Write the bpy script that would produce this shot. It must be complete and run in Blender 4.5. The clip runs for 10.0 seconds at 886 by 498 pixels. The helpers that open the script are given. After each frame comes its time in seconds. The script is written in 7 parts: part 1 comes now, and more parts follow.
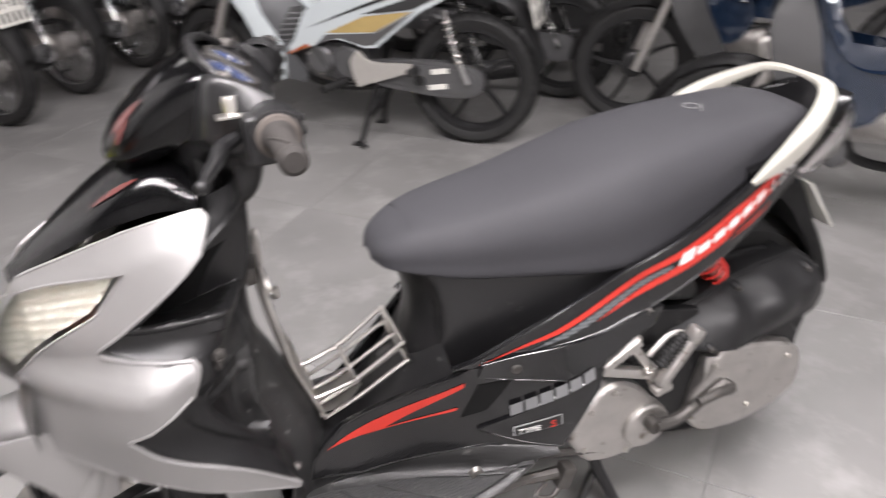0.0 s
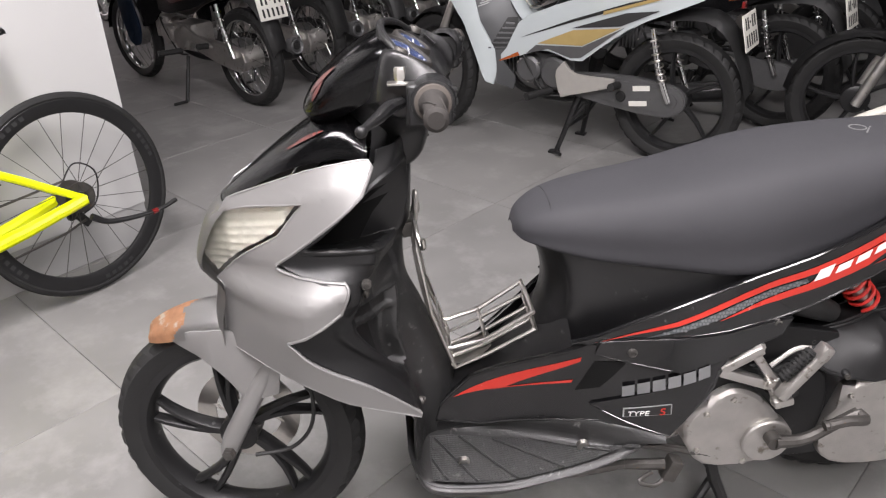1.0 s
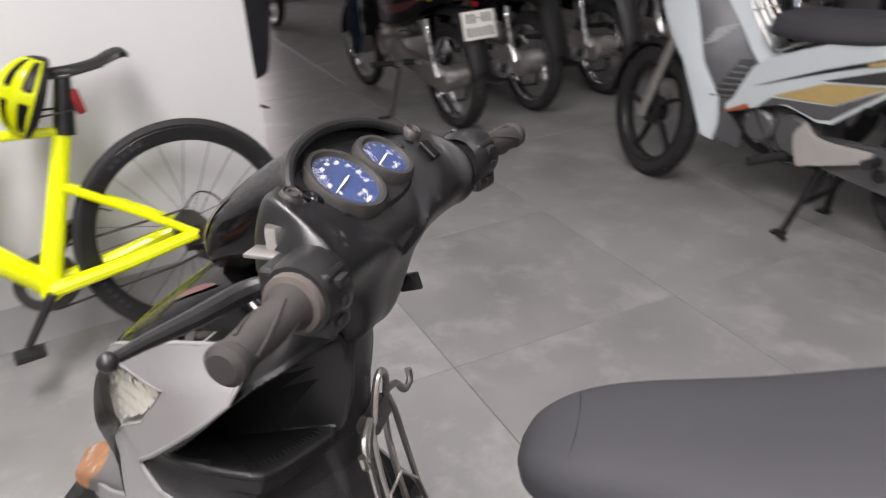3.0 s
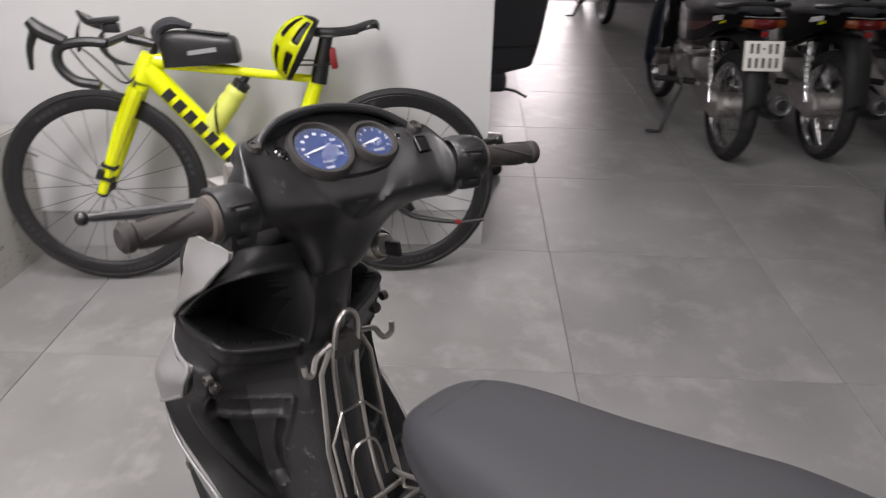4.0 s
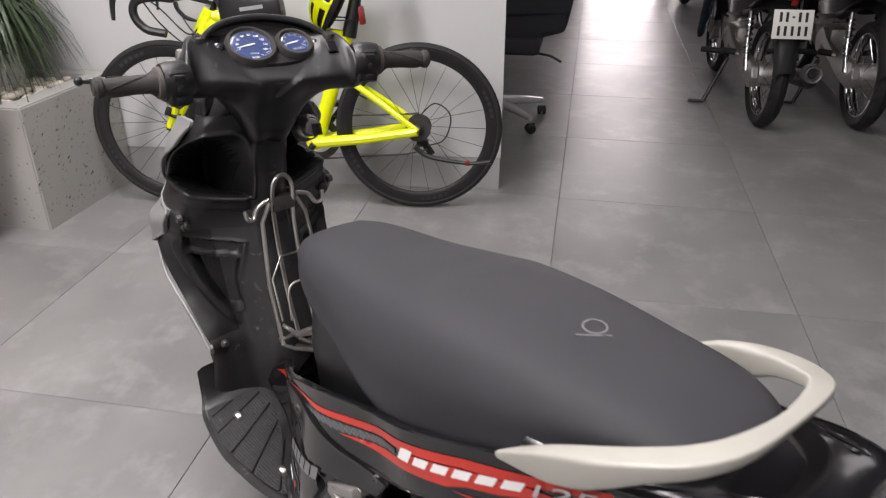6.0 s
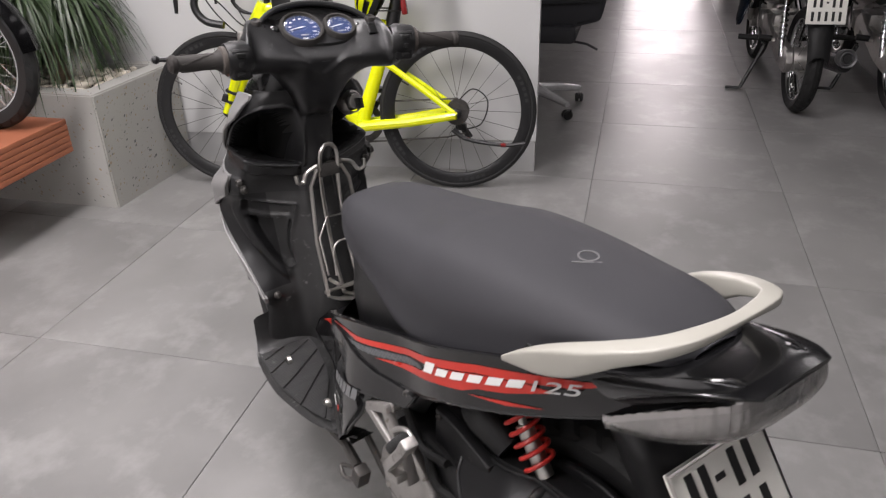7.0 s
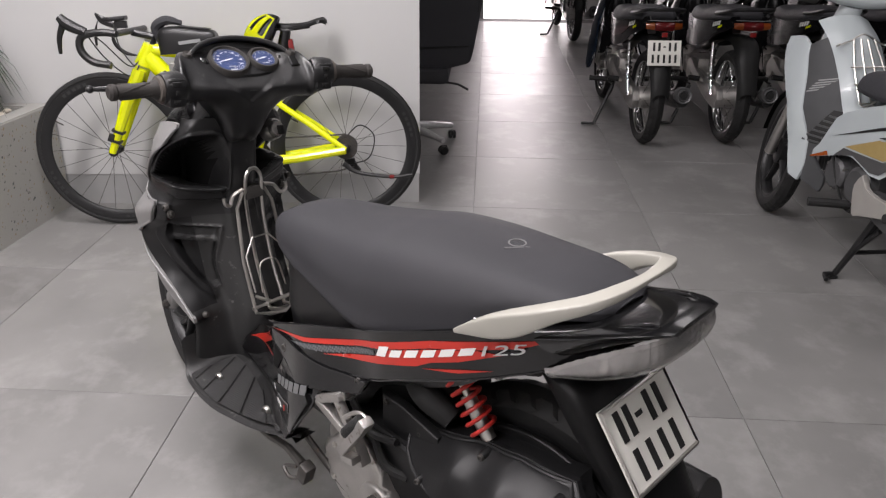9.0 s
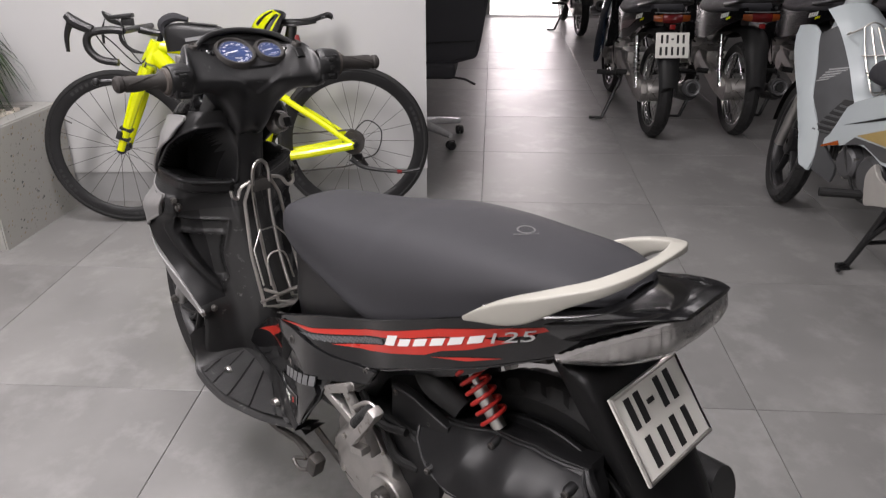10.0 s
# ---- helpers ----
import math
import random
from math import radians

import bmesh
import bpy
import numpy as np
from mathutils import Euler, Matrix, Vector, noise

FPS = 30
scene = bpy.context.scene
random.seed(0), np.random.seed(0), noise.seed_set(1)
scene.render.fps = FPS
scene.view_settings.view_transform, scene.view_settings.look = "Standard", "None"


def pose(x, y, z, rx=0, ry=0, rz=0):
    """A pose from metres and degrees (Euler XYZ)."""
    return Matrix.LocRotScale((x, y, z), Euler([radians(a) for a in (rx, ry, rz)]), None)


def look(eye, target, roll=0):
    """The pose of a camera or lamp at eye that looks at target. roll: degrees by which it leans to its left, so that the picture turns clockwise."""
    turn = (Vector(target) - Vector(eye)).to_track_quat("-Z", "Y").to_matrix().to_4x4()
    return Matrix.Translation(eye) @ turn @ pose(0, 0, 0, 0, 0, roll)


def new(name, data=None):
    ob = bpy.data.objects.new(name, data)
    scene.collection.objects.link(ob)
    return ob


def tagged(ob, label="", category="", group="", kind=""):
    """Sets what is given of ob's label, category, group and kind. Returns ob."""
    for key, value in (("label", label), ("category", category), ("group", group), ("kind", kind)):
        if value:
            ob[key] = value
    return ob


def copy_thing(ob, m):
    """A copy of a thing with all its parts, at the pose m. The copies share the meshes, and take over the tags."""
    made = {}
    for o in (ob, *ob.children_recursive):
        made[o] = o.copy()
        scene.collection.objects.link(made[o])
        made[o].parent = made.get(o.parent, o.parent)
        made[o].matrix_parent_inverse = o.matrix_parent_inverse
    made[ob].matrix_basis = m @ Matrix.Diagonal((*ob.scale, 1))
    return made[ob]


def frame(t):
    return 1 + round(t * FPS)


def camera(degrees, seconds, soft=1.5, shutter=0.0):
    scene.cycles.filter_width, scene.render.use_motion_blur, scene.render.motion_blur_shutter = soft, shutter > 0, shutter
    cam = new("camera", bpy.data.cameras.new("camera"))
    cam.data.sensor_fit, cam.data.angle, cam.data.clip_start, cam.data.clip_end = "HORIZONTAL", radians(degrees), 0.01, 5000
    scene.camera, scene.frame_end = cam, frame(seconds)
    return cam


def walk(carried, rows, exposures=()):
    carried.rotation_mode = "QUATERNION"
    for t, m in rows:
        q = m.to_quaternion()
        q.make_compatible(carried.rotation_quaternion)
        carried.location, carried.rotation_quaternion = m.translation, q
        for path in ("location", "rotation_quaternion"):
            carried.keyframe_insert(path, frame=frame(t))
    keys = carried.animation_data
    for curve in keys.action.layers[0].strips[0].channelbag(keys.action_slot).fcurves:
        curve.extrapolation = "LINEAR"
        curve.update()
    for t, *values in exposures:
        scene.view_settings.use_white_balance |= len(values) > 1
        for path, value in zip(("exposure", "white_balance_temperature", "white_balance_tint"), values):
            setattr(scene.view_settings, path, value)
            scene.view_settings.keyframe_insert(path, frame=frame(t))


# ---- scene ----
cam = camera(60.7, 10.0, soft=1.2, shutter=0.5)
PATH = [
    (0, (1.341, 1.077, 1.331), (0.691, -0.53, 0.334), -2.4),
    (0.5, (1.31, 1.207, 1.328), (1.066, -0.539, 0.384), -2.1),
    (1, (1.277, 1.27, 1.324), (1.134, -0.493, 0.392), -2.4),
    (1.5, (1.252, 1.234, 1.322), (1.09, -0.533, 0.398), -2.7),
    (2, (1.233, 0.987, 1.314), (1.111, -0.783, 0.39), -2.8),
    (2.5, (1.124, 0.726, 1.29), (1.231, -1.044, 0.365), -4.1),
    (3.8, (0.535, 0.653, 1.375), (1.654, -0.747, 0.487), 0.9),
    (4, (0.455, 0.612, 1.372), (1.66, -0.706, 0.472), 1.4),
    (4.5, (0.277, 0.526, 1.37), (1.68, -0.562, 0.449), -1.0),
    (5, (0.152, 0.562, 1.372), (1.584, -0.479, 0.442), -1.2),
    (5.5, (0.032, 0.603, 1.361), (1.389, -0.531, 0.428), 0.1),
    (6.8, (-0.269, 0.674, 1.339), (1.188, -0.337, 0.413), -1.2),
    (7, (-0.284, 0.709, 1.36), (1.173, -0.293, 0.426), -1.6),
    (7.5, (-0.307, 0.85, 1.351), (1.08, -0.281, 0.457), -0.1),
    (8, (-0.339, 0.924, 1.349), (0.959, -0.319, 0.471), 1.5),
    (8.5, (-0.35, 0.933, 1.358), (0.899, -0.373, 0.502), 1.7),
    (9, (-0.343, 0.934, 1.362), (0.92, -0.377, 0.533), 0.6),
    (9.5, (-0.331, 0.944, 1.361), (0.942, -0.369, 0.552), 0.1),
    (10, (-0.343, 0.933, 1.341), (0.935, -0.361, 0.509), -0.2),
]
walk(cam, [(t, look(eye, target, roll)) for t, eye, target, roll in PATH],
     [(0.0, 0.42), (1.0, 0.18), (2.7, 0.1), (4.0, -0.3), (10.0, -0.34)])

# ---- light ----
world = bpy.data.worlds.new("world")
scene.world = world
world.use_nodes = True
wn = world.node_tree
sky = wn.nodes.new("ShaderNodeTexSky")
sky.sky_type = "NISHITA"
sky.sun_disc = False
sky.sun_elevation = radians(50)
sky.sun_rotation = radians(140)
wn.links.new(sky.outputs[0], wn.nodes["Background"].inputs[0])
wn.nodes["Background"].inputs[1].default_value = 0.15

# The room's own axes: a runs along the tiles to the street door, b across to the planter side.
TILE = 0.822
ROOM = pose(1.976, -1.688, 0, 0, 0, -49.0)


def ab(a, b, z=0.0, turn=0.0):
    """A pose given in the room's axes."""
    return ROOM @ pose(a, b, z, 0, 0, turn)


def lamp(name, m, sx, sy, watts, colour=(1, 1, 1)):
    data = bpy.data.lights.new(name, "AREA")
    data.shape, data.size, data.size_y, data.energy, data.color = "RECTANGLE", sx, sy, watts, colour
    ob = new(name, data)
    ob.matrix_world = m
    return ob


CEIL = 3.3
for a, b, watts in [(-4.3, 2.2, 115), (-2.7, 1.5, 92), (-1.4, 1.3, 100), (-2.9, -0.5, 54), (-0.6, -0.8, 7), (2.0, -1.6, 8), (4.6, -1.4, 7), (-2.8, -3.2, 25), (-0.4, -3.4, 11), (2.4, -4.0, 7)]:
    lamp("panel_light", ab(a, b, CEIL - 0.03), 1.2, 0.6, watts, (1.0, 0.94, 0.96))
# daylight through the street front
lamp("street_daylight", ab(6.75, -0.5, 1.3) @ pose(0, 0, 0, 80, 0, 90), 0.9, 2.5, 15.0, (1.0, 0.80, 0.82))

# ---- materials ----
def mat(name, base, rough=0.5, metal=0.0, vary=0.12, scale=30.0, bump=0.0, bscale=200.0, spots=None, coat=0.0, trans=0.0, ior=1.45, detail=4.0, emit=None, rvary=0.1, spec=0.5):
    """Colour with two scales of variation, uneven roughness and fine relief. spots: (colour, scale, amount) of wear."""
    m = bpy.data.materials.new(name)
    m.use_nodes = True
    t, n, l = m.node_tree, m.node_tree.nodes, m.node_tree.links
    p = n["Principled BSDF"]
    co = n.new("ShaderNodeTexCoord")
    big = n.new("ShaderNodeTexNoise")
    big.inputs["Scale"].default_value, big.inputs["Detail"].default_value = scale, detail
    l.new(co.outputs["Object"], big.inputs["Vector"])
    mix = n.new("ShaderNodeMix")
    mix.data_type = "RGBA"
    mix.inputs[6].default_value = (*[c * (1 - vary) for c in base], 1)
    mix.inputs[7].default_value = (*[min(1, c * (1 + vary)) for c in base], 1)
    l.new(big.outputs[0], mix.inputs[0])
    col = mix.outputs[2]
    if spots:
        sn = n.new("ShaderNodeTexNoise")
        sn.inputs["Scale"].default_value, sn.inputs["Detail"].default_value, sn.inputs["Roughness"].default_value = spots[1], 8, 0.65
        l.new(co.outputs["Object"], sn.inputs["Vector"])
        ramp = n.new("ShaderNodeValToRGB")
        ramp.color_ramp.elements[0].position, ramp.color_ramp.elements[1].position = 0.62 - spots[2], 0.7 - spots[2] * 0.7
        l.new(sn.outputs[0], ramp.inputs[0])
        mx = n.new("ShaderNodeMix")
        mx.data_type = "RGBA"
        l.new(ramp.outputs[0], mx.inputs[0])
        l.new(col, mx.inputs[6])
        mx.inputs[7].default_value = (*spots[0], 1)
        col = mx.outputs[2]
    l.new(col, p.inputs["Base Color"])
    rr = n.new("ShaderNodeMapRange")
    rr.inputs[3].default_value, rr.inputs[4].default_value = max(0.02, rough * (1 - rvary * 2)), min(1, rough * (1 + rvary * 2))
    l.new(big.outputs[0], rr.inputs[0])
    l.new(rr.outputs[0], p.inputs["Roughness"])
    p.inputs["Metallic"].default_value = metal
    p.inputs["IOR"].default_value = ior
    p.inputs["Specular IOR Level"].default_value = spec
    p.inputs["Coat Weight"].default_value = coat
    p.inputs["Coat Roughness"].default_value = 0.06
    p.inputs["Transmission Weight"].default_value = trans
    if emit:
        p.inputs["Emission Color"].default_value = (*emit[:3], 1)
        p.inputs["Emission Strength"].default_value = emit[3]
    if bump:
        bn = n.new("ShaderNodeTexNoise")
        bn.inputs["Scale"].default_value, bn.inputs["Detail"].default_value = bscale, 3
        l.new(co.outputs["Object"], bn.inputs["Vector"])
        bb = n.new("ShaderNodeBump")
        bb.inputs["Strength"].default_value, bb.inputs["Distance"].default_value = bump, 0.002
        l.new(bn.outputs[0], bb.inputs["Height"])
        l.new(bb.outputs[0], p.inputs["Normal"])
    return m


def tile_mat():
    """Matt grey cement-look porcelain: cloudy patches, each tile its own tone."""
    m = mat("cement_tile", (0.19, 0.187, 0.182), 0.36, vary=0.33, scale=3.2, detail=8, bump=0.05, bscale=60, spots=((0.285, 0.28, 0.273), 5.5, 0.10), rvary=0.16)
    n, l = m.node_tree.nodes, m.node_tree.links
    p = n["Principled BSDF"]
    info = n.new("ShaderNodeObjectInfo")
    far = n.new("ShaderNodeVectorMath")
    far.operation = "MULTIPLY_ADD"
    far.inputs[1].default_value = (37.0, 53.0, 71.0)
    l.new(info.outputs["Random"], far.inputs[0])
    l.new(next(k for k in n if k.bl_idname == "ShaderNodeTexCoord").outputs["Object"], far.inputs[2])
    for k in n:
        if k.bl_idname == "ShaderNodeTexNoise":
            l.new(far.outputs[0], k.inputs["Vector"])
    for k in n:
        if k.bl_idname == "ShaderNodeValToRGB":
            k.color_ramp.elements[0].position, k.color_ramp.elements[1].position = 0.50, 0.80
    hsv = n.new("ShaderNodeHueSaturation")
    rng = n.new("ShaderNodeMapRange")
    rng.inputs[3].default_value, rng.inputs[4].default_value = 0.92, 1.06
    l.new(info.outputs["Random"], rng.inputs[0])
    l.new(rng.outputs[0], hsv.inputs["Value"])
    l.new(p.inputs["Base Color"].links[0].from_socket, hsv.inputs["Color"])
    l.new(hsv.outputs[0], p.inputs["Base Color"])
    return m


M_TILE = tile_mat()
M_GROUT = mat("grout", (0.16, 0.16, 0.155), 0.9)
M_WALL = mat("white_paint", (0.49, 0.49, 0.485), 0.6, vary=0.03, scale=3, bump=0.08, bscale=120)
M_SKIRT = mat("grey_skirting", (0.33, 0.33, 0.325), 0.4, vary=0.12, scale=5)
M_CEIL = mat("dark_ceiling_paint", (0.07, 0.07, 0.07), 0.8, vary=0.05)
M_BACKWALL = mat("grey_wall_paint", (0.22, 0.22, 0.215), 0.7, vary=0.06, scale=2)
M_GLOSS = mat("gloss_black_paint", (0.005, 0.005, 0.0055), 0.17, vary=0.3, scale=8, coat=0.55, spec=0.5, spots=((0.03, 0.03, 0.03), 60, -0.03), bump=0.15, bscale=18)
M_MATT = mat("matt_black_plastic", (0.010, 0.010, 0.0105), 0.36, vary=0.25, scale=14, bump=0.22, bscale=900, spots=((0.05, 0.05, 0.048), 40, -0.02), spec=0.55)
M_SCUFF = mat("scuffed_black_plastic", (0.015, 0.015, 0.015), 0.40, vary=0.4, scale=24, bump=0.4, bscale=420, spots=((0.11, 0.11, 0.105), 46, 0.0), spec=0.75, rvary=0.25)
M_SATIN = mat("satin_black_casing", (0.009, 0.009, 0.0095), 0.42, spec=0.36, vary=0.2, scale=18, bump=0.06, bscale=500, spots=((0.03, 0.03, 0.029), 60, -0.02))
M_DULLRED = mat("faded_red_emblem", (0.075, 0.013, 0.011), 0.25, vary=0.5, scale=90, coat=0.4)
M_TREAD = mat("worn_grey_tread", (0.075, 0.075, 0.075), 0.42, vary=0.3, scale=40, bump=0.8, bscale=420, spots=((0.19, 0.19, 0.185), 60, 0.0))
def pips(m, scale, depth):
    """A close field of small raised dots over a material."""
    n, l = m.node_tree.nodes, m.node_tree.links
    v = n.new("ShaderNodeTexVoronoi")
    v.inputs["Scale"].default_value = scale
    v.inputs["Randomness"].default_value = 0.12
    l.new(n["Texture Coordinate"].outputs["Object"], v.inputs["Vector"])
    b = n.new("ShaderNodeBump")
    b.invert = True
    b.inputs["Strength"].default_value, b.inputs["Distance"].default_value = 1.0, depth
    l.new(v.outputs["Distance"], b.inputs["Height"])
    l.new(b.outputs[0], n["Principled BSDF"].inputs["Normal"])
    return m


pips(M_TREAD, 170.0, 0.0022)
M_BADGE = mat("dark_grey_badge", (0.12, 0.122, 0.124), 0.4, vary=0.1, scale=40)
M_SEAT = mat("seat_vinyl", (0.035, 0.035, 0.039), 0.6, vary=0.14, scale=5, bump=0.35, bscale=1500, spec=0.34)
M_SILVER = mat("silver_paint", (0.285, 0.28, 0.276), 0.48, metal=0.55, vary=0.08, scale=12, coat=0.1, spots=((0.22, 0.21, 0.20), 55, -0.06))
M_SCRAPE = mat("scraped_orange_primer", (0.42, 0.22, 0.12), 0.6, vary=0.45, scale=45, spots=((0.50, 0.46, 0.40), 38, 0.05))
M_CREAM = mat("cream_paint", (0.35, 0.34, 0.30), 0.4, vary=0.06, scale=10, coat=0.1, spots=((0.3, 0.28, 0.24), 35, -0.04))
M_RED = mat("red_decal", (0.46, 0.026, 0.016), 0.3, vary=0.1, scale=20, coat=0.3, spots=((0.5, 0.3, 0.27), 60, -0.04))
M_HONEY = mat("carbon_decal", (0.05, 0.055, 0.06), 0.35, vary=0.4, scale=300, coat=0.2)
M_CELL = mat("pale_honeycomb", (0.13, 0.135, 0.14), 0.35, vary=0.2, scale=60, coat=0.2)
# near-black that puts the shade of holes and pockets into the colour
M_HOLE_SHADE = mat("dull_black_recess", (0.006, 0.006, 0.006), 0.7, vary=0.2, scale=20, spec=0.15)
M_BODYGREY = mat("dusty_black_plastic", (0.008, 0.008, 0.0085), 0.33, vary=0.2, scale=14, bump=0.2, bscale=900, spots=((0.06, 0.06, 0.058), 40, -0.02), spec=0.7)
M_TAILREFL = mat("silvered_tail_reflector", (0.36, 0.345, 0.34), 0.26, metal=0.6, vary=0.15, scale=30)
M_BIKEBLACK = mat("black_motorcycle_paint", (0.004, 0.004, 0.0045), 0.2, vary=0.3, scale=10, spec=0.28, spots=((0.03, 0.03, 0.03), 60, -0.03))
M_SEATMARK = mat("faded_print", (0.15, 0.15, 0.15), 0.5, vary=0.15)
M_GREYDEC = mat("grey_decal", (0.27, 0.275, 0.275), 0.4, vary=0.08)
M_PALEDEC = mat("pale_grey_decal", (0.46, 0.46, 0.455), 0.4, vary=0.08)
M_WHITEDEC = mat("white_decal", (0.72, 0.72, 0.7), 0.4, vary=0.06)
M_RUBBER = mat("tyre_rubber", (0.018, 0.018, 0.018), 0.6, vary=0.3, scale=20, bump=0.25, bscale=300, spec=0.32)
M_GRIP = mat("worn_grip_rubber", (0.034, 0.031, 0.029), 0.7, vary=0.35, scale=40, bump=0.3, bscale=400, spec=0.32)
M_COLLAR = mat("dusty_grip_collar", (0.075, 0.064, 0.056), 0.75, vary=0.35, scale=60)
M_RIM = mat("black_cast_wheel", (0.012, 0.012, 0.0125), 0.4, vary=0.3, scale=25, spots=((0.12, 0.12, 0.12), 30, -0.03), spec=0.4)
M_STEEL = mat("stainless_steel", (0.56, 0.54, 0.51), 0.34, metal=1.0, vary=0.15, scale=60)
M_ALLOY = mat("cast_alloy", (0.46, 0.445, 0.425), 0.42, metal=0.92, vary=0.22, scale=25, bump=0.4, bscale=350, spots=((0.20, 0.18, 0.15), 34, 0.02))
M_IRON = mat("dark_steel", (0.09, 0.085, 0.08), 0.5, metal=0.7, vary=0.4, scale=60, spots=((0.16, 0.10, 0.06), 70, -0.01))
M_CHROME = mat("chrome", (0.75, 0.75, 0.75), 0.1, metal=1.0, vary=0.08, scale=30)
M_SPRING = mat("red_spring", (0.46, 0.03, 0.024), 0.35, vary=0.15, scale=60)
M_LENS = mat("clear_lens", (0.97, 0.97, 0.96), 0.05, vary=0.01, trans=1.0, ior=1.25)
M_HAZE = mat("scratched_instrument_glass", (0.93, 0.93, 0.93), 0.1, vary=0.05, scale=50, trans=0.97, ior=1.45)
M_YLENS = mat("yellowed_lens", (0.97, 0.97, 0.91), 0.06, vary=0.05, trans=1.0, ior=1.4)
M_REFL = mat("chromed_reflector", (0.62, 0.61, 0.57), 0.2, metal=0.6, vary=0.1, scale=40)
M_DIAL = mat("blue_dial", (0.008, 0.022, 0.085), 0.6, vary=0.25, scale=18, spec=0.1)
M_BEZEL = mat("dusty_bezel_plastic", (0.032, 0.030, 0.028), 0.6, vary=0.3, scale=60, spec=0.3)
M_NUMPLATE = mat("white_number_plate", (0.66, 0.65, 0.60), 0.4, vary=0.06, scale=15, spots=((0.5, 0.47, 0.4), 30, -0.03))
M_INK = mat("black_ink", (0.012, 0.012, 0.012), 0.5)
M_YELLOW = mat("neon_yellow_paint", (0.72, 0.78, 0.0), 0.25, vary=0.04, scale=6, coat=0.4)
M_BOTTLE = mat("pale_yellow_bottle_plastic", (0.56, 0.60, 0.12), 0.4, vary=0.08, scale=12)
M_NEONRIM = mat("black_carbon_rim", (0.009, 0.009, 0.0095), 0.4, vary=0.3, scale=40)
M_TERRAZZO = mat("terrazzo", (0.34, 0.335, 0.312), 0.5, vary=0.05, scale=6, bump=0.1, bscale=80)
M_WOOD = mat("red_brown_deck", (0.30, 0.105, 0.055), 0.5, vary=0.25, scale=12, bump=0.15, bscale=80)
M_ORANGE = mat("orange_lens", (0.30, 0.07, 0.015), 0.15, vary=0.1, coat=0.5)
M_REDLENS = mat("red_lens", (0.16, 0.012, 0.012), 0.15, vary=0.1, coat=0.5)
M_WHITEPAINT = mat("pale_blue_white_paint", (0.43, 0.47, 0.48), 0.22, vary=0.04, scale=8, coat=0.5)
M_BLUE = mat("dark_blue_paint", (0.005, 0.011, 0.024), 0.15, vary=0.1, coat=0.5)
M_GREYPLASTIC = mat("grey_plastic", (0.026, 0.0262, 0.0266), 0.45, vary=0.15, bump=0.15, bscale=600)
M_ENGINE = mat("grey_engine_paint", (0.10, 0.10, 0.102), 0.45, metal=0.4, vary=0.15, scale=30, bump=0.15, bscale=500, spots=((0.06, 0.055, 0.05), 30, -0.01))
M_SHIELDGREY = mat("dark_grey_metallic", (0.075, 0.077, 0.08), 0.35, metal=0.3, vary=0.1, scale=20)
M_BRACKET = mat("pale_cast_bracket", (0.38, 0.365, 0.34), 0.5, metal=0.3, vary=0.1, scale=30, bump=0.2, bscale=300)
M_GOLD = mat("gold_decal", (0.34, 0.25, 0.10), 0.3, vary=0.15, coat=0.3)
M_LEAF = mat("leaf", (0.024, 0.044, 0.014), 0.4, vary=0.4, scale=6)
M_TRUNK = mat("palm_trunk", (0.16, 0.12, 0.08), 0.85, vary=0.35, scale=30, bump=0.6, bscale=80)
M_PEBBLE = mat("pebble", (0.62, 0.57, 0.48), 0.55, vary=0.2, scale=8)
M_POT = mat("white_ceramic", (0.78, 0.77, 0.74), 0.25, vary=0.03)

# ---- shapes ----
def part(name, bm, material, parent=None, label="", smooth=35.0, m=None):
    """Links a bmesh as one mesh object; sharp edges over the angle, the rest smooth."""
    bmesh.ops.recalc_face_normals(bm, faces=bm.faces[:])
    lim = radians(smooth)
    for f in bm.faces:
        f.smooth = True
    for e in bm.edges:
        if len(e.link_faces) == 2 and e.calc_face_angle(0) > lim:
            e.smooth = False
    me = bpy.data.meshes.new(name)
    bm.to_mesh(me)
    bm.free()
    for one in material if isinstance(material, (list, tuple)) else [material]:
        me.materials.append(one)
    ob = new(name, me)
    if parent:
        ob.parent = parent
    if m is not None:
        ob.matrix_basis = m
    if label:
        tagged(ob, label)
    return ob


def again(ob, parent, m):
    """A second piece on the same mesh."""
    two = new(ob.name.split(".")[0], ob.data)
    two.parent, two.matrix_basis = parent, m
    if "label" in ob:
        two["label"] = ob["label"]
    return two


def thing(name, m, label, category, group=""):
    ob = new(name)
    ob.empty_display_size = 0.1
    ob.matrix_basis = m
    return tagged(ob, label, category, group)


def spline(pts, n):
    """n points along a smooth curve through pts."""
    p = np.array(pts, float)
    if len(p) < 3:
        s = np.linspace(0, 1, n)[:, None]
        return p[0] * (1 - s) + p[-1] * s
    q = np.vstack([2 * p[0] - p[1], p, 2 * p[-1] - p[-2]])
    out = []
    for s in np.linspace(0, len(p) - 1, n):
        i = min(int(s), len(p) - 2)
        t = s - i
        a, b, c, d = q[i], q[i + 1], q[i + 2], q[i + 3]
        out.append(0.5 * (2 * b + (c - a) * t + (2 * a - 5 * b + 4 * c - d) * t * t + (3 * b - a - 3 * c + d) * t ** 3))
    return np.array(out)


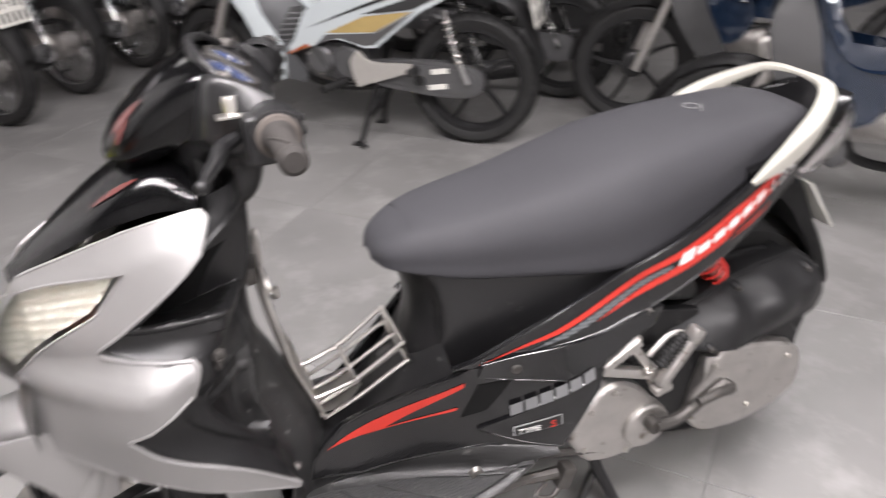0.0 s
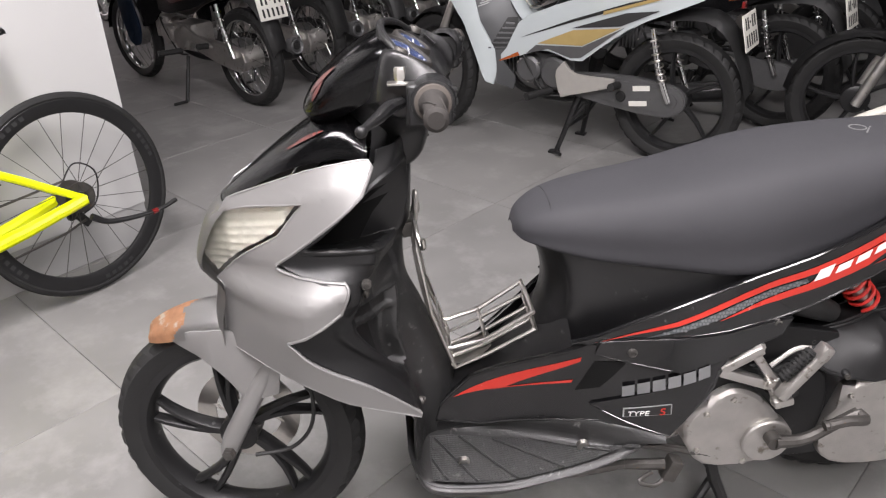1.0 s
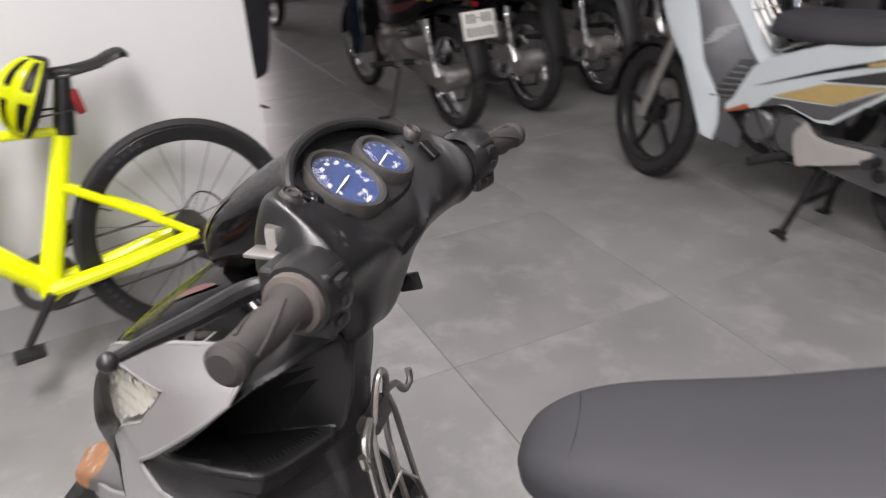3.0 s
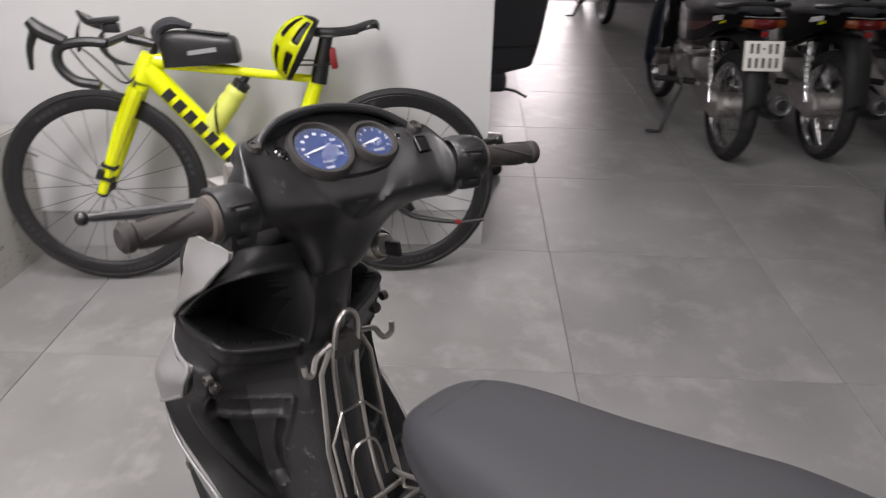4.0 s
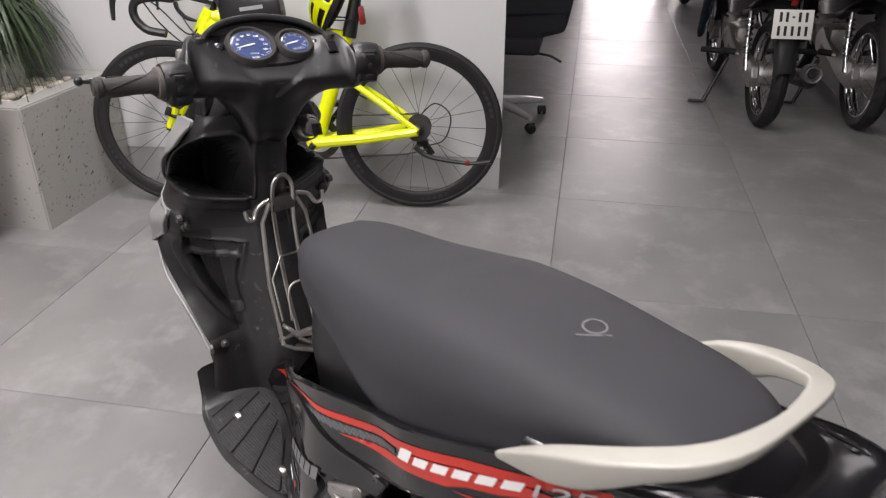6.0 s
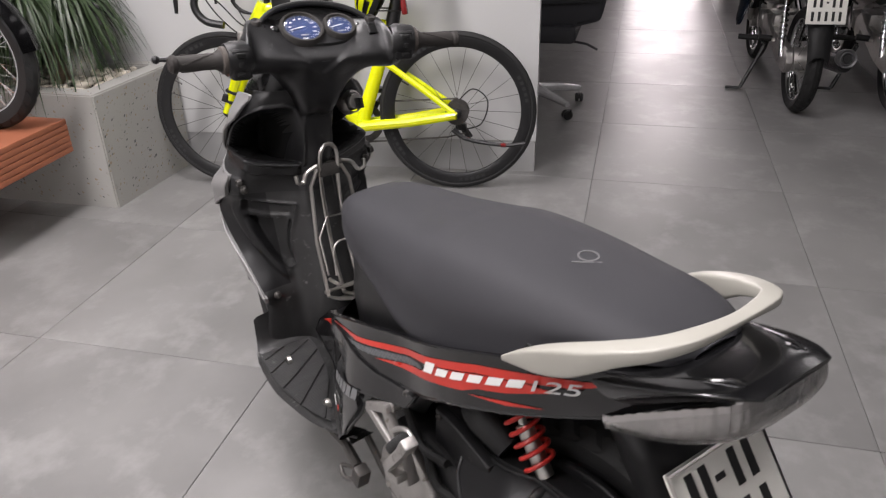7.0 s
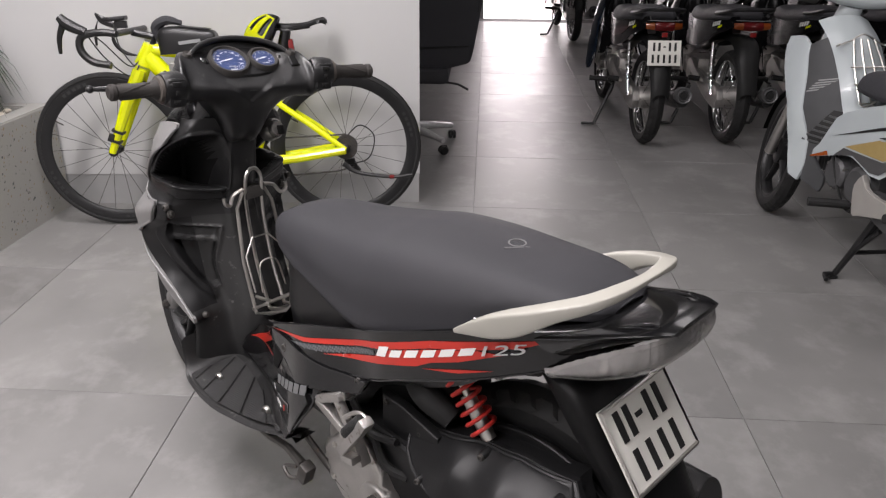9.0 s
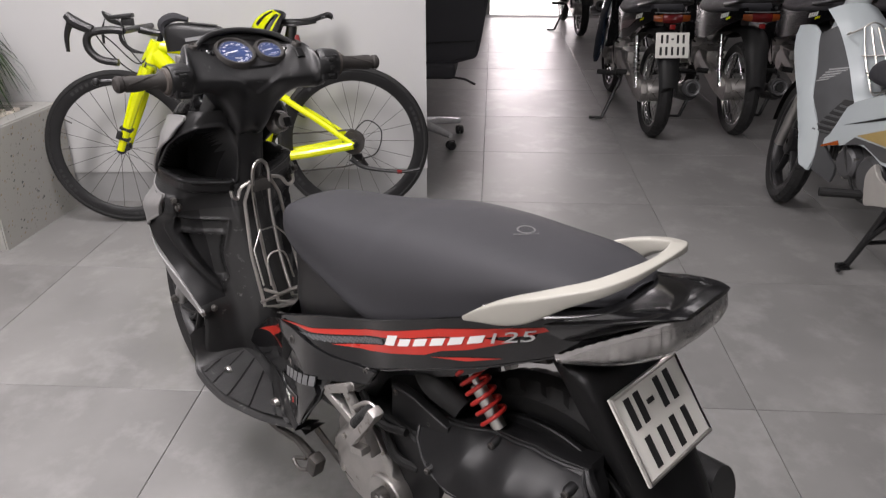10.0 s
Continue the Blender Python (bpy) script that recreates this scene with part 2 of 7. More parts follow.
def grid(bm, rows, closed=False, caps=False):
    """Faces over rows of points. closed: each row is a ring."""
    vs = [[bm.verts.new(p) for p in r] for r in rows]
    n = len(vs[0])
    for a, b in zip(vs, vs[1:]):
        for i in range(n if closed else n - 1):
            j = (i + 1) % n
            try:
                bm.faces.new((a[i], a[j], b[j], b[i]))
            except ValueError:
                pass
    if caps and closed:
        bm.faces.new(vs[0][::-1])
        bm.faces.new(vs[-1])
    return vs


def tube(bm, pts, r, seg=8, smooth_n=0, close=False):
    """A round bar along points; r: one radius or one for each point."""
    p = spline(pts, smooth_n) if smooth_n else np.array(pts, float)
    rr = np.interp(np.linspace(0, 1, len(p)), np.linspace(0, 1, len(r)), r) if isinstance(r, (list, tuple)) else np.full(len(p), r)
    rows, side = [], None
    for i, c in enumerate(p):
        d = Vector(p[min(i + 1, len(p) - 1)] - p[max(i - 1, 0)]).normalized()
        if side is None:
            side = d.orthogonal().normalized()
        side = (side - d * side.dot(d)).normalized()
        up = d.cross(side)
        rows.append([Vector(c) + (side * math.cos(k * 2 * math.pi / seg) + up * math.sin(k * 2 * math.pi / seg)) * rr[i] for k in range(seg)])
    if close:
        rows.append(rows[0])
    grid(bm, rows, True, not close)
    if close:
        bmesh.ops.remove_doubles(bm, verts=bm.verts[:], dist=1e-5)
    return bm


def lathe(bm, prof, seg=32, axis="y", m=None, arc=None):
    """Turns (radius, height) pairs round an axis through the origin."""
    rows = []
    for r, h in prof:
        ring = []
        for k in range(seg):
            t = k * 2 * math.pi / seg
            c, s = r * math.cos(t), r * math.sin(t)
            v = Vector({"y": (c, h, s), "z": (c, s, h), "x": (h, c, s)}[axis])
            ring.append(m @ v if m is not None else v)
        rows.append(ring)
    grid(bm, rows, True, False)
    return bm


def box(bm, size, m=None, bevel=0.0, seg=2):
    made = bmesh.ops.create_cube(bm, size=1.0)
    vs = made["verts"]
    for v in vs:
        v.co = Vector((v.co.x * size[0], v.co.y * size[1], v.co.z * size[2]))
    if bevel:
        es = list({e for v in vs for e in v.link_edges})
        out = bmesh.ops.bevel(bm, geom=es, offset=bevel, segments=seg, affect="EDGES", profile=0.6)
        vs = list({v for f in out["faces"] for v in f.verts} | {v for v in vs if v.is_valid})
    if m is not None:
        for v in vs:
            v.co = m @ v.co
    return bm


def plate(bm, outline, thick, m=None, bevel=0.0):
    """A flat shape in x, z given by its outline, thick along y, centred."""
    vs = [bm.verts.new((x, -thick / 2, z)) for x, z in outline]
    f = bm.faces.new(vs)
    f.normal_update()
    out = bmesh.ops.extrude_face_region(bm, geom=[f])
    top = [v for v in out["geom"] if isinstance(v, bmesh.types.BMVert)]
    for v in top:
        v.co.y += thick
    if bevel:
        es = [e for e in {e for v in vs + top for e in v.link_edges} if len({v in top for v in e.verts}) == 1]
        out = bmesh.ops.bevel(bm, geom=es, offset=bevel, segments=2, affect="EDGES")
    if m is not None:
        for v in {v for v in vs + top if v.is_valid} | ({v for f in out["faces"] for v in f.verts} if bevel else set()):
            v.co = m @ v.co
    return bm


def field(points):
    """A smooth y over x, z through a few (x, z, y)."""
    p = np.array(points, float)

    def k(d):
        return np.where(d > 0, d * d * np.log(d + 1e-9), 0.0)

    n = len(p)
    a = np.zeros((n + 3, n + 3))
    a[:n, :n] = k(np.linalg.norm(p[:, None, :2] - p[None, :, :2], axis=2)) + np.eye(n) * 1e-4
    a[:n, n:] = np.c_[np.ones(n), p[:, :2]]
    a[n:, :n] = a[:n, n:].T
    w = np.linalg.solve(a, np.r_[p[:, 2], 0, 0, 0])

    def f(x, z):
        d = np.hypot(p[:, 0] - x, p[:, 1] - z)
        return float(k(d) @ w[:n] + w[n] + w[n + 1] * x + w[n + 2] * z)

    return f


def smooth_outline(pts, n=0, sharp=()):
    """A closed outline smoothed between its sharp corners (their indexes)."""
    if not n:
        return pts
    out, m = [], len(pts)
    corners = sorted(sharp) or [0]
    for a, b in zip(corners, corners[1:] + [corners[0] + m]):
        run = [pts[i % m] for i in range(a, b + 1)]
        out += [tuple(q) for q in spline(run, max(2, n * (b - a) + 1))[:-1]]
    return out


def panel(bm, outline, f, thick=0.004, step=0.02, lip=0.004, side=1, lift=0.0):
    """A shell over a side-view outline (x, z), standing at y = f(x, z), with a rounded rim and a thickness."""
    vs = [bm.verts.new((x, 0, z)) for x, z in outline]
    face = bm.faces.new(vs)
    face.normal_update()
    faces = bmesh.ops.triangulate(bm, faces=[face])["faces"]
    xs, zs = [p[0] for p in outline], [p[1] for p in outline]
    for axis, lo, hi in ((0, min(xs), max(xs)), (2, min(zs), max(zs))):
        for c in np.arange(lo + step / 2, hi, step):
            co, no = [0, 0, 0], [0, 0, 0]
            co[axis], no[axis] = c, 1
            bmesh.ops.bisect_plane(bm, geom=bm.verts[:] + bm.edges[:] + bm.faces[:], plane_co=co, plane_no=no, dist=1e-6)
    if lip:
        bmesh.ops.inset_region(bm, faces=bm.faces[:], thickness=lip, use_even_offset=False)
    rim = {v for e in bm.edges if len(e.link_faces) == 1 for v in e.verts}
    for v in bm.verts:
        v.co.y = side * (f(v.co.x, v.co.z) + lift - (lip * 0.8 if v in rim else 0))
    if thick:
        out = bmesh.ops.extrude_face_region(bm, geom=bm.faces[:])
        for v in out["geom"]:
            if isinstance(v, bmesh.types.BMVert):
                v.co.y -= side * thick
    return bm


def rings(secs, n, m):
    """Smooth rows from a few hand-set sections: n rows of m points."""
    secs = [spline(s, m) for s in secs]
    cols = [spline([s[i] for s in secs], n) for i in range(m)]
    return [[cols[i][k] for i in range(m)] for k in range(n)]

# ---- room ----
def solid(name, outline, z0, z1, material, label, m=ROOM, bevel=0.0):
    """An upright prism over an outline in the room's axes."""
    bm = bmesh.new()
    lo = [bm.verts.new((a, b, z0)) for a, b in outline]
    hi = [bm.verts.new((a, b, z1)) for a, b in outline]
    bm.faces.new(lo[::-1])
    bm.faces.new(hi)
    for i in range(len(lo)):
        j = (i + 1) % len(lo)
        bm.faces.new((lo[i], lo[j], hi[j], hi[i]))
    if bevel:
        bmesh.ops.bevel(bm, geom=bm.edges[:], offset=bevel, segments=2, affect="EDGES")
    ob = part(name, bm, material)
    ob.matrix_basis = m
    return tagged(ob, label, kind="structure")


A0, A1, B0, B1 = -5.0, 6.9, -7.6, 4.2
floor = solid("floor", [(A0, B0), (A1, B0), (A1, B1), (A0, B1)], -0.15, -0.004, M_GROUT, "grey cement-look tiled showroom floor")
solid("ceiling", [(A0, B0), (A1, B0), (A1, B1), (A0, B1)], CEIL, CEIL + 0.15, M_CEIL, "plain dark grey ceiling")
solid("wall_west", [(A0 - 0.2, B0), (A0, B0), (A0, B1), (A0 - 0.2, B1)], -0.15, CEIL, M_WALL, "plain white wall")
solid("wall_south", [(A0, B0 - 0.2), (A1, B0 - 0.2), (A1, B0), (A0, B0)], -0.15, CEIL, M_BACKWALL, "plain grey wall")
solid("wall_north", [(A0, B1), (A1, B1), (A1, B1 + 0.2), (A0, B1 + 0.2)], -0.15, CEIL, M_WALL, "plain white wall")
solid("wall_east_1", [(A1, B0), (A1 + 0.2, B0), (A1 + 0.2, -1.15), (A1, -1.15)], -0.15, CEIL, M_WALL, "white wall beside the street opening")
solid("wall_east_2", [(A1, 0.0), (A1 + 0.2, 0.0), (A1 + 0.2, B1), (A1, B1)], -0.15, CEIL, M_WALL, "white wall beside the street opening")
solid("wall_east_3", [(A1, -1.15), (A1 + 0.2, -1.15), (A1 + 0.2, 0.0), (A1, 0.0)], 2.9, CEIL, M_WALL, "white wall over the street opening")
# self-glowing sheet standing in for the bright daylit street outside the opening
M_STREET_GLOW = mat("bright_street", (0.8, 0.8, 0.8), 0.9, emit=(1.0, 0.90, 0.91, 4.5))
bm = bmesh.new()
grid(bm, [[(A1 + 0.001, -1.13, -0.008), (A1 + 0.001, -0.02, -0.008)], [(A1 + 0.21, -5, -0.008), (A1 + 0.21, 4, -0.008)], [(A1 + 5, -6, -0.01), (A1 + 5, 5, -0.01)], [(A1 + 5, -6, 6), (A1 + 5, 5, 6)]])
ob = part("backdrop", bm, M_STREET_GLOW)
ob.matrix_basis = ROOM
tagged(ob, "glowing sheet standing in for the overexposed bright street outside", kind="structure")

# partition wall behind the bicycle, a little off the tile lines, with a dark skirting band
PART = ROOM @ pose(0.045, 0.27, 0, 0, 0, 5.2)
W0 = 0.16
solid("wall_partition", [(0, 0), (W0, 0), (W0, 3.7), (0, 3.7)], W0 * 0 + 0.152, CEIL, M_WALL, "white painted partition wall", PART)
solid("baseboard", [(0.004, 0.004), (W0 - 0.004, 0.004), (W0 - 0.004, 3.7), (0.004, 3.7)], 0.0, 0.152, M_SKIRT, "grey tile skirting along the partition wall", PART)

# ---- the silver and black scooter ----
# It stands along +x on its centre stand; y = 0 is its middle plane, the bars are turned a little to its right.
scooter = thing("motor_scooter", Matrix(), "silver and black motor scooter with red stripes, parked on grey tiles", "scooter")
AX_P, AX_D = Vector((1.47, 0, 0.4)), Vector((-0.44, 0, 0.9)).normalized()
STEER = Matrix.Translation(AX_P) @ Matrix.Rotation(radians(-9.5), 4, AX_D) @ Matrix.Translation(-AX_P)
FRONT = field([(1.29, 0.885, 0.132), (1.325, 0.81, 0.184), (1.40, 0.90, 0.10), (1.53, 0.83, 0.055), (1.60, 0.76, 0.03), (1.63, 0.66, 0.015),
               (1.47, 0.72, 0.14), (1.35, 0.68, 0.188), (1.36, 0.63, 0.196), (1.455, 0.60, 0.186), (1.42, 0.652, 0.203), (1.57, 0.62, 0.06), (1.60, 0.53, 0.03),
               (1.38, 0.515, 0.195), (1.31, 0.472, 0.189), (1.24, 0.40, 0.182), (1.45, 0.49, 0.165), (1.2, 0.6, 0.19)])
BODY = field([(0.92, 0.54, 0.16), (0.85, 0.502, 0.171), (0.873, 0.419, 0.178), (0.742, 0.483, 0.208), (0.773, 0.416, 0.218), (0.537, 0.639, 0.186),
              (0.354, 0.72, 0.160), (0.244, 0.746, 0.128), (0.05, 0.83, 0.05), (0.60, 0.60, 0.175), (1.15, 0.39, 0.06), (1.2, 0.33, 0.07),
              (1.05, 0.44, 0.095), (1.0, 0.36, 0.125), (0.25, 0.66, 0.13), (0.45, 0.58, 0.19)])


def sculpt(x, z):
    """The silver panel: a ridge along its lower bulge and a hollow above it."""
    d = (z - 0.69) + (x - 1.35) * 0.14
    fade = max(0.0, min(1.0, (1.60 - x) / 0.06))
    e = (z - 0.862) + (x - 1.31) * 0.28
    return FRONT(x, z) + fade * (0.009 * math.exp(-((d + 0.012) / 0.020) ** 2) - 0.010 * math.exp(-((d - 0.028) / 0.022) ** 2) + 0.004 * math.exp(-(e / 0.012) ** 2))


def inside(y, z, poly):
    hit = False
    for (y1, z1), (y2, z2) in zip(poly, poly[1:] + poly[:1]):
        if (z1 > z) != (z2 > z) and y < (y2 - y1) * (z - z1) / (z2 - z1) + y1:
            hit = not hit
    return hit


def depth_in(y, z, poly):
    """How far a point lies inside an outline (outside: minus)."""
    best = 9.0
    for (y1, z1), (y2, z2) in zip(poly, poly[1:] + poly[:1]):
        dy, dz = y2 - y1, z2 - z1
        t = max(0.0, min(1.0, ((y - y1) * dy + (z - z1) * dz) / (dy * dy + dz * dz)))
        best = min(best, math.hypot(y - y1 - t * dy, z - z1 - t * dz))
    return best if inside(y, z, poly) else -best


def ease(d, lo, hi):
    t = max(0.0, min(1.0, (d - lo) / (hi - lo)))
    return t * t * (3 - 2 * t)


def both(name, outline, f, material, label="", bead=0.0, **kw):
    """A left and a right panel; bead: the radius of its rolled edge."""
    for s in (1, -1):
        bm = panel(bmesh.new(), outline, f, side=s, **kw)
        if bead:
            n = len(outline)
            pts = []
            for i in range(n):
                (x0, z0), (x1, z1) = outline[i], outline[(i + 1) % n]
                m = max(1, int(math.hypot(x1 - x0, z1 - z0) / 0.03))
                pts += [(x0 + (x1 - x0) * k / m, z0 + (z1 - z0) * k / m) for k in range(m)]
            tube(bm, [(x, s * (f(x, z) + kw.get("lift", 0.0) - bead * 0.55), z) for x, z in pts], bead, 7, close=True)
        part(name, bm, material, scooter, label)


def cast_wheel(name, m, r, width, rim_r, spokes, parent, rim_mat=M_RIM, twin=True, curl=0.5, drum=0.05):
    """A cast wheel with its tyre; the axle lies along y."""
    w = width / 2
    bm = bmesh.new()
    prof = [(rim_r + 0.004, w * 0.62), (rim_r + 0.004, w * 0.8), (rim_r - 0.012, w * 0.8), (rim_r - 0.02, w * 0.5), (rim_r - 0.024, 0), (rim_r - 0.02, -w * 0.5), (rim_r - 0.012, -w * 0.8), (rim_r + 0.004, -w * 0.8), (rim_r + 0.004, -w * 0.62)]
    lathe(bm, prof, 48)
    lathe(bm, [(0.012, w * 0.9), (drum * 0.8, w * 0.9), (drum, w * 0.7), (drum, -w * 0.7), (drum * 0.8, -w * 0.9), (0.012, -w * 0.9)], 28)
    wheel = part(name, bm, rim_mat, parent, m=m)
    for k in range(spokes):
        t0 = k * 2 * math.pi / spokes
        for off in (-0.13, 0.13) if twin else (0,):
            pts = []
            for s in np.linspace(0, 1, 6):
                rad = drum * 0.85 + s * (rim_r - 0.018 - drum * 0.85)
                t = t0 + curl * s * 0.55 + off * (0.25 + 0.75 * s)
                pts.append((rad * math.cos(t), rad * math.sin(t)))
            rows = []
            for i, (x, z) in enumerate(pts):
                s = i / 5
                d = Vector((pts[min(i + 1, 5)][0] - pts[max(i - 1, 0)][0], 0, pts[min(i + 1, 5)][1] - pts[max(i - 1, 0)][1])).normalized()
                n = Vector((-d.z, 0, d.x)) * (0.0095 - 0.0030 * s)
                dy = Vector((0, w * (0.5 - 0.15 * s), 0))
                c = Vector((x, 0, z))
                rows.append([c + n + dy * 0.6, c + n * 0.5 + dy, c - n * 0.5 + dy, c - n + dy * 0.6, c - n - dy * 0.6, c - n * 0.5 - dy, c + n * 0.5 - dy, c + n - dy * 0.6])
            bm = bmesh.new()
            grid(bm, rows, True, True)
            part("spoke", bm, rim_mat, wheel)
    tyre(r, width, rim_r, wheel)
    return wheel


def tyre(r, width, rim_r, wheel, grooves=36):
    w = width / 2
    bm = bmesh.new()
    half = [(rim_r - 0.004, w * 0.7), (rim_r + 0.012, w * 0.92), ((r + rim_r) / 2 + 0.006, w), (r - 0.018, w * 0.86), (r - 0.006, w * 0.55), (r, w * 0.0)]
    prof = half + [(a, -b) for a, b in half[-2::-1]]
    seg = grooves * 4
    rows = []
    for j, (rad, h) in enumerate(prof):
        ring = []
        for k in range(seg):
            t = (k + (1.6 if j in (3, 7) else 0.6 if j in (4, 6) else 0)) * 2 * math.pi / seg
            cut = 0.0055 if (k % 4 == 0 and j in (3, 4) or k % 4 == 2 and j in (6, 7)) else 0
            ring.append((( rad - cut) * math.cos(t), h, (rad - cut) * math.sin(t)))
        rows.append(ring)
    grid(bm, rows, True)
    return part("tyre", bm, M_RUBBER, wheel, "worn black rubber tyre", smooth=25)


# wheels
FW = STEER @ pose(1.615, 0, 0.262)
fw = cast_wheel("front_wheel", FW, 0.262, 0.074, 0.205, 5, scooter, drum=0.04)
bm = bmesh.new()
lathe(bm, [(0.072, 0.052), (0.112, 0.052), (0.112, 0.048), (0.072, 0.048), (0.072, 0.052)], 48)
for k in range(6):
    t = k * math.pi / 3
    tube(bm, [(0.04 * math.cos(t), 0.05, 0.04 * math.sin(t)), (0.078 * math.cos(t + 0.3), 0.05, 0.078 * math.sin(t + 0.3))], 0.004, 6)
part("brake_disc", bm, M_STEEL, fw, m=pose(0, -0.1, 0))
rw = cast_wheel("rear_wheel", pose(0.265, -0.005, 0.292), 0.290, 0.090, 0.218, 5, scooter, drum=0.075)

# fork, axle, front mudguard
for s in (1, -1):
    bm = bmesh.new()
    tube(bm, [(1.625, 0.067 * s, 0.25), (1.61, 0.067 * s, 0.285), (1.535, 0.062 * s, 0.42), (1.47, 0.05 * s, 0.56)], [0.017, 0.021, 0.02, 0.017], 14)
    part("fork_leg", bm, M_SILVER, scooter, "silver painted fork leg", m=STEER)
bm = bmesh.new()
lathe(bm, [(0.0, 0.1), (0.01, 0.1), (0.01, 0.094), (0.014, 0.094), (0.014, 0.086), (0.009, 0.085), (0.009, -0.085), (0.014, -0.086), (0.0, -0.1)], 6)
part("axle_nut", bm, M_IRON, scooter, m=STEER @ pose(1.615, 0, 0.262))
bm = bmesh.new()
rows = []
for x, z, w, drop, ex in [(1.768, 0.492, 0.016, 0.008, 0.0), (1.757, 0.507, 0.034, 0.018, 0.004), (1.725, 0.527, 0.05, 0.028, 0.008), (1.67, 0.548, 0.062, 0.036, 0.012), (1.60, 0.558, 0.07, 0.045, 0.015), (1.54, 0.545, 0.073, 0.05, 0.015), (1.495, 0.515, 0.073, 0.06, 0.01)]:
    rows.append([(x - 0.1 * drop, -w, z - drop * 1.1), (x, -w * 0.9, z - drop * 0.4), (x + ex * 0.3, -w * 0.5, z), (x + ex * 0.5, 0, z + 0.012), (x + ex * 0.3, w * 0.5, z), (x, w * 0.9, z - drop * 0.4), (x - 0.1 * drop, w, z - drop * 1.1)])
rr = rings(rows, 60, 31)
grid(bm, rr)
bmesh.ops.solidify(bm, geom=bm.faces[:], thickness=0.004)
for f in bm.faces:
    c = f.calc_center_median()
    f.material_index = 1 if c.x + 0.05 * noise.noise(c * 24) + 0.25 * (c.z - 0.52) > 1.690 else 0
part("front_mudguard", bm, [M_SILVER, M_SCRAPE], scooter, "silver mudguard with its tip scraped to orange primer", m=STEER)
for s in (1, -1):
    bm = bmesh.new()
    panel(bm, smooth_outline([(1.715, 0.505), (1.66, 0.528), (1.58, 0.535), (1.505, 0.505), (1.495, 0.45), (1.50, 0.395), (1.565, 0.375), (1.60, 0.43), (1.64, 0.470), (1.69, 0.492)], 3, (0, 5, 6)), lambda x, z: 0.0755 - 0.35 * max(0, x - 1.63), thick=0.005, side=s, lip=0.002)
    part("mudguard_side", bm, M_SILVER, scooter, "silver mudguard side over the fork", m=STEER)

bm = bmesh.new()
tube(bm, [(1.50, 0.055, 0.50), (1.452, 0.075, 0.42), (1.455, 0.080, 0.33), (1.50, 0.082, 0.275), (1.575, 0.080, 0.262)], 0.0042, 7, 30)
part("brake_cable", bm, M_INK, scooter, "black brake cable")

# front panels
silver = [(1.547, 0.811), (1.514, 0.827), (1.401, 0.874), (1.309, 0.891), (1.293, 0.882), (1.313, 0.844), (1.382, 0.789), (1.465, 0.722), (1.456, 0.711), (1.352, 0.700), (1.348, 0.687), (1.363, 0.649),
          (1.459, 0.590), (1.418, 0.548), (1.324, 0.488), (1.240, 0.415), (1.241, 0.404), (1.368, 0.448), (1.427, 0.481), (1.489, 0.497), (1.595, 0.508), (1.588, 0.594), (1.575, 0.644), (1.589, 0.656), (1.527, 0.720), (1.459, 0.768), (1.411, 0.827), (1.506, 0.807), (1.566, 0.786)]
SILVER_CORNERS = (0, 4, 5, 7, 9, 11, 12, 15, 16, 20, 23, 25, 26, 28)
both("side_fairing", smooth_outline(silver, 3, SILVER_CORNERS), sculpt, M_SILVER, "scratched silver painted fairing panel", bead=0.0018, thick=0.008, step=0.012, lip=0)
lens = smooth_outline([(1.612, 0.684), (1.609, 0.721), (1.580, 0.779), (1.549, 0.794), (1.411, 0.827), (1.459, 0.768), (1.527, 0.720), (1.588, 0.661)], 3, (0, 3, 4, 7))
for s in (1, -1):
    ob = part("headlight_lens", panel(bmesh.new(), lens, lambda x, z: sculpt(x, z) + 0.001, side=s, thick=0.003, step=0.012, lip=0.002), M_YLENS, scooter, "yellowed clear headlight lens")
    ob.visible_shadow = False

both("reflector", smooth_outline([(1.608, 0.690), (1.605, 0.721), (1.577, 0.775), (1.549, 0.790), (1.420, 0.823), (1.463, 0.771), (1.53, 0.724), (1.586, 0.667)], 3, (0, 3, 4, 7)), lambda x, z: sculpt(x, z) - 0.009 - 0.0035 * abs(math.sin((z + 0.25 * x) * 230)) - 0.004 * ease(abs(x - 1.50), 0.055, 0.06), M_REFL, "ribbed chrome reflector", thick=0.003, step=0.005, lip=0)
bm = bmesh.new()
rr = rings([[(x - 0.35 * w, -w, z), (x - 0.12 * w, -w * 0.6, z), (x, 0, z), (x - 0.12 * w, w * 0.6, z), (x - 0.35 * w, w, z)] for x, z, w in [(1.565, 0.80, 0.06), (1.60, 0.76, 0.06), (1.628, 0.68, 0.05), (1.60, 0.64, 0.07), (1.612, 0.57, 0.06), (1.616, 0.508, 0.05)]], 24, 13)
grid(bm, rr)
bmesh.ops.solidify(bm, geom=bm.faces[:], thickness=0.004)
part("nose", bm, M_SILVER, scooter)
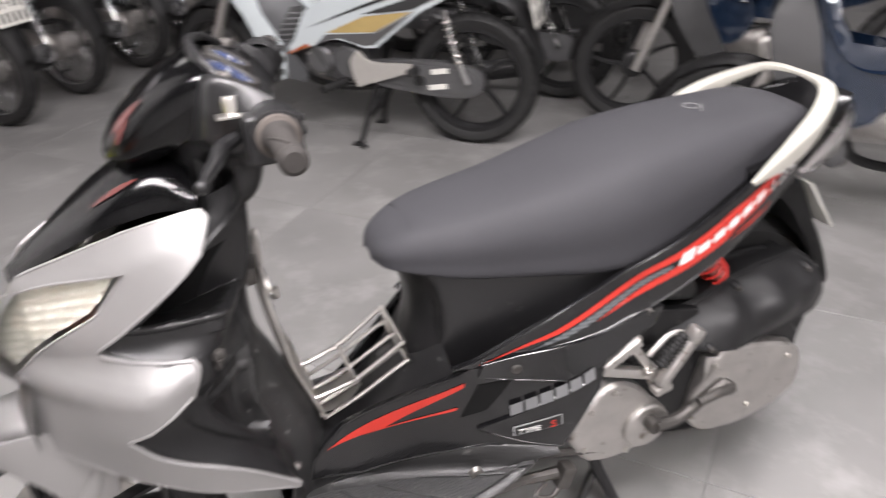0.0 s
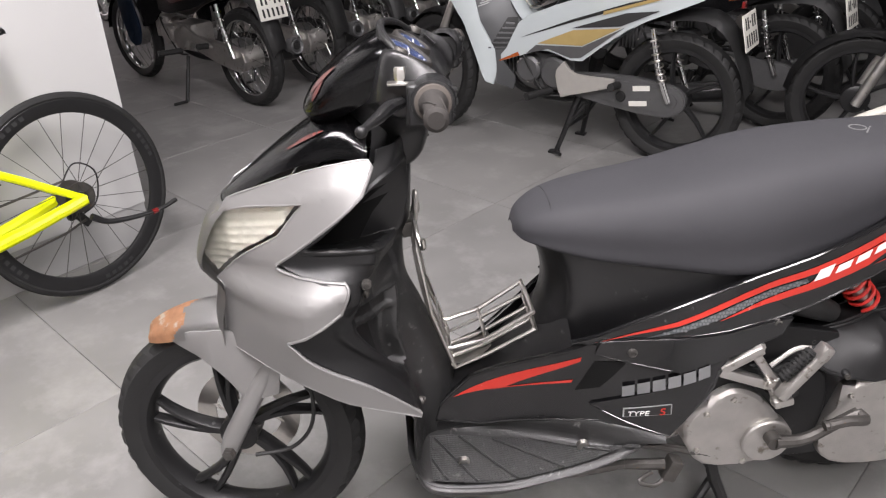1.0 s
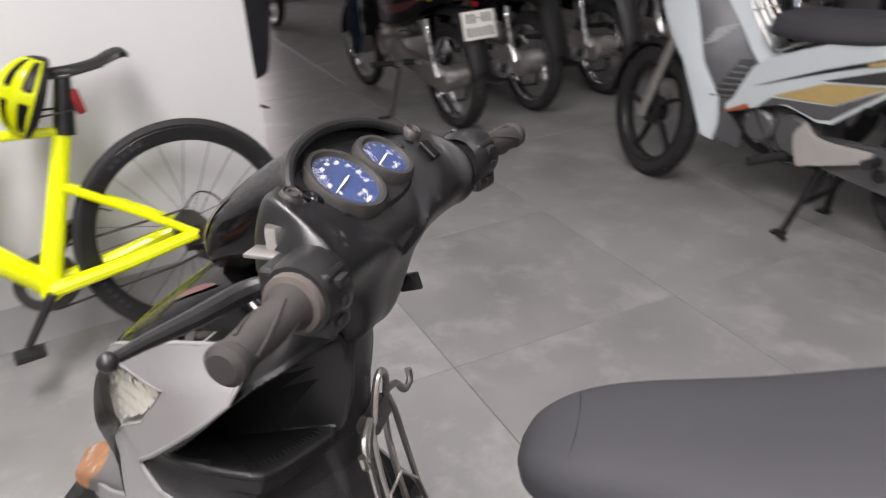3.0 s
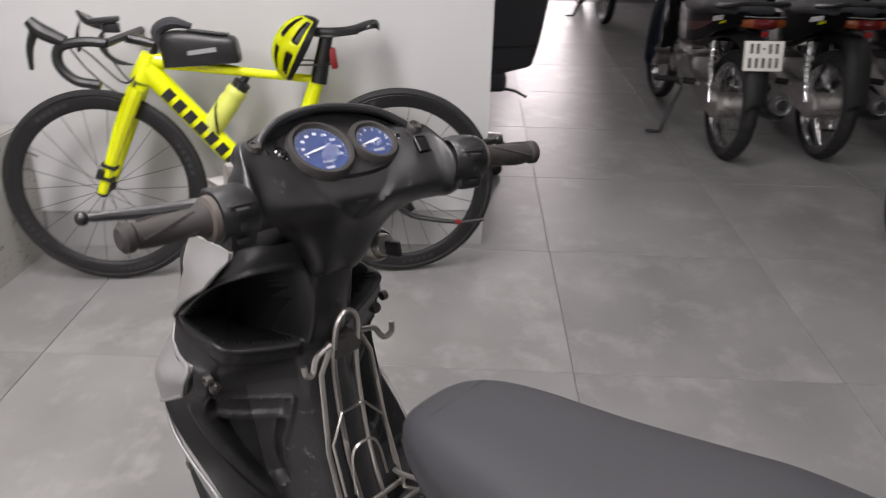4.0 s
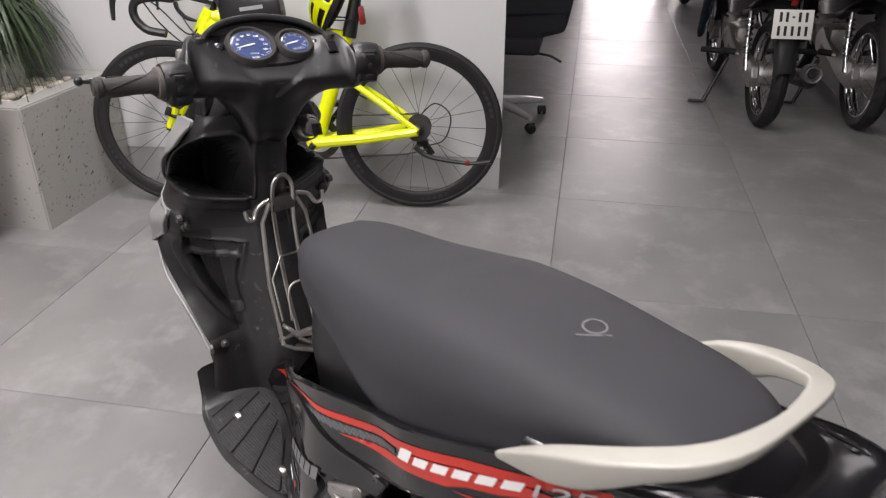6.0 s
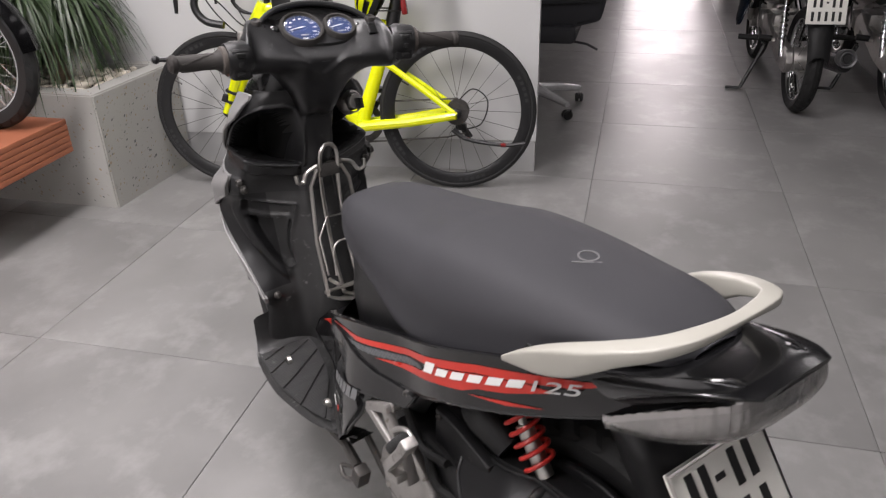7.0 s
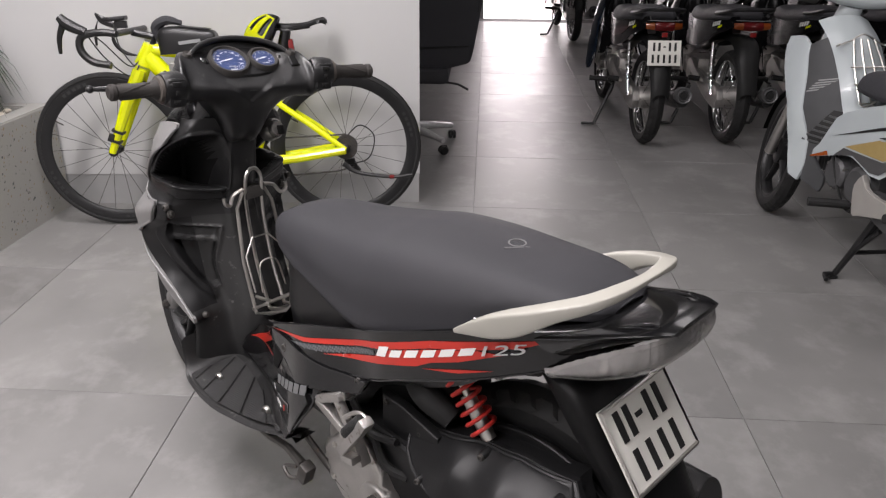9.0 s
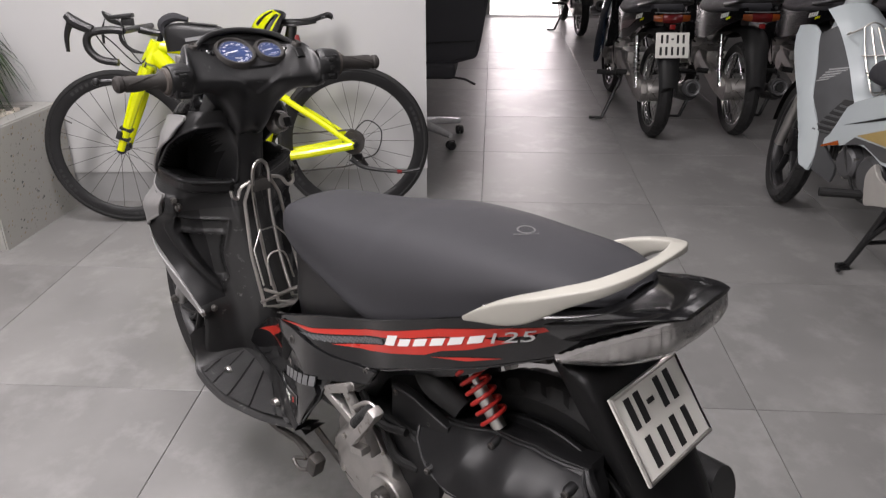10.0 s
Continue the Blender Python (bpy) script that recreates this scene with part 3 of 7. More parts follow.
# gloss black nose top between the lamps and the bars
bm = bmesh.new()
rr = rings([[(x, -w, z - d), (x, -w * 0.75, z - d * 0.35), (x, 0, z), (x, w * 0.75, z - d * 0.35), (x, w, z - d)] for x, z, w, d in [(1.575, 0.79, 0.02, 0.01), (1.52, 0.835, 0.055, 0.014), (1.44, 0.895, 0.085, 0.03), (1.385, 0.93, 0.095, 0.05), (1.335, 0.945, 0.1, 0.06), (1.30, 0.93, 0.11, 0.06)]], 22, 17)
NOSE = rr
grid(bm, rr)
bmesh.ops.solidify(bm, geom=bm.faces[:], thickness=0.006)
part("nose_top", bm, M_GLOSS, scooter, "gloss black nose panel with red marks")

# leg shield: one moulding from the neck round to the silver edge, with glove pockets and vents sunk into it
# each section runs from the middle (station 0) over the rear corner (3) to the silver edge (6)
SHIELD = [(0.905, (1.234, 0), (1.236, 0.03), (1.240, 0.055), (1.247, 0.080), (1.255, 0.095), (1.270, 0.110), (1.283, 0.122)),
          (0.880, (1.233, 0), (1.236, 0.035), (1.243, 0.07), (1.255, 0.105), (1.265, 0.120), (1.280, 0.133), (1.293, 0.143)),
          (0.830, (1.234, 0), (1.240, 0.04), (1.252, 0.085), (1.272, 0.125), (1.290, 0.140), (1.320, 0.148), (1.348, 0.147)),
          (0.780, (1.237, 0), (1.250, 0.04), (1.268, 0.09), (1.287, 0.133), (1.305, 0.150), (1.355, 0.155), (1.404, 0.149)),
          (0.745, (1.240, 0), (1.260, 0.04), (1.278, 0.09), (1.298, 0.136), (1.316, 0.155), (1.380, 0.160), (1.443, 0.147)),
          (0.724, (1.243, 0), (1.266, 0.04), (1.283, 0.09), (1.300, 0.138), (1.318, 0.158), (1.390, 0.162), (1.462, 0.146)),
          (0.702, (1.247, 0), (1.270, 0.04), (1.288, 0.09), (1.306, 0.140), (1.322, 0.160), (1.358, 0.168), (1.394, 0.165)),
          (0.688, (1.249, 0), (1.272, 0.04), (1.290, 0.09), (1.308, 0.142), (1.322, 0.162), (1.335, 0.172), (1.348, 0.176)),
          (0.650, (1.250, 0), (1.262, 0.04), (1.290, 0.09), (1.315, 0.140), (1.325, 0.165), (1.342, 0.180), (1.360, 0.190)),
          (0.606, (1.245, 0), (1.255, 0.04), (1.290, 0.09), (1.318, 0.135), (1.345, 0.163), (1.395, 0.180), (1.446, 0.186)),
          (0.555, (1.224, 0), (1.238, 0.04), (1.284, 0.09), (1.308, 0.130), (1.335, 0.160), (1.378, 0.180), (1.420, 0.195)),
          (0.488, (1.198, 0), (1.217, 0.045), (1.270, 0.088), (1.288, 0.125), (1.298, 0.152), (1.312, 0.166), (1.322, 0.170)),
          (0.420, (1.173, 0), (1.195, 0.05), (1.245, 0.085), (1.254, 0.120), (1.250, 0.150), (1.247, 0.166), (1.246, 0.174)),
          (0.385, (1.165, 0), (1.190, 0.055), (1.235, 0.085), (1.245, 0.120), (1.247, 0.150), (1.249, 0.166), (1.252, 0.174)),
          (0.310, (1.150, 0), (1.185, 0.06), (1.225, 0.085), (1.240, 0.120), (1.245, 0.150), (1.250, 0.172), (1.255, 0.182)),
          (0.250, (1.150, 0), (1.185, 0.06), (1.225, 0.085), (1.240, 0.120), (1.245, 0.150), (1.250, 0.172), (1.255, 0.182))]
STN = 0.042   # metres to a station, the scale of the outlines below
POCKET = smooth_outline([(q * STN, z) for q, z in [(5.6, 0.752), (5.45, 0.775), (5.3, 0.80), (5.1, 0.825), (4.6, 0.848), (3.6, 0.862), (2.5, 0.866), (1.6, 0.862), (1.15, 0.845), (0.98, 0.80), (0.93, 0.726), (1.15, 0.723), (3.0, 0.741), (3.9, 0.748)]], 3, (0, 10, 12))
VENT = smooth_outline([(q * STN, z) for q, z in [(4.25, 0.640), (1.5, 0.618), (1.7, 0.578), (1.95, 0.530), (1.95, 0.474), (2.4, 0.468), (3.0, 0.495), (3.55, 0.540), (3.95, 0.590)]], 3, (0, 1, 4))
rows = []
for z, *half in SHIELD:
    x6, y6 = half[6]
    if 0.40 < z < 0.90:
        half[6] = (x6, FRONT(x6, z) - 0.005)
        half[5] = (half[5][0], half[5][1] + (half[6][1] - y6) * 0.5)
    rows.append([(x, -y, z) for x, y in half[:0:-1]] + [(x, y, z) for x, y in half])
COLS = 12 * 16
skin = np.array(rings(rows, 226, COLS + 1))
along = np.gradient(skin, axis=1)
down = np.gradient(skin, axis=0)
nrm = np.cross(along, down)
nrm /= np.linalg.norm(nrm, axis=2, keepdims=True) + 1e-12
if nrm[120, COLS // 2][0] > 0:
    nrm = -nrm
shaped = skin.copy()
kind_of = np.zeros(skin.shape[:2], int)
for r in range(skin.shape[0]):
    for c in range(COLS + 1):
        q = abs(c / 16 - 6)
        x, y, z = skin[r, c]
        p, side = q * STN, (1 if c > COLS / 2 else -1)
        out = 0.0
        if z > 0.69:
            out += 0.008 * (1 - ease(q, 0.74, 0.96)) * ease(z, 0.69, 0.74)
            d = depth_in(p, z, POCKET)
            out += 0.004 * ease(d, -0.012, -0.006) * (1 - ease(d, -0.003, 0.001))
            lip = float(np.interp(q, [0.9, 3.0, 3.7, 5.3], [0.723, 0.741, 0.750, 0.760]))
            out += 0.006 * ease(z, lip - 0.036, lip - 0.030) * (1 - ease(z, lip - 0.003, lip + 0.001)) * ease(q, 0.95, 1.15) * (1 - ease(q, 3.4, 4.6))
            hole = ease(d, 0.0, 0.012)
            if hole > 0:
                to = np.array([1.420, 0.070 * side, z * 0.7 + 0.19]) - skin[r, c]
                shaped[r, c] += to * 0.9 * hole
                # inside the pocket the darkness of its depth is painted on
                kind_of[r, c] = 2 if hole > 0.15 else 0
        else:
            out -= 0.007 * ease(0.693 - z, 0.0, 0.005) * ease(q, 0.9, 1.2) * (1 - ease(q, 3.9, 4.7)) * ease(z, 0.60, 0.65)
            if z > 0.42:
                d = depth_in(p, z, VENT)
                sill = 0.590 + 0.006 * (q - 3)
                shelf = ease(0.009 - abs(z - sill - 0.004), 0.0, 0.005)
                out -= (0.013 + 0.015 * ease(sill - z, 0.0, 0.006)) * ease(d, -0.002, 0.009) * (1 - 0.55 * shelf)
                out += 0.010 * ease(-d, 0.0, 0.008) * ease(0.034 + d, 0.0, 0.014) * ease(q, 2.0, 2.9) * (1 - ease(z, 0.60, 0.635))
                out += 0.003 * ease(d, -0.007, -0.004) * (1 - ease(d, -0.002, 0.001))
        if z < 0.655 and not kind_of[r, c]:
            kind_of[r, c] = 3 if q > 2.5 and z > 0.43 else 1
        shaped[r, c] += nrm[r, c] * out
bm = bmesh.new()
grid(bm, [[Vector(v) for v in row] for row in shaped])
for f, k in zip(bm.faces, [kind_of[r, c] for r in range(225) for c in range(COLS)]):
    f.material_index = int(k)
bmesh.ops.recalc_face_normals(bm, faces=bm.faces[:])
inward = 1 if sum(f.normal.x for f in bm.faces) < 0 else -1
bmesh.ops.solidify(bm, geom=bm.faces[:], thickness=0.004 * inward)
part("leg_shield", bm, [M_MATT, M_SCUFF, M_HOLE_SHADE, M_SATIN], scooter, "scuffed black plastic leg shield with open glove pockets", smooth=40)
EDGE = smooth_outline(silver, 3, SILVER_CORNERS)[12:46]
for s in (1, -1):
    bm = bmesh.new()
    tube(bm, [(x, s * (sculpt(x, z) + 0.0008), z) for x, z in EDGE], 0.0030, 7)
    part("edge_trim", bm, M_SILVER, scooter, "bright silver rolled edge of the fairing")
for s in (1, -1):
    for x, y, z, r, ry, rz in ((1.322, 0.162, 0.668, 0.011, 10, 25), (1.236, 0.150, 0.418, 0.009, 15, 10)):
        bm = bmesh.new()
        lathe(bm, [(0, -0.006), (r * 0.5, -0.006), (r * 0.62, -0.003), (r * 0.92, -0.001), (r, 0.004)], 14, "x")
        part("shield_screw", bm, M_IRON, scooter, m=pose(x, y * s, z, 0, ry, rz * s))

# handlebar cover: matt rear half, gloss front half
bm = bmesh.new()
secs = []
MID = [(1.33, 0.955), (1.322, 1.01), (1.275, 1.040), (1.235, 1.026), (1.19, 1.006), (1.158, 0.975), (1.18, 0.925), (1.205, 0.86), (1.25, 0.84), (1.30, 0.885)]
NEAR = [(1.31, 0.955), (1.30, 1.01), (1.265, 1.044), (1.232, 1.032), (1.19, 1.008), (1.16, 0.978), (1.178, 0.945), (1.20, 0.915), (1.25, 0.90), (1.29, 0.92)]
OUT = [(1.275, 0.965), (1.265, 1.01), (1.248, 1.046), (1.224, 1.044), (1.189, 1.021), (1.160, 0.981), (1.172, 0.955), (1.195, 0.946), (1.225, 0.943), (1.255, 0.948)]
SHOULDER = [(1.255, 0.975), (1.250, 1.014), (1.236, 1.046), (1.212, 1.048), (1.184, 1.024), (1.160, 0.984), (1.168, 0.958), (1.19, 0.948), (1.215, 0.947), (1.24, 0.955)]
def roundel(r, x, z):
    return [(x + r * math.cos(-0.2 + k * 0.628), z + r * math.sin(-0.2 + k * 0.628)) for k in range(10)]
for y, shape in [(-0.172, roundel(0.026, 1.18, 0.982)), (-0.156, roundel(0.042, 1.19, 0.99)), (-0.140, SHOULDER), (-0.105, OUT), (-0.065, NEAR), (-0.032, MID), (0, MID), (0.032, MID), (0.065, NEAR), (0.105, OUT), (0.140, SHOULDER), (0.156, roundel(0.042, 1.19, 0.99)), (0.172, roundel(0.026, 1.18, 0.982))]:
    secs.append([(x, y, z) for x, z in shape])
secs = [s + [s[0]] for s in secs]
rr = rings(secs, 91, 81)
for r in rr:
    for k, (x, y, z) in enumerate(r):
        # the sunk V under the instruments
        v = 0.068 * (z - 0.946) / 0.052 - abs(y)
        if x < 1.24:
            r[k] = (x + 0.006 * ease(v, -0.002, 0.005) * (1 - ease(z, 0.985, 1.01)), y, z)
grid(bm, [r[:-1] for r in rr], True, True)
part("handlebar_cover", bm, M_BODYGREY, scooter, "dusty matt black handlebar cover", m=STEER)
bm = bmesh.new()
rows = [[(xb, -w, z - d), (x * 0.45 + xb * 0.55, -w * 0.97, z - d * 0.75), (x - 0.026, -w * 0.80, z - d * 0.35), (x - 0.007, -w * 0.45, z - d * 0.1), (x, 0, z), (x - 0.007, w * 0.45, z - d * 0.1), (x - 0.026, w * 0.80, z - d * 0.35), (x * 0.45 + xb * 0.55, w * 0.97, z - d * 0.75), (xb, w, z - d)] for x, xb, z, w, d in [(1.402, 1.345, 0.930, 0.07, 0.0), (1.404, 1.315, 0.945, 0.088, 0.0), (1.392, 1.278, 0.972, 0.102, 0.004), (1.368, 1.250, 1.002, 0.110, 0.010), (1.335, 1.228, 1.030, 0.113, 0.014), (1.298, 1.212, 1.054, 0.112, 0.020), (1.265, 1.205, 1.068, 0.108, 0.028)]]
COWL = rings(rows, 32, 49)
grid(bm, COWL)
bmesh.ops.solidify(bm, geom=bm.faces[:], thickness=0.005)
ob = part("headlight_cowl", bm, M_GLOSS, scooter, "scratched gloss black handlebar cowl", m=STEER)
# hood over the instruments, panel under them
HOOD = spline([(1.212, 0.120, 1.036), (1.232, 0.105, 1.052), (1.252, 0.065, 1.069), (1.261, 0, 1.076), (1.252, -0.070, 1.069), (1.232, -0.112, 1.052), (1.212, -0.127, 1.036)], 45)
bm = bmesh.new()
tube(bm, HOOD, [0.005, 0.0065, 0.0065, 0.0065, 0.005], 10)
part("instrument_hood", bm, M_MATT, scooter, m=STEER)
PANEL = pose(1.224, -0.006, 1.027, 0, -32, 0)
bm = bmesh.new()
lathe(bm, [(0.0, 0.004), (0.94, 0.004), (1.0, 0.0), (1.04, -0.018)], 48, "z", Matrix.Diagonal((0.05, 0.108, 1, 1)))
part("instrument_panel", bm, M_MATT, scooter, "matt black instrument panel", m=STEER @ PANEL)
bm = bmesh.new()
rows = []
for x, y, z in HOOD:
    yi = max(-0.104, min(0.104, (y + 0.006) * 0.85))
    low = PANEL @ Vector((0.049 * math.sqrt(1 - (yi / 0.108) ** 2), yi, 0.001))
    rows.append([Vector((x, y, z - 0.004)), Vector((x, y, z)).lerp(low, 0.5) + Vector((0.006, 0, 0.002)), low])
grid(bm, rows)
part("hood_lining", bm, M_MATT, scooter, m=STEER)
bm = bmesh.new()
box(bm, (0.004, 0.018, 0.003))
part("warning_lamp", bm, M_ENGINE, scooter, m=STEER @ pose(1.166, -0.006, 0.972, 0, -20, 0))
SW = STEER.inverted() @ Vector((1.173, -0.124, 1.022))
# solid block, its black stands for the shade in an open hole
bm = bmesh.new()
box(bm, (0.024, 0.018, 0.012), None, 0.003)
sb = part("switch_blank", bm, M_HOLE_SHADE, scooter, "dark block coloured as the shade of an empty switch hole", m=STEER @ pose(SW.x + 0.002, SW.y, SW.z - 0.004, 0, -42, 0))
bm = bmesh.new()
tube(bm, [(-0.012, -0.009, 0.005), (0.012, -0.009, 0.005), (0.012, 0.009, 0.005), (-0.012, 0.009, 0.005)], 0.0018, 6, close=True)
part("hole_rim", bm, M_MATT, sb)
SC = STEER.inverted() @ Vector((1.192, -0.133, 1.055))
for y in (SC.y, -SC.y):
    bm = bmesh.new()
    lathe(bm, [(0, 0.001), (0.004, 0.001), (0.0045, 0.003), (0.0065, 0.003), (0.0075, 0.0), (0.009, 0.003), (0.011, 0.0), (0.012, -0.012)], 16, "z")
    part("cover_screw", bm, M_IRON, scooter, m=STEER @ pose(SC.x + 0.004, y, SC.z - 0.015, 0, -28, 0))
bm = bmesh.new()
rows = [[(x0, -w, z), (x0 - 0.03, -w * 0.7, z), (x0 - 0.04, 0, z), (x0 - 0.03, w * 0.7, z), (x0, w, z)] for z, x0, w in [(0.945, 1.29, 0.070), (0.915, 1.29, 0.082), (0.890, 1.295, 0.094), (0.874, 1.298, 0.098)]]
grid(bm, rings(rows, 14, 21))
part("steering_collar", bm, M_MATT, scooter)
for s in (1, -1):
    bm = bmesh.new()
    for c0, slope, r0, r1, wide in ((9, 0.1, 11, 20, 1.1), (12, -0.2, 9, 16, 0.8)):
        rows = []
        for r in range(r0, r1):
            half = wide * math.sin(math.pi * (r - r0 + 0.15) / (r1 - r0 - 0.7)) ** 0.6
            mid = c0 + slope * (r - r0)
            rows.append([])
            for c in (mid - half, mid + half):
                i = int(c)
                rows[-1].append(Vector(COWL[r][24 + i * s]).lerp(Vector(COWL[r][24 + (i + 1) * s]), c - i) + Vector((0.0014, 0.0008 * s, 0.0016)))
        grid(bm, rows)
    part("cowl_mark", bm, M_DULLRED, scooter, "faded red emblem", m=STEER)
    bm = bmesh.new()
    rows = []
    for r in range(9, 15):
        a, b = Vector(NOSE[r][8 + 3 * s]), Vector(NOSE[r][8 + 4 * s])
        half = 0.34 * math.sin(math.pi * (r - 8.6) / 5.8)
        rows.append([a.lerp(b, 0.5 - half) + Vector((0.001, 0, 0.0022)), a.lerp(b, 0.5 + half) + Vector((0.001, 0, 0.0022))])
    grid(bm, rows)
    part("nose_mark", bm, M_DULLRED, scooter, "faded red emblem")

# instruments
def figures(text, size, m, parent):
    c = bpy.data.curves.new("dial_figure", "FONT")
    c.body, c.size, c.extrude, c.align_x, c.align_y = text, size, 0.0002, "CENTER", "CENTER"
    c.materials.append(M_WHITEDEC)
    ob = new("dial_figure", c)
    ob.parent, ob.matrix_basis = parent, m


for y, nm in ((0.088, "turn_indicator"), (-0.100, "turn_indicator")):
    bm = bmesh.new()
    lathe(bm, [(0.0, 0.006), (0.005, 0.0055), (0.0085, 0.003), (0.0095, 0.0), (0.0105, 0.002), (0.0125, 0.001), (0.0135, -0.004)], 20, "z")
    part(nm, bm, M_GLOSS, scooter, m=STEER @ pose(1.219, y, 1.033, 0, -32, 0))
for y, r, x, z, nm in [(0.027, 0.0415, 1.220, 1.030, "speedometer"), (-0.056, 0.0305, 1.219, 1.032, "fuel_gauge")]:
    M = STEER @ pose(x, y, z, 0, -32, 0)
    bm = bmesh.new()
    lathe(bm, [(r - 0.004, -0.004), (r - 0.004, 0.005), (r - 0.001, 0.009), (r + 0.003, 0.009), (r + 0.006, 0.005), (r + 0.008, -0.012)], 40, "z")
    g = part(nm, bm, M_BEZEL, scooter, m=M)
    bm = bmesh.new()
    bmesh.ops.create_circle(bm, cap_ends=True, radius=r - 0.003, segments=40)
    part("dial", bm, M_DIAL, g, "blue dial", m=pose(0, 0, 0.0005))
    bm = bmesh.new()
    for k in range(29):
        t = radians(202 - 230 * k / 28)
        box(bm, (0.0045 if k % 4 == 0 else 0.0022, 0.0006, 0.0006), pose(0.82 * r * math.cos(t), 0.82 * r * math.sin(t), 0.0016, 0, 0, math.degrees(t)))
        if k % 4 == 0 and nm == "fuel_gauge":
            box(bm, (0.0034, 0.002, 0.0006), pose(0.64 * r * math.cos(t), 0.64 * r * math.sin(t), 0.0016, 0, 0, 90))
    for k in range(5):
        box(bm, (0.0018, 0.0036, 0.0006), pose((k - 2) * 0.0034, -r * 0.52, 0.0016))
    tagged(part("dial_mark", bm, M_GREYDEC, g, m=pose(0, 0, 0, 0, 0, -90)), kind="stuff")
    if nm == "speedometer":
        for k in range(9):
            t = radians(-112 + 230 * k / 8)
            figures(str(20 * k), 0.0062, pose(0.62 * r * math.cos(t), -0.62 * r * math.sin(t), 0.0012, 0, 0, -90), g)
        figures("km/h", 0.0065, pose(-r * 0.74, 0, 0.0012, 0, 0, -90), g)
    bm = bmesh.new()
    plate(bm, [(0, -0.0011), (r * 0.72, -0.0004), (r * 0.72, 0.0004), (0, 0.0011), (-0.008, 0)], 0.0012, pose(0, 0, 0.003, 90, 0, 104))
    part("needle", bm, M_WHITEDEC, g)
    bm = bmesh.new()
    lathe(bm, [(r - 0.003, 0.005), (r * 0.7, 0.0075), (r * 0.3, 0.009), (0.0, 0.0095)], 32, "z")
    gl = part("glass", bm, M_HAZE, g, "scratched clear instrument glass")
    gl.visible_shadow = False

# grips, switch boxes, levers
for s in (1, -1):
    bm = bmesh.new()
    ax = pose(1.187, 0, 0.986, 0, 0, 6) if s == 1 else pose(1.193, 0, 1.006, 0, 0, -8)
    lathe(bm, [(0.0, 0.314 * s), (0.012, 0.314 * s), (0.0175, 0.309 * s), (0.0175, 0.301 * s), (0.0145, 0.297 * s), (0.0155, 0.293 * s), (0.0165, 0.225 * s), (0.022, 0.216 * s), (0.022, 0.210 * s)], 20, "y")
    gr = part("grip", bm, M_GRIP, scooter, "worn rubber handle grip", m=STEER @ ax)
    for k in range(4):
        bm = bmesh.new()
        t = k * math.pi / 2 + 0.35
        tube(bm, [(0.0158 * math.cos(t + j * 0.11), (0.228 + j * 0.0058) * s, 0.0158 * math.sin(t + j * 0.11)) for j in range(12)], 0.0018, 5)
        part("grip_rib", bm, M_GRIP, gr)
    bm = bmesh.new()
    lathe(bm, [(0.022, 0.214 * s), (0.027, 0.212 * s), (0.028, 0.205 * s), (0.024, 0.2 * s)], 20, "y")
    part("grip_collar", bm, M_COLLAR, scooter, m=STEER @ ax)
    bm = bmesh.new()
    lathe(bm, [(0.02, 0.206 * s), (0.032, 0.204 * s), (0.035, 0.19 * s), (0.036, 0.165 * s), (0.03, 0.155 * s)], 18, "y")
    box(bm, (0.068, 0.04, 0.062), pose(0.004, 0.18 * s, -0.006), 0.008, 3)
    box(bm, (0.03, 0.022, 0.03), pose(0.026, 0.155 * s, -0.03), 0.005)
    swb = part("switch_box", bm, M_MATT, scooter, m=STEER @ ax)
    for dx, dz, w, h in ((-0.031, 0.014, 0.018, 0.009), (-0.032, -0.004, 0.010, 0.010), (-0.028, -0.024, 0.016, 0.008)):
        bm = bmesh.new()
        box(bm, (0.012, w, h), pose(dx, 0.182 * s, dz), 0.0025)
        part("switch", bm, M_INK, swb)
    bm = bmesh.new()
    tube(bm, [(0.045, 0.165 * s, -0.005), (0.066, 0.185 * s, -0.010), (0.078, 0.23 * s, -0.011), (0.092, 0.28 * s, -0.010), (0.099, 0.308 * s, -0.010)], [0.009, 0.0105, 0.0095, 0.0065, 0.005], 10, 20)
    bmesh.ops.create_uvsphere(bm, u_segments=12, v_segments=8, radius=0.0085, matrix=pose(0.100, 0.314 * s, -0.010))
    part("brake_lever", bm, M_MATT, scooter, "black brake lever with ball end", m=STEER @ ax)
    if s == -1:
        continue
    bm = bmesh.new()
    lathe(bm, [(0, 0.016), (0.009, 0.016), (0.0105, 0.012), (0.0105, -0.006)], 6, "z")
    box(bm, (0.05, 0.024, 0.004), pose(-0.004, 0.012 * s, -0.006), 0.0015)
    part("mirror_mount", bm, M_STEEL, scooter, m=STEER @ ax @ pose(0.045, 0.15 * s, 0.028))
bm = bmesh.new()
lathe(bm, [(0.0, -0.012), (0.016, -0.012), (0.018, -0.008), (0.02, 0.01)], 20, "x")
lathe(bm, [(0.022, -0.002), (0.026, 0.004), (0.030, 0.03)], 20, "x")
part("ignition_lock", bm, M_ALLOY, scooter, m=pose(1.229, -0.093, 0.852, 0, 15, 0))
bm = bmesh.new()
box(bm, (0.03, 0.007, 0.024), pose(-0.028, 0, -0.004), 0.003)
part("ignition_key", bm, M_MATT, scooter, "black-headed key in the lock", m=pose(1.229, -0.093, 0.852, 0, 15, 0))

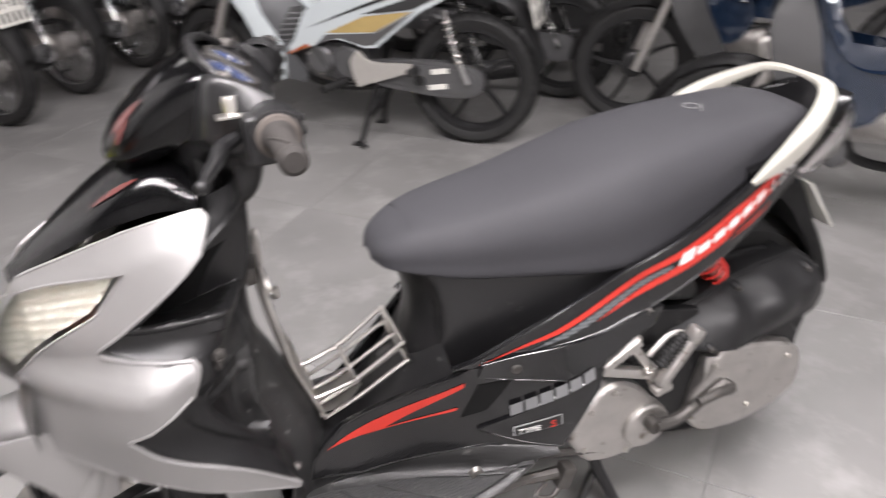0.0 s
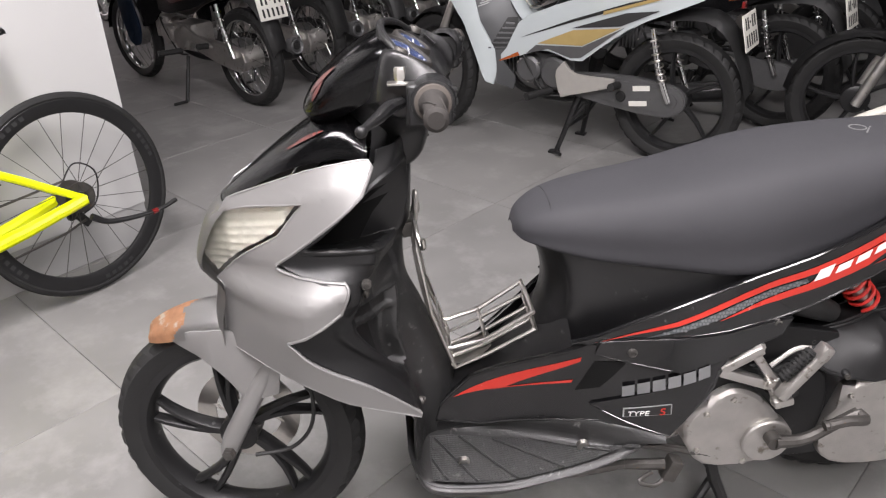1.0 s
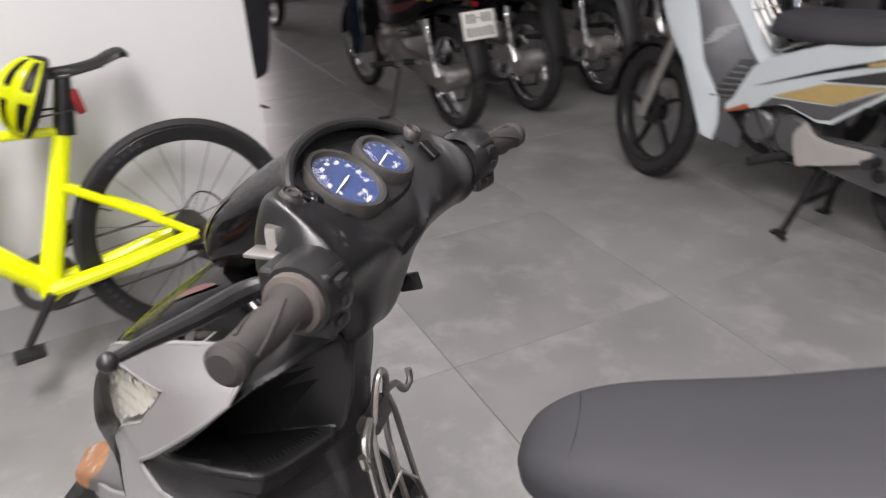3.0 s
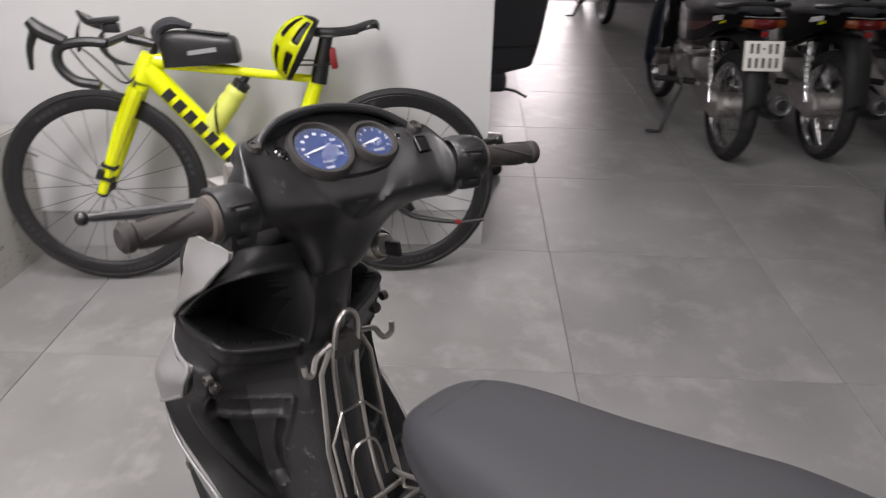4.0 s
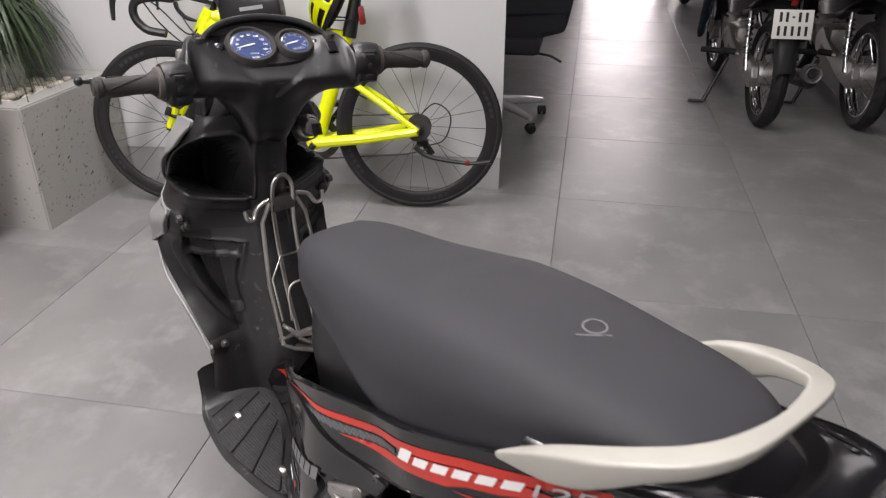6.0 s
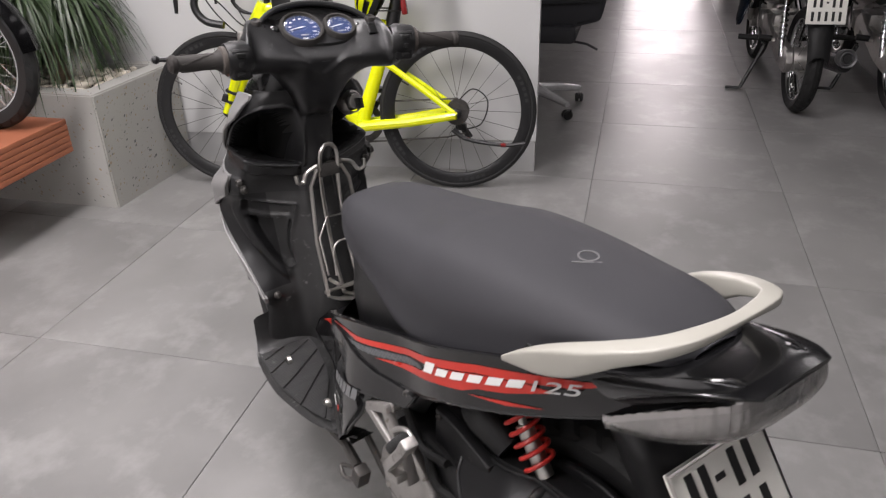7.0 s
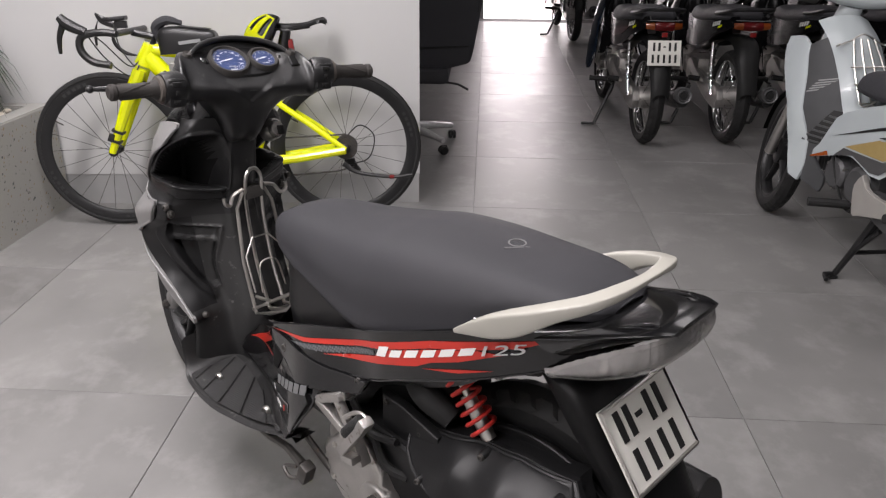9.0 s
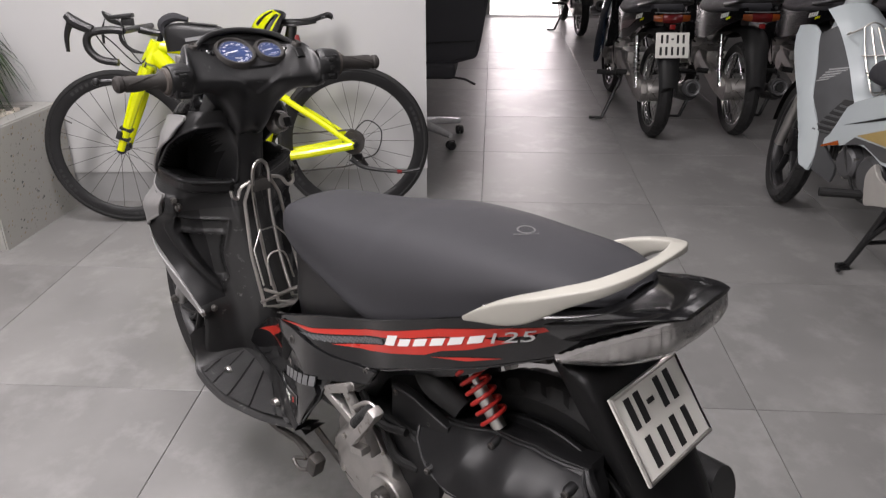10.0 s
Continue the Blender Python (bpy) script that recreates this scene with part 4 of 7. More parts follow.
# seat
bm = bmesh.new()
secs = []
for x, top, bot, w in [(1.044, 0.702, 0.691, 0.022), (1.030, 0.721, 0.686, 0.054), (1.0, 0.741, 0.680, 0.077), (0.96, 0.755, 0.672, 0.095), (0.90, 0.766, 0.66, 0.112), (0.78, 0.782, 0.643, 0.133), (0.66, 0.806, 0.629, 0.153), (0.58, 0.824, 0.637, 0.157), (0.46, 0.835, 0.679, 0.146), (0.34, 0.837, 0.735, 0.126), (0.24, 0.836, 0.785, 0.104), (0.175, 0.824, 0.80, 0.074), (0.158, 0.812, 0.803, 0.04)]:
    h = top - bot
    half = [(0, top), (w * 0.45, top - h * 0.03), (w * 0.78, top - h * 0.14), (w * 0.97, top - h * 0.42), (w, top - h * 0.75), (w * 0.97, bot), (w * 0.5, bot + 0.01), (0, bot + 0.012)]
    secs.append([(x, y, z) for y, z in half] + [(x, -y, z) for y, z in half[-2::-1]])
rr = rings(secs, 64, 57)
grid(bm, [r[:-1] for r in rr], True, True)
part("seat", bm, M_SEAT, scooter, "dark grey vinyl seat with a stitched nose", smooth=60)
bm = bmesh.new()
box(bm, (0.044, 0.0028, 0.0012), pose(0.374, 0.009, 0.8365, 0, -1, 50))
lathe(bm, [(0.0135, 0), (0.0162, 0), (0.0162, 0.0012), (0.0135, 0.0012), (0.0135, 0)], 28, "z", pose(0.386, -0.006, 0.8362, 0, -1, 0))
part("seat_mark", bm, M_SEATMARK, scooter, "grey printed emblem on the seat")
bm = bmesh.new()
run = spline([(0.990, 0.083, 0.700), (0.985, 0.0755, 0.727), (0.981, 0.052, 0.7455), (0.978, 0.025, 0.749), (0.977, 0, 0.7495), (0.978, -0.025, 0.749), (0.981, -0.052, 0.7455), (0.985, -0.0755, 0.727), (0.990, -0.083, 0.700)], 121)
for k in range(0, 119, 3):
    tube(bm, [run[k], run[k + 1]], 0.0008, 5)
part("seat_seam", bm, M_INK, scooter, "dark stitching across the seat nose")

# body under the seat
bm = bmesh.new()
rows = []
for z, xf, xr, w0, w1, w2 in [(0.42, 1.0, 0.66, 0.085, 0.13, 0.14), (0.50, 1.0, 0.60, 0.09, 0.13, 0.145), (0.555, 0.985, 0.48, 0.095, 0.125, 0.15), (0.61, 0.985, 0.38, 0.09, 0.118, 0.145), (0.67, 1.005, 0.32, 0.085, 0.112, 0.14), (0.70, 1.022, 0.30, 0.075, 0.1, 0.12)]:
    xs = np.linspace(xr, 0.80, 4)
    half = [(xs[0], w2 * 0.8), (xs[1], w2 * 0.95), (xs[2], w2), (0.80, w1), (0.93, w0 * 1.05), (xf - 0.03, w0 * 0.75), (xf - 0.005, w0 * 0.35), (xf, 0)]
    rows.append([(x, y, z) for x, y in half] + [(x, -y, z) for x, y in half[-2::-1]])
grid(bm, rings(rows, 20, 61))
part("seat_base", bm, M_BODYGREY, scooter, "matt black body under the seat")
# centre tunnel
bm = bmesh.new()
rows = [[(x, -w, z1), (x, -w * 0.8, z1 + 0.02 * k), (x, -w * 0.4, z0), (x, 0, z0 + 0.004), (x, w * 0.4, z0), (x, w * 0.8, z1 + 0.02 * k), (x, w, z1)] for x, z0, z1, w, k in [(1.22, 0.31, 0.30, 0.068, 0), (1.17, 0.362, 0.345, 0.066, 0.5), (1.10, 0.395, 0.375, 0.072, 0.6), (1.04, 0.43, 0.41, 0.09, 0.8), (0.99, 0.49, 0.45, 0.11, 1.2), (0.95, 0.545, 0.485, 0.135, 1.5)]]
grid(bm, rings(rows, 24, 25))
part("centre_tunnel", bm, M_BODYGREY, scooter, "matt black centre tunnel")

# side panels with stripes
both("side_panel", smooth_outline([(0.955, 0.512), (0.773, 0.588), (0.627, 0.636), (0.50, 0.69), (0.36, 0.742), (0.20, 0.785), (0.088, 0.825), (0.08, 0.812), (0.178, 0.741), (0.224, 0.713), (0.293, 0.680), (0.357, 0.653), (0.408, 0.634), (0.484, 0.604), (0.562, 0.566), (0.66, 0.541), (0.82, 0.522)], 3, (0, 7)), BODY, M_GLOSS, "gloss black side panel with red stripes", bead=0.003, thick=0.012, step=0.02, lip=0)
both("lower_cover", [(1.209, 0.302), (1.196, 0.337), (1.136, 0.393), (1.031, 0.451), (0.945, 0.499), (0.908, 0.523), (0.679, 0.540), (0.565, 0.559), (0.583, 0.529), (0.679, 0.498), (0.700, 0.469), (0.708, 0.443), (0.784, 0.341), (0.818, 0.333), (0.901, 0.347), (1.119, 0.298)], BODY, M_GLOSS, "gloss black lower side cover", bead=0.003, thick=0.012, step=0.02, lip=0)
both("cover_panel", smooth_outline([(0.921, 0.384), (0.741, 0.461), (0.713, 0.457), (0.726, 0.433), (0.784, 0.341), (0.853, 0.358)], 3, (0, 2, 4)), BODY, M_GLOSS, "raised gloss black panel with the maker's badge", bead=0.0016, thick=0.012, step=0.02, lip=0, lift=0.007)
both("shoulder_panel", [(0.908, 0.523), (0.679, 0.540), (0.565, 0.559), (0.583, 0.529), (0.679, 0.498), (0.761, 0.471), (0.856, 0.481), (0.916, 0.496)], BODY, M_GLOSS, bead=0.0016, thick=0.012, step=0.02, lip=0, lift=0.006)
up = lambda x, z: BODY(x, z) + 0.0012
for outline, material, nm, lb in [
        ([(0.918, 0.520), (0.772, 0.564), (0.63, 0.616), (0.52, 0.664), (0.417, 0.706), (0.30, 0.742), (0.203, 0.772), (0.262, 0.741), (0.334, 0.716), (0.417, 0.692), (0.52, 0.650), (0.63, 0.604), (0.772, 0.555)], M_RED, "red_stripe", "red stripe decal"),
        ([(0.83, 0.530), (0.772, 0.552), (0.63, 0.601), (0.55, 0.634), (0.545, 0.627), (0.60, 0.600), (0.692, 0.566), (0.76, 0.546)], M_HONEY, "honeycomb_decal", "dark honeycomb decal"),
        ([(0.70, 0.560), (0.60, 0.598), (0.545, 0.624), (0.52, 0.648), (0.417, 0.690), (0.33, 0.716), (0.285, 0.722), (0.36, 0.686), (0.41, 0.668), (0.44, 0.650), (0.50, 0.628), (0.59, 0.590)], M_RED, "red_stripe", "red stripe decal"),
        ([(0.43, 0.650), (0.36, 0.672), (0.30, 0.688), (0.36, 0.665)], M_RED, "red_stripe", "red stripe decal"),
        ([(1.172, 0.351), (0.937, 0.484), (0.939, 0.473), (1.072, 0.382)], M_RED, "red_stripe", "red stripe decal"),
        ([(1.105, 0.370), (0.950, 0.429), (0.952, 0.422)], M_RED, "red_stripe", "red stripe decal"),
        # no opening is cut: the slot's inner darkness is a flat patch
        ([(0.946, 0.406), (0.915, 0.477), (0.856, 0.481), (0.903, 0.422)], M_HOLE_SHADE, "air_slot", "flat dark patch painted as the shade inside an air slot")]:
    both(nm, outline, up, material, lb, thick=0, step=0.02, lip=0)
# maker's and model names as plain bars
for s in (1, -1):
    for k in range(6):
        x = 0.868 - k * 0.0255
        part("badge_bar", panel(bmesh.new(), [(x, 0.414 + k * 0.0095), (x - 0.021, 0.4215 + k * 0.0095), (x - 0.021, 0.4425 + k * 0.0095), (x, 0.435 + k * 0.0095)], BODY, 0, 0.05, 0, s, 0.0095), M_BADGE, scooter, "grey bar of the maker's badge" if k == 0 else "")
    for k in range(6):
        x, z, h = 0.538 - k * 0.0352, 0.629 + k * 0.0136, 0.023 if k == 0 else 0.0155
        part("badge_bar", panel(bmesh.new(), [(x, z), (x - 0.026, z + 0.010), (x - 0.026 - h * 0.35, z + 0.010 + h), (x - h * 0.35, z + h)], BODY, 0, 0.05, 0, s, 0.0026), M_WHITEDEC, scooter, "white bar of the model badge" if k == 0 else "")
    bm = bmesh.new()
    honey = [(0.83, 0.530), (0.772, 0.552), (0.63, 0.601), (0.55, 0.634), (0.545, 0.627), (0.60, 0.600), (0.692, 0.566), (0.76, 0.546)]
    for i in range(60):
        for j in range(24):
            x, z = 0.50 + i * 0.0065 + 0.00325 * (j % 2), 0.525 + j * 0.0056
            if depth_in(x, z, honey) > 0.001:
                ring = [(x + 0.0029 * math.sin(k * math.pi / 3), z + 0.0029 * math.cos(k * math.pi / 3)) for k in range(6)]
                bm.faces.new([bm.verts.new((a, s * (BODY(a, b) + 0.002), b)) for a, b in ring])
    tagged(part("honeycomb_cell", bm, M_CELL, scooter), kind="stuff")


def letters(text, size, m, material, name, parent):
    c = bpy.data.curves.new(name, "FONT")
    c.body, c.size, c.extrude, c.align_x, c.shear = text, size, 0.0004, "LEFT", 0.25
    c.materials.append(material)
    ob = new(name, c)
    ob.parent, ob.matrix_basis = parent, m
    return ob


def on_body(x, z, slope, lift):
    """A place on the left side, its x axis running back and up along the panel."""
    c, d, e = math.cos(radians(slope)), math.sin(radians(slope)), 0.004
    at = lambda u, v: Vector((x - c * u + d * v, BODY(x - c * u + d * v, z + d * u + c * v) + lift, z + d * u + c * v))
    o = at(0, 0)
    tx = (at(0.03, 0) - o).normalized()
    ty = (at(0, e) - o).normalized()
    n = tx.cross(ty).normalized()
    return Matrix.Translation(o) @ Matrix((tx, n.cross(tx), n)).transposed().to_4x4()


letters("125", 0.0245, on_body(0.330, 0.7085, 19.5, 0.0065) @ Matrix.Diagonal((2.5, 1, 1, 1)), M_PALEDEC, "displacement_figures", scooter)
both("type_plate", [(0.863, 0.372), (0.786, 0.393), (0.786, 0.412), (0.863, 0.388)], BODY, M_INK, "black badge with a red letter", thick=0, step=0.05, lip=0, lift=0.0095)
both("plate_border", [(0.865, 0.370), (0.784, 0.392), (0.784, 0.414), (0.865, 0.390)], BODY, M_GREYDEC, thick=0, step=0.05, lip=0, lift=0.0085)
letters("TYPE", 0.0135, on_body(0.859, 0.3765, 14.5, 0.0125) @ Matrix.Diagonal((1.35, 1, 1, 1)), M_WHITEDEC, "badge_lettering", scooter)
letters("S", 0.019, on_body(0.806, 0.3895, 14.5, 0.0125) @ Matrix.Diagonal((1.3, 1, 1, 1)), M_RED, "badge_lettering", scooter)

# footboards
def tread_z(x):
    return float(np.interp(x, [0.82, 0.85, 0.95, 1.10, 1.225], [0.317, 0.311, 0.292, 0.272, 0.274]))


for s in (1, -1):
    bm = bmesh.new()
    rows = []
    for x, z, w, up in [(1.27, 0.36, 0.205, 0.0), (1.255, 0.30, 0.21, 0.0), (1.22, 0.272, 0.225, 0.0), (1.10, 0.272, 0.24, 0.03), (1.0, 0.285, 0.238, 0.042), (0.92, 0.296, 0.23, 0.05), (0.85, 0.31, 0.215, 0.035), (0.79, 0.322, 0.19, 0.02)]:
        i = max(0.055, BODY(min(x, 1.2), 0.335) - 0.01)
        rows.append([(x, i * s, z + up), (x, (i + 0.012) * s, z + up * 0.9), (x, (i + 0.022) * s, z + 0.004), (x, (w - 0.02) * s, z), (x, w * s, z - 0.006), (x, (w + 0.002) * s, z - 0.014), (x, (w - 0.035) * s, z - 0.016 - 0.034 * ease(x, 0.80, 1.15)), (x, i * s, z - 0.02 - 0.07 * ease(x, 0.80, 1.15))])
    grid(bm, rings(rows, 40, 36))
    fb = part("footboard", bm, M_SCUFF, scooter, "worn black footboard")
    bm = bmesh.new()
    rows = []
    for x, w in [(1.228, 0.222), (1.18, 0.231), (1.10, 0.239), (1.02, 0.238), (0.95, 0.232), (0.885, 0.222), (0.835, 0.206)]:
        i = max(0.09, BODY(min(x, 1.2), 0.335) + 0.022)
        rows.append([(x, (i + (w - 0.006 - i) * k / 3) * s, tread_z(x) + 0.003) for k in range(4)])
    grid(bm, rings(rows, 30, 12))
    bmesh.ops.solidify(bm, geom=bm.faces[:], thickness=0.003)
    part("tread_mat", bm, M_TREAD, fb, "grey textured foot tread")
    for x0, y0, x1, y1 in [(1.225, 0.16, 1.20, 0.218), (1.215, 0.10, 1.145, 0.228), (1.165, 0.10, 1.07, 0.232), (1.10, 0.115, 0.98, 0.229), (1.03, 0.135, 0.89, 0.215)]:
        bm = bmesh.new()
        tube(bm, [(x0 + (x1 - x0) * k / 6, (y0 + (y1 - y0) * k / 6) * s, tread_z(x0 + (x1 - x0) * k / 6) + 0.0038) for k in range(7)], 0.0026, 6)
        part("tread_rib", bm, M_SCUFF, fb)

# tail, grab rail, lamp, number plate
bm = bmesh.new()
rows = []
for x, top, low, w in [(0.36, 0.770, 0.70, 0.14), (0.28, 0.780, 0.70, 0.130), (0.20, 0.797, 0.735, 0.120), (0.13, 0.815, 0.782, 0.104), (0.08, 0.826, 0.808, 0.085), (0.05, 0.829, 0.820, 0.066)]:
    t = top - low
    half = [(0, top), (w * 0.6, top - 0.05 * t), (w * 0.93, top - 0.2 * t), (w, top - 0.45 * t), (w * 0.8, low), (0, low)]
    rows.append([(x, y, z) for y, z in half] + [(x, -y, z) for y, z in half[-2::-1]])
grid(bm, [r[:-1] for r in rings(rows, 28, 41)], True, True)
part("tail_body", bm, M_GLOSS, scooter, "gloss black tail")
bm = bmesh.new()
secs = []
path = [(0.372, 0.162, 0.7400, 0.004, 0.0035), (0.338, 0.161, 0.758, 0.008, 0.011), (0.300, 0.157, 0.775, 0.011, 0.0185), (0.264, 0.149, 0.792, 0.014, 0.0200), (0.236, 0.141, 0.808, 0.016, 0.0165), (0.205, 0.128, 0.826, 0.016, 0.012), (0.168, 0.105, 0.844, 0.016, 0.009), (0.141, 0.070, 0.860, 0.013, 0.007), (0.133, 0, 0.864, 0.009, 0.004)]
path = path + [(x, -y, z, a, b) for x, y, z, a, b in path[-2::-1]]
pp = spline(path, 60)
for i in range(60):
    d = Vector(pp[min(i + 1, 59)][:3] - pp[max(i - 1, 0)][:3]).normalized()
    side = Vector((-d.y, d.x, 0)).normalized()
    upv = side.cross(d)
    secs.append([Vector(pp[i][:3]) + side * math.copysign(abs(math.cos(t)) ** 0.3, math.cos(t)) * pp[i][3] + upv * math.copysign(abs(math.sin(t)) ** 0.3, math.sin(t)) * pp[i][4] for t in np.linspace(0, 2 * math.pi, 25)[:-1]])
grid(bm, secs, True, True)
part("grab_rail", bm, M_CREAM, scooter, "cream painted grab rail, chipped at the rear")
bm = bmesh.new()
rows = []
for x, y, z0, z1 in [(0.208, 0.130, 0.715, 0.721), (0.160, 0.126, 0.725, 0.757), (0.11, 0.112, 0.741, 0.789), (0.066, 0.084, 0.760, 0.811), (0.052, 0.05, 0.768, 0.819), (0.048, 0, 0.771, 0.821)]:
    rows.append([(x + 0.03, y * 0.72, z0 - 0.005), (x + 0.004, y * 1.0, z0 + 0.003), (x - 0.005, y * 1.05, (z0 + z1) / 2), (x - 0.001, y * 1.02, z1)])
rows = rows + [[(x, -y, z) for x, y, z in r] for r in rows[-2::-1]]
grid(bm, rings(rows, 40, 10))
bmesh.ops.solidify(bm, geom=bm.faces[:], thickness=0.003)
tl = part("tail_lamp_lens", bm, M_LENS, scooter, "clear tail lamp and indicator lens")
tl.visible_shadow = False
bm = bmesh.new()
fine = rings(rows, 181, 17)
grid(bm, [[(x + 0.010 + (0.0016 if i % 6 < 3 and (i < 62 or i > 118) else 0.0), y * 0.93, z - 0.002 + 0.004 * math.sin(j * 0.4)) for j, (x, y, z) in enumerate(r)] for i, r in enumerate(fine)])
part("tail_reflector", bm, M_TAILREFL, scooter, "silvered tail lamp reflector")
bm = bmesh.new()
box(bm, (0.010, 0.05, 0.016), pose(0.066, 0, 0.785), 0.004)
part("brake_bulb_cover", bm, M_REDLENS, scooter)
NP = pose(0.098, -0.003, 0.603, 0, 0, 0) @ Matrix.Rotation(radians(36.3), 4, "Y") @ pose(0, 0, 0, 0, 0, 0)
bm = bmesh.new()
box(bm, (0.004, 0.192, 0.145), None, 0.0015)
npl = part("number_plate", bm, M_NUMPLATE, scooter, "white number plate with black characters", m=NP)
bm = bmesh.new()
tube(bm, [(-0.003, -0.093, -0.069), (-0.003, 0.093, -0.069), (-0.003, 0.093, 0.069), (-0.003, -0.093, 0.069)], 0.004, 6, close=True)
part("plate_frame", bm, M_STEEL, npl)
for z, ys in ((0.033, (-0.062, -0.036, -0.010, 0.022, 0.052)), (-0.033, (-0.054, -0.018, 0.018, 0.054))):
    for y in ys:
        bm = bmesh.new()
        box(bm, (0.0015, 0.018 if y == -0.010 else 0.014, 0.008 if y == -0.010 else 0.05), pose(-0.0028, -y, z))
        part("plate_bar", bm, M_INK, npl)
bm = bmesh.new()
rows = [[(x + (0.30 - x) * k, -w * 0.98, z + (0.30 - z) * k), (x, -w, z), (x - 0.012, -w * 0.6, z + 0.014), (x - 0.014, 0, z + 0.018), (x - 0.012, w * 0.6, z + 0.014), (x, w, z), (x + (0.30 - x) * k, w * 0.98, z + (0.30 - z) * k)] for x, z, w, k in [(0.36, 0.675, 0.045, 0.02), (0.30, 0.680, 0.05, 0.03), (0.235, 0.685, 0.085, 0.06), (0.175, 0.665, 0.097, 0.12), (0.125, 0.59, 0.092, 0.10), (0.065, 0.50, 0.087, 0.08), (0.02, 0.42, 0.08, 0.06), (0.0, 0.38, 0.07, 0.04)]]
grid(bm, rings(rows, 30, 21))
bmesh.ops.solidify(bm, geom=bm.faces[:], thickness=0.005)
part("rear_mudguard", bm, M_MATT, scooter, "matt black rear mudguard")

# engine, transmission, air box
def slab(name, outline, y0, y1, bevel, material, label="", n=3, sharp=(), parent=None, m=None):
    bm = bmesh.new()
    plate(bm, smooth_outline(outline, n, sharp), y1 - y0, pose(0, (y0 + y1) / 2, 0))
    if bevel:
        es = [e for e in bm.edges if len(e.link_faces) == 2 and e.calc_face_angle(0) > 1.0 and abs(e.verts[0].co.y - e.verts[1].co.y) < 1e-5]
        bmesh.ops.bevel(bm, geom=es, offset=bevel, segments=3, affect="EDGES", profile=0.6)
    return part(name, bm, material, parent or scooter, label, m=m)


def screw(x, y, z, r, parent=None, material=M_IRON):
    bm = bmesh.new()
    lathe(bm, [(0, 0.003), (r * 0.5, 0.003), (r * 0.55, 0.005), (r, 0.004), (r * 1.1, 0), (r * 1.1, -0.006)], 10, "y")
    return part("screw", bm, material, parent or scooter, m=pose(x, y, z))


slab("transmission_case", [(0.64, 0.40), (0.50, 0.43), (0.25, 0.41), (0.15, 0.34), (0.18, 0.24), (0.30, 0.19), (0.52, 0.18), (0.63, 0.24)], 0.05, 0.148, 0.012, M_SATIN, "black transmission case")
slab("engine_cover", [(0.728, 0.272), (0.728, 0.322), (0.692, 0.362), (0.645, 0.392), (0.592, 0.374), (0.545, 0.32), (0.512, 0.258), (0.573, 0.198), (0.681, 0.204)], 0.05, 0.178, 0.018, M_ALLOY, "cast alloy engine cover")
slab("kick_boss", [(0.56 + 0.052 * math.cos(t), 0.262 + 0.052 * math.sin(t)) for t in np.linspace(0, 6.283, 17)[:-1]], 0.15, 0.188, 0.008, M_ALLOY, n=0)
slab("rear_case_cover", [(0.41, 0.365), (0.355, 0.382), (0.185, 0.335), (0.150, 0.26), (0.175, 0.195), (0.29, 0.160), (0.405, 0.175), (0.44, 0.24)], 0.12, 0.176, 0.016, M_ALLOY, "cast alloy rear transmission cover")
AIRBOX = field([(0.50, 0.46, 0.130), (0.36, 0.494, 0.114), (0.26, 0.510, 0.112), (0.17, 0.514, 0.106), (0.36, 0.478, 0.166), (0.26, 0.494, 0.166), (0.17, 0.496, 0.158), (0.34, 0.452, 0.180), (0.19, 0.460, 0.174), (0.44, 0.43, 0.172), (0.30, 0.40, 0.184), (0.11, 0.44, 0.148), (0.095, 0.36, 0.135), (0.25, 0.37, 0.165)])
box_line = smooth_outline([(0.505, 0.452), (0.49, 0.466), (0.43, 0.480), (0.353, 0.497), (0.26, 0.511), (0.165, 0.516), (0.128, 0.486), (0.112, 0.425), (0.130, 0.400), (0.25, 0.394), (0.43, 0.408), (0.49, 0.43)], 3, (0, 5, 7, 8, 11))
bm = panel(bmesh.new(), box_line, AIRBOX, thick=0.06, step=0.011, lip=0)
tube(bm, [(x, AIRBOX(x, z) - 0.002, z) for x, z in box_line], 0.0045, 8, close=True)
ab_ob = part("air_box", bm, M_SATIN, scooter, "satin black air filter box")
rim_line = [(0.30 + (x - 0.30) * 1.05, 0.46 + (z - 0.46) * 1.10) for x, z in box_line]
bm = panel(bmesh.new(), rim_line, lambda x, z: AIRBOX(x, z) * 0.6 + 0.045, thick=0.012, step=0.03, lip=0)
tube(bm, [(x, AIRBOX(x, z) * 0.6 + 0.045, z) for x, z in rim_line], 0.002, 8, close=True)
part("air_box_rim", bm, M_SATIN, ab_ob)
for x, z in ((0.478, 0.462), (0.33, 0.492), (0.165, 0.500), (0.43, 0.412)):
    bm = bmesh.new()
    lathe(bm, [(0.0, 0.003), (0.007, 0.002), (0.010, -0.005), (0.011, -0.02)], 14, "y")
    part("screw_boss", bm, M_SATIN, ab_ob, m=pose(x, AIRBOX(x, z) + 0.002, z))
slab("inner_fender", [(0.265 + 0.234 * math.cos(t), 0.292 + 0.234 * math.sin(t)) for t in np.linspace(0.25, 2.85, 26)] + [(0.10, 0.34), (0.40, 0.34)], 0.050, 0.064, 0.005, M_SATIN, "dusty black plastic inner fender", n=0)
slab("duct_cover", [(0.578, 0.505), (0.52, 0.500), (0.43, 0.478), (0.42, 0.44), (0.50, 0.36), (0.585, 0.37)], 0.120, 0.142, 0.005, M_SATIN, "black plastic duct cover", n=0)
